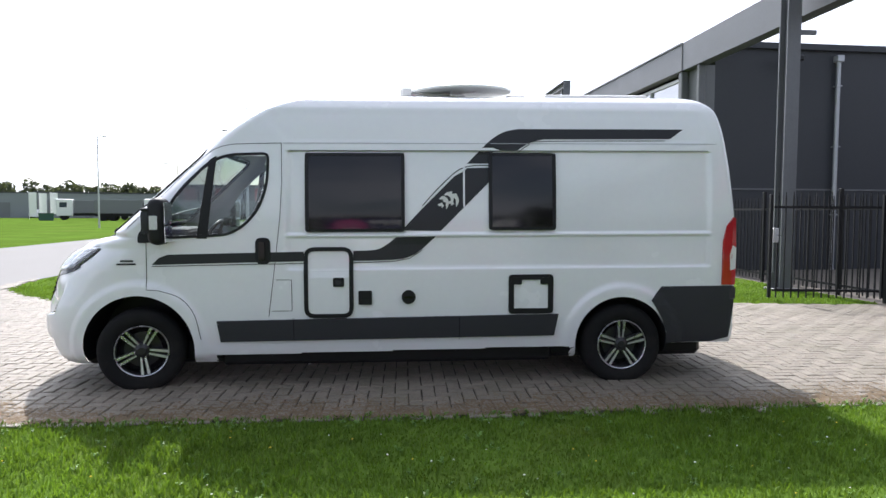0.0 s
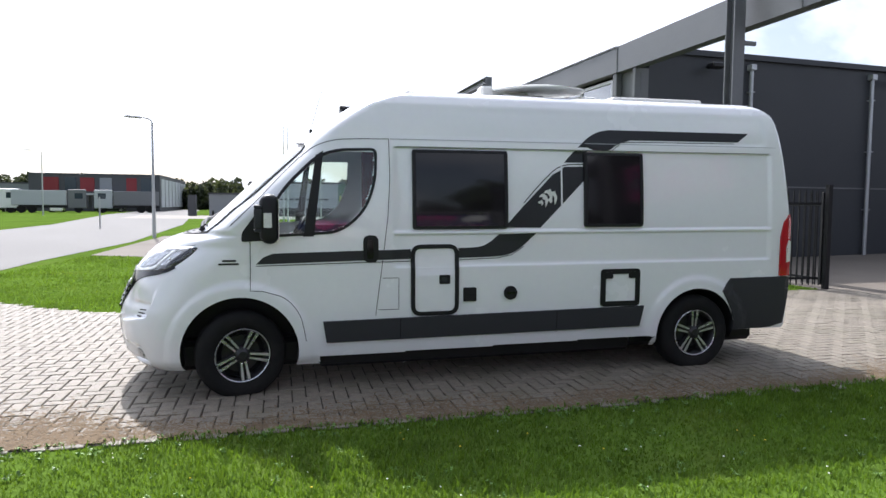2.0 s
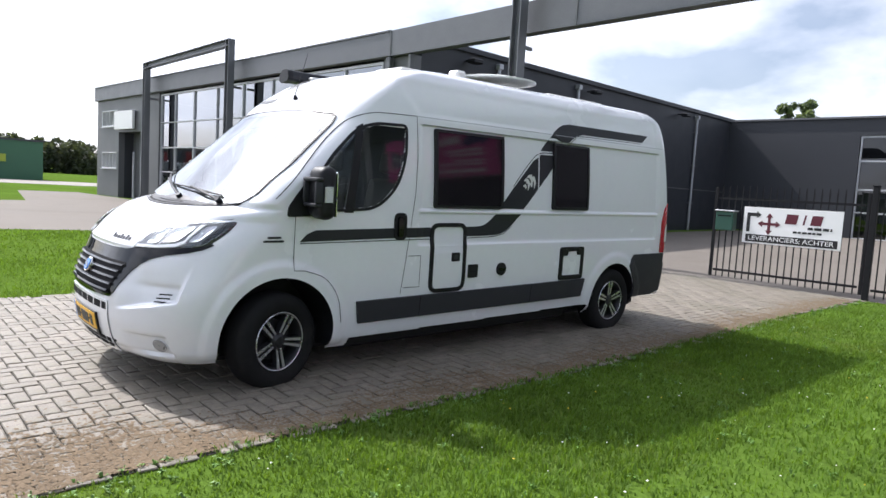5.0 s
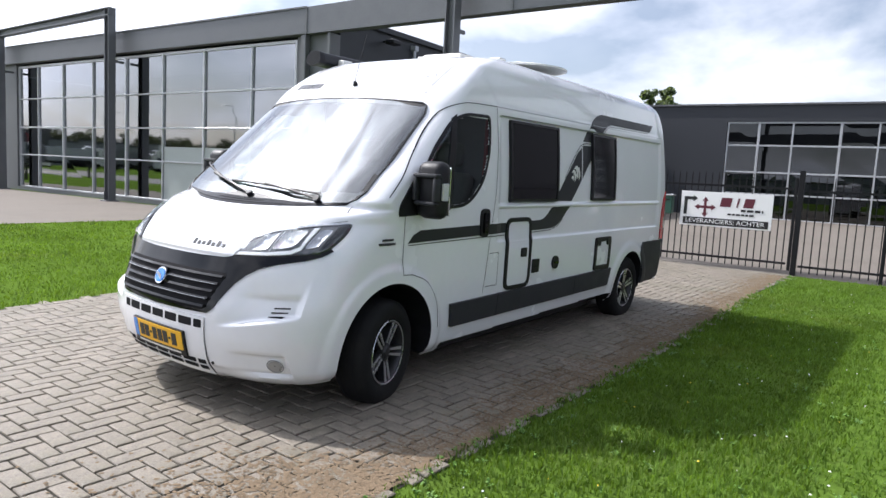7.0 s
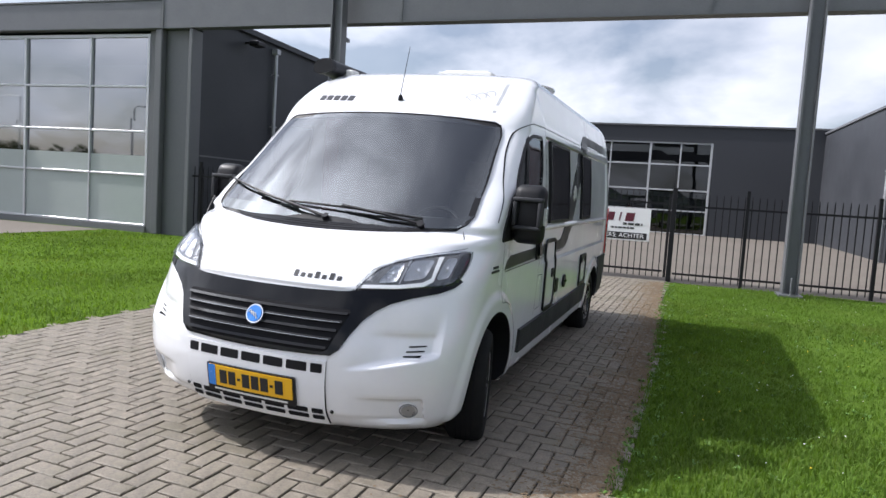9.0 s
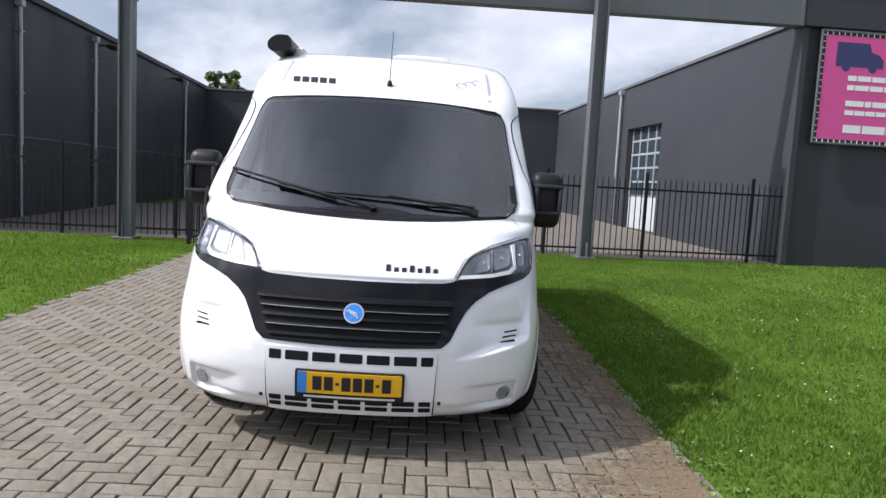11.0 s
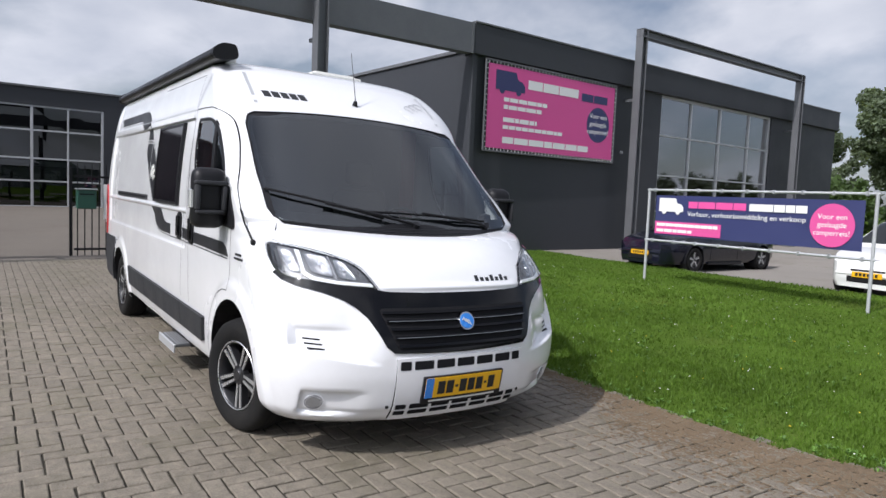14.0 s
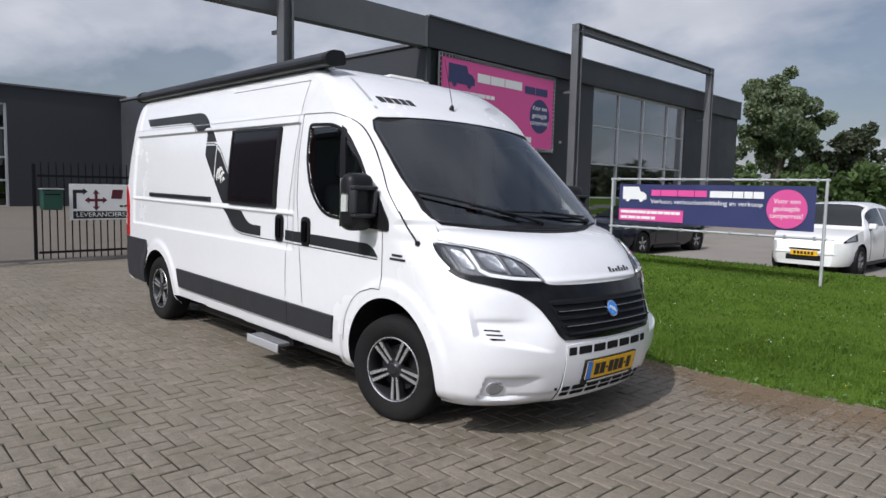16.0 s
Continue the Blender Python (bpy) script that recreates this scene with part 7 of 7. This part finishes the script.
def truck(x, y, turn, L, box_material, label, cab_material):
    """A parked lorry: cab, load body, wheels."""
    t = thing("lorry", pose(x, y, 0, 0, 0, turn), label, "lorry", "parked lorries")
    part("load_body", nbox(-L / 2, L / 2 - 2.2, -1.2, 1.2, 0.95, 2.75, bevel=0.04), box_material, t)
    part("chassis", nbox(-L / 2, L / 2, -0.9, 0.9, 0.6, 0.93), M_BLACK, t)
    c = part("cab", nbox(L / 2 - 2.05, L / 2, -1.18, 1.18, 0.55, 2.9, bevel=0.12, seg=2), cab_material, t)
    part("cab_glass", nbox(L / 2 - 0.03, L / 2 + 0.012, -1.0, 1.0, 1.75, 2.5), M_FARGLASS, c)
    for s in (-1, 1):
        part("side_glass", nbox(L / 2 - 1.3, L / 2 - 0.4, s * 1.185 - 0.01, s * 1.185 + 0.01, 1.75, 2.45), M_FARGLASS, c)
        for xx in (L / 2 - 0.9, -L / 2 + 1.0, -L / 2 + 2.1):
            part("wheel", ncyl((xx, s * 0.85, 0.48), (xx, s * 1.15, 0.48), 0.48, n=16), M_RUBBER, t)


truck(-41.5, 92.0, 200, 9.5, M_FARMID, "grey lorry with a white cab beside the far shed", M_CARWHITE)
truck(-27.0, 86.5, 14, 8.0, M_FARLIGHT, "pale box lorry before the black office block", M_FARMID)
truck(-34.0, 85.0, 12, 8.0, M_FARMID, "grey lorry before the black office block", M_CARWHITE)
truck(-18.5, 88.0, 194, 7.5, M_FARMID, "grey lorry beside the dark office block", M_FARLIGHT)
gb = thing("utility_cabinet", pose(-44.4, 84.4, 0, 0, 0, 25), "low dark green cabinet on the verge", "cabinet")
part("box", nbox(-0.85, 0.85, -0.4, 0.4, 0.0, 0.90, bevel=0.02), M_GREENBOX, gb)
part("lid", nbox(-0.90, 0.90, -0.44, 0.44, 0.90, 0.98, bevel=0.01), M_GREENBOX, gb)


def leaf_cloud(centres, count, size, seed):
    """Many small tilted leaf faces scattered in clumps: centres are (x, y, z, radius)."""
    rng = np.random.default_rng(seed)
    C = np.array(centres)
    w = C[:, 3] ** 2
    idx = rng.choice(len(C), count, p=w / w.sum())
    d = rng.normal(size=(count, 3))
    d /= np.linalg.norm(d, axis=1)[:, None]
    r = C[idx, 3] * rng.uniform(0.35, 1.08, count) ** 0.6
    P = C[idx, :3] + d * r[:, None] * np.array([1, 1, 0.85])
    a = rng.normal(size=(count, 3))
    a /= np.linalg.norm(a, axis=1)[:, None]
    b = np.cross(a, rng.normal(size=(count, 3)))
    b /= np.linalg.norm(b, axis=1)[:, None]
    s = size * rng.uniform(0.5, 1.3, count)[:, None]
    V = np.stack([P - a * s, P + b * s * 0.55, P + a * s, P - b * s * 0.55], 1).reshape(-1, 3)
    V[:, 2] = np.maximum(V[:, 2], 0.02)
    F = np.arange(count * 4).reshape(-1, 4)
    return V, F


def raw_mesh(name, V, F, material):
    me = bpy.data.meshes.new(name)
    me.from_pydata(V.tolist(), [], F.tolist())
    me.materials.append(material)
    return me


def tree(x, y, h, spread, seed, mtl, leaves=7000, label="broad leafy tree with a light trembling crown", size=0.26):
    rng = random.Random(seed)
    t = thing("tree", pose(x, y, 0), label, "tree", "trees")
    bm = bmesh.new()
    pts = [Vector((0.1 * math.sin(i), 0.1 * math.cos(i * 1.3), h * 0.75 * i / 6)) for i in range(7)]
    for i in range(6):
        cyl(bm, pts[i], pts[i + 1], 0.03 * h * (1 - i / 7.5), 0.03 * h * (1 - (i + 1) / 7.5), n=9, cap=False)
    clumps = []
    for i in range(26):
        z0 = h * rng.uniform(0.18, 0.70)
        a = rng.uniform(0, 2 * math.pi)
        ln = spread * rng.uniform(0.45, 1.0) * (1.1 - 0.55 * abs(z0 / h - 0.4))
        e = Vector((ln * math.cos(a), ln * math.sin(a), z0 + h * rng.uniform(0.08, 0.26)))
        s = Vector((0, 0, z0))
        mid = s.lerp(e, 0.5) + Vector((0, 0, -0.15))
        cyl(bm, s, mid, 0.008 * h, 0.005 * h, n=6, cap=False)
        cyl(bm, mid, e, 0.005 * h, 0.002 * h, n=6, cap=False)
        for q in (0.6, 1.0):
            p = s.lerp(e, q) + Vector((rng.uniform(-0.4, 0.4), rng.uniform(-0.4, 0.4), rng.uniform(-0.2, 0.5)))
            clumps.append((p.x, p.y, p.z, spread * rng.uniform(0.13, 0.30)))
    for i in range(6):
        clumps.append((rng.uniform(-0.3, 0.3) * spread, rng.uniform(-0.3, 0.3) * spread, h * rng.uniform(0.75, 0.95), spread * rng.uniform(0.14, 0.24)))
    part("trunk", bm, M_BARK, t, "grey-brown trunk and limbs", smooth=60)
    V, F = leaf_cloud(clumps, leaves, size, seed)
    ob = new("crown", raw_mesh("crown", V, F, mtl))
    ob.parent = t


tree(22.0, -62.1, 13.9, 4.2, 5, M_LEAF, 30000, size=0.19)
tree(27.5, -60.0, 9.8, 3.2, 6, M_LEAF, 12000, size=0.19)
tree(19.2, -70.0, 8.8, 3.4, 7, M_LEAFDARK, 6000, "dark round-headed tree behind the hedge")
tree(53.2, 17.2, 9.9, 1.7, 8, M_LEAF, 5000, "tree top standing over the rear hall")


def belt(name, p0, p1, h, depth, n, leaves, seed, mtl, size, label):
    rng = random.Random(seed)
    C = []
    for i in range(n):
        f = (i + rng.random()) / n
        hh = h * rng.uniform(0.55, 1.05)
        x, y = p0[0] + (p1[0] - p0[0]) * f, p0[1] + (p1[1] - p0[1]) * f
        x, y = x + rng.uniform(-depth, depth), y + rng.uniform(-depth, depth)
        for q in (0.25, 0.6, 0.85):
            C.append((x + rng.uniform(-1, 1), y + rng.uniform(-1, 1), hh * q, hh * (0.36 - 0.16 * q)))
    V, F = leaf_cloud(C, leaves, size, seed)
    tagged(new(name, raw_mesh(name, V, F, mtl)), label, "trees" if h > 5 else "hedge", kind="stuff")


belt("hedge", (2, -56), (48, -50), 4.3, 2.0, 60, 22000, 31, M_LEAFHEDGE, 0.28, "thick dark green hedge behind the car park")
belt("far_woods", (-130, 150), (-40, 190), 8.0, 8, 170, 42000, 32, M_LEAFDARK, 0.6, "far dark tree line behind the field")
belt("far_woods", (-45, 190), (40, 150), 7.0, 8, 160, 40000, 33, M_LEAFDARK, 0.6, "far dark tree line behind the sheds")
belt("far_woods", (-24, 132), (6, 128), 5.2, 3, 44, 14000, 34, M_LEAFDARK, 0.4, "round trees beside the far sheds")
belt("far_woods", (-150, -160), (-150, 150), 6.5, 8, 200, 26000, 35, M_LEAFDARK, 0.9, "far tree line across the road")
belt("far_woods", (-140, -150), (120, -150), 9, 8, 200, 26000, 36, M_LEAFDARK, 0.9, "far tree line beyond the car park")
for i, (x, y, c) in enumerate(((-75, 118, M_CARWHITE), (-69, 119, M_CARBLACK), (-60, 112, M_CARWHITE), (-40, 98, M_CARWHITE), (-34, 94, M_CARBLACK), (-28, 93, M_CARWHITE), (-22, 95, M_CARBLACK))):
    car(pose(x, y, 0, 0, 0, 20 + 40 * (i % 3)), c, "far parked car, " + ("white" if c is M_CARWHITE else "dark"), H=1.5)


# ---- lawn ----
def in_poly(X, Y, poly):
    c = np.zeros(len(X), bool)
    j = len(poly) - 1
    for i in range(len(poly)):
        (xi, yi), (xj, yj) = poly[i], poly[j]
        hit = ((yi > Y) != (yj > Y)) & (X < (xj - xi) * (Y - yi) / (yj - yi + 1e-12) + xi)
        c ^= hit
        j = i
    return c


def heights(X, Y):
    return np.array([gh(a, b) for a, b in zip(X, Y)])


LAWN_RIGHT = [(10.1, -1.54), (8, -1.62), (5, -1.76), (2, -1.84), (-0.5, -1.82), (-1.2, -1.83), (-1.8, -1.89), (-2.4, -2.14), (-3.1, -2.66), (-4.0, -3.56), (-5.1, -5.1), (-5.2, -11.15), (10.9, -11.25), (10.5, -8.3)]
LAWN_LEFT = [(9.75, 3.66), (4, 3.42), (0.6, 3.36), (-0.8, 3.18), (-1.5, 3.26), (-2.2, 3.56), (-2.9, 4.05), (-3.7, 4.7), (-4.4, 5.3), (-5.0, 5.95), (-5.15, 8), (-4.7, 12), (-4.5, 13.5), (-2.5, 12.5), (2, 11.6), (9.1, 12.1), (9.3, 9.5)]


def blades(name, poly, areas, seed, label, hmin=0.020, hmax=0.042):
    """Grass blades: areas are (x0, x1, y0, y1, blades per square metre, width)."""
    rng = np.random.default_rng(seed)
    VV, n0, quads, tris = [], 0, [], []
    for x0, x1, y0, y1, dens, width in areas:
        n = int((x1 - x0) * (y1 - y0) * dens)
        X, Y = rng.uniform(x0, x1, n), rng.uniform(y0, y1, n)
        keep = in_poly(X + rng.normal(0, 0.015, n), Y + rng.normal(0, 0.015, n), poly)
        # thinner, shorter turf in patches
        patch = np.sin(X * 1.7 + 0.6 * np.sin(Y * 2.3)) * np.sin(Y * 1.9 + 0.8 * np.sin(X * 1.1))
        keep &= rng.random(n) < np.clip(0.95 + 0.25 * patch, 0.45, 1)
        X, Y, patch = X[keep], Y[keep], patch[keep]
        n = len(X)
        Z = heights(X, Y)
        h = rng.uniform(hmin, hmax, n) * (1 + 0.35 * patch) * rng.choice([0.7, 1, 1, 1.6], n)
        a = rng.uniform(0, 2 * np.pi, n)
        lean = rng.uniform(0.15, 0.9, n) * h
        b = rng.uniform(0, 2 * np.pi, n)
        w = width * rng.uniform(0.6, 1.3, n)
        dx, dy = np.cos(a) * w, np.sin(a) * w
        lx, ly = np.cos(b) * lean, np.sin(b) * lean
        base = np.stack([X, Y, Z], 1)
        V = np.stack([base + np.stack([-dx, -dy, 0 * h - 0.002], 1), base + np.stack([dx, dy, 0 * h - 0.002], 1),
                      base + np.stack([dx * 0.7 + lx * 0.35, dy * 0.7 + ly * 0.35, h * 0.6], 1), base + np.stack([-dx * 0.7 + lx * 0.35, -dy * 0.7 + ly * 0.35, h * 0.6], 1),
                      base + np.stack([lx, ly, h * (1 - 0.25 * lean / h)], 1)], 1).reshape(-1, 3)
        i = np.arange(n) * 5 + n0
        quads.append(np.stack([i, i + 1, i + 2, i + 3], 1))
        tris.append(np.stack([i + 3, i + 2, i + 4], 1))
        VV.append(V)
        n0 += 5 * n
    V, Q, T = np.concatenate(VV), np.concatenate(quads), np.concatenate(tris)
    me = bpy.data.meshes.new(name)
    me.vertices.add(len(V))
    me.vertices.foreach_set("co", V.ravel())
    loops = np.concatenate([Q.ravel(), T.ravel()])
    me.loops.add(len(loops))
    me.loops.foreach_set("vertex_index", loops)
    starts = np.concatenate([np.arange(len(Q)) * 4, len(Q) * 4 + np.arange(len(T)) * 3])
    me.polygons.add(len(starts))
    me.polygons.foreach_set("loop_start", starts)
    me.update()
    me.validate()
    me.materials.append(M_GRASS)
    return tagged(new(name, me), label, "grass", kind="stuff")


blades("grass", LAWN_RIGHT, ((-3.0, 7.0, -3.4, -1.7, 3600, 0.0046), (-5.2, -3.0, -5.2, -2.6, 1600, 0.0045), (7.0, 10.2, -3.4, -1.7, 1500, 0.005), (-3.0, 10.2, -6.0, -3.4, 1500, 0.0055), (-5.2, 10.9, -11.2, -6.0, 520, 0.009)), 41, "short bright green lawn beside the brick drive")
blades("grass", LAWN_LEFT, ((-5.1, 9.8, 3.0, 6.5, 900, 0.0065), (-5.1, 9.6, 6.5, 13.6, 330, 0.011)), 42, "short bright green lawn across the drive")


TOP = 0.010


def scatter_small(name, poly, box4, count, make, seed, material, label, category):
    rng = random.Random(seed)
    V, F = [], []
    for _ in range(count):
        for _ in range(20):
            x, y = rng.uniform(box4[0], box4[1]), rng.uniform(box4[2], box4[3])
            if inside(x, y, poly):
                break
        else:
            continue
        make(rng, x, y, gh(x, y), V, F)
    ob = new(name, raw_mesh(name, np.array(V), np.array(F, dtype=object), material))
    return tagged(ob, label, category, kind="stuff")


def petal_head(rng, x, y, z, V, F):
    r, h = rng.uniform(0.004, 0.009), rng.uniform(0.035, 0.075)
    k = len(V)
    V.append((x, y, z + h + 0.004))
    for i in range(8):
        a = i * math.pi / 4
        V.append((x + r * math.cos(a) * (1.0 if i % 2 else 0.75), y + r * math.sin(a) * (1.0 if i % 2 else 0.75), z + h - 0.002))
    F.extend([(k, k + 1 + i, k + 1 + (i + 1) % 8) for i in range(8)])


def weed_leaf(rng, x, y, z, V, F):
    for _ in range(rng.randint(4, 8)):
        a, ln, w = rng.uniform(0, 6.28), rng.uniform(0.018, 0.042), rng.uniform(0.004, 0.010)
        c, s = math.cos(a), math.sin(a)
        up = rng.uniform(0.012, 0.04)
        k = len(V)
        V.extend([(x, y, z + 0.005), (x + c * ln * 0.5 - s * w, y + s * ln * 0.5 + c * w, z + up), (x + c * ln, y + s * ln, z + up * 0.9), (x + c * ln * 0.5 + s * w, y + s * ln * 0.5 - c * w, z + up)])
        F.append((k, k + 1, k + 2, k + 3))


def crumb(rng, x, y, z, V, F):
    r = rng.uniform(0.002, 0.0065)
    a = rng.uniform(0, 6.28)
    k = len(V)
    for i in range(4):
        q = a + i * 1.57
        V.append((x + r * math.cos(q) * rng.uniform(0.6, 1.4), y + r * math.sin(q), z + TOP + 0.003))
    V.append((x, y, z + TOP + 0.003 + r * 0.6))
    F.extend([(k + i, k + (i + 1) % 4, k + 4) for i in range(4)])


scatter_small("daisies", LAWN_RIGHT, (-4.5, 9.5, -8.5, -2.1), 330, petal_head, 51, M_PETAL, "small white daisies in the lawn", "flowers")
scatter_small("buttercups", LAWN_RIGHT, (-3.0, 6, -6, -2.1), 60, petal_head, 52, M_POLLEN, "small yellow flowers in the lawn", "flowers")
EDGE_R = [(10.0, -1.52), (4, -1.74), (1, -1.8), (-1.2, -1.8), (-2.3, -2.05), (-4.0, -3.5), (-4.2, -3.75), (-2.5, -2.4), (-1.2, -2.05), (1, -2.03), (4, -1.97), (10.0, -1.76)]
scatter_small("weeds", EDGE_R, (-4.2, 10, -4.0, -1.6), 300, weed_leaf, 53, M_WEED, "broad-leaved weeds along the lawn edge", "weeds")
scatter_small("weeds", LAWN_RIGHT, (-3.5, 7, -6, -2.0), 350, weed_leaf, 54, M_WEED, "clover tufts in the lawn", "weeds")
EDGE_D = [(10.0, -1.58), (4, -1.80), (1, -1.86), (-1.2, -1.86), (-2.4, -2.16), (-3.9, -3.5), (-3.9, -3.0), (-2.2, -1.75), (-1.2, -1.47), (1, -1.42), (4, -1.27), (10.0, -1.1)]
scatter_small("debris", EDGE_D, (-4, 10, -3.8, -1.1), 12000, crumb, 55, M_LITTER, "dry crumbs and dead grass on the paving edge", "debris")
scatter_small("debris", DRIVE, (-4.5, 8, -2, 4.5), 260, crumb, 56, M_LITTER, "few pale crumbs on the paving", "debris")



def drifted_soil():
    """Flat flecks of dry soil on the bricks, thick along the lawn edge and thinning inwards."""
    rng = np.random.default_rng(61)
    ex = np.array([p[0] for p in LAWN_RIGHT[:11]])[::-1]
    ey = np.array([p[1] for p in LAWN_RIGHT[:11]])[::-1]
    V, F = [], []
    for i in range(46000):
        x = rng.uniform(-4.4, 9.8) if i % 3 else rng.uniform(-4.4, -0.8)
        wide = 0.11 + 0.12 * math.sin(x * 1.3) ** 2 + 0.06 * math.sin(x * 4.1) ** 2 + 0.28 * (1 - smooth(-2.6, -0.4, x))
        y = float(np.interp(x, ex, ey)) - 0.02 + abs(rng.normal(0, wide))
        if not inside(x, y, DRIVE):
            continue
        r, a = rng.uniform(0.003, 0.015), rng.uniform(0, 6.28)
        z = gh(x, y) + TOP + rng.uniform(0.0045, 0.0075)
        k = len(V)
        for i in range(5):
            q = a + i * 1.257
            rr = r * rng.uniform(0.5, 1.2)
            V.append((x + rr * math.cos(q), y + rr * math.sin(q), z))
        V.append((x, y, z + 0.001))
        F.extend([(k + i, k + (i + 1) % 5, k + 5) for i in range(5)])
    ob = new("soil", raw_mesh("soil", np.array(V), np.array(F, dtype=object), M_DUST))
    tagged(ob, "dry tan soil washed over the bricks beside the lawn", "soil", kind="stuff")


drifted_soil()

# ---- herringbone paving ----
PW = 0.1055
GAPW = 0.0090


def brick_bm(lx, ly, rng):
    """One paving brick with worn corners and chamfered upper edges, its middle at the origin, top at TOP."""
    c = 0.0042
    V, mid, top = [], [], []
    for sx, sy in ((-1, -1), (1, -1), (1, 1), (-1, 1)):
        x, y = sx * (lx / 2 + rng.uniform(-0.0030, 0.0012)), sy * (ly / 2 + rng.uniform(-0.0030, 0.0012))
        cx, cy = c + rng.uniform(-0.001, 0.004), c + rng.uniform(-0.001, 0.004)
        V.append((x, y, 0))
        mid.append((x, y, TOP - c))
        top.append((x - sx * cx, y - sy * cy, TOP))
    V += mid + top
    F = [(8, 9, 10, 11)]
    for i in range(4):
        j = (i + 1) % 4
        F += [(i, j, 4 + j, 4 + i), (4 + i, 4 + j, 8 + j, 8 + i)]
    return V, F


def lay_bricks():
    rng = random.Random(77)
    ground = bpy.data.objects["pavement"]
    LX, LY = 2 * PW - GAPW, PW - GAPW
    meshes = {}
    for key, (lx, ly) in (("along", (LX, LY)), ("across", (LY, LX))):
        meshes[key] = []
        for _ in range(6):
            V, F = brick_bm(lx, ly, rng)
            me = bpy.data.meshes.new("paving_brick")
            me.from_pydata(V, [], F)
            me.materials.append(M_PAVER)
            meshes[key].append(me)
    i0, i1, j0, j1 = int(-5.6 / PW), int(10.4 / PW), int(-6.6 / PW), int(8.2 / PW)
    spots = []
    for i in range(i0, i1):
        for j in range(j0, j1):
            k = (i - j) % 4
            if k == 0:
                spots.append((i * PW + PW, j * PW + PW / 2, "along"))
            elif k == 3:
                spots.append((i * PW + PW / 2, j * PW + PW, "across"))
    X, Y = np.array([s[0] for s in spots]), np.array([s[1] for s in spots])
    ok = in_poly(X, Y, DRIVE)
    VV, FF = [], []
    n = 0
    for (x, y, kind), good in zip(spots, ok):
        if not good:
            continue
        z = gh(x, y) + 0.004 + rng.uniform(-0.0022, 0.0022)
        tx, ty = rng.gauss(0, 0.006), rng.gauss(0, 0.006)
        sx, sy = (gh(x + 0.1, y) - gh(x - 0.1, y)) / 0.2, (gh(x, y + 0.1) - gh(x, y - 0.1)) / 0.2
        tz = rng.gauss(0, 0.012)
        if -2.75 < x < -0.95 and -1.35 < y < 2.15:
            ob = new("paving_brick", rng.choice(meshes[kind]))
            ob.parent = ground
            ob.matrix_basis = Matrix.Translation((x, y, z)) @ Euler((sy + ty, -sx + tx, tz)).to_matrix().to_4x4()
            n += 1
            continue
        V, F = brick_bm(*((LX, LY) if kind == "along" else (LY, LX)), rng)
        c, s = math.cos(tz), math.sin(tz)
        o = len(VV)
        for u, v, w in V:
            a, b = u * c - v * s, u * s + v * c
            VV.append((x + a, y + b, z + w + a * (sx - tx) + b * (sy + ty)))
        FF.extend([tuple(q + o for q in f) for f in F])
    me = bpy.data.meshes.new("paving_bricks")
    me.from_pydata(VV, [], FF)
    me.materials.append(M_PAVER2)
    ob = new("paving_bricks", me)
    ob.parent = ground
    tagged(ob, "weathered grey-beige concrete bricks laid herringbone", kind="stuff")


lay_bricks()
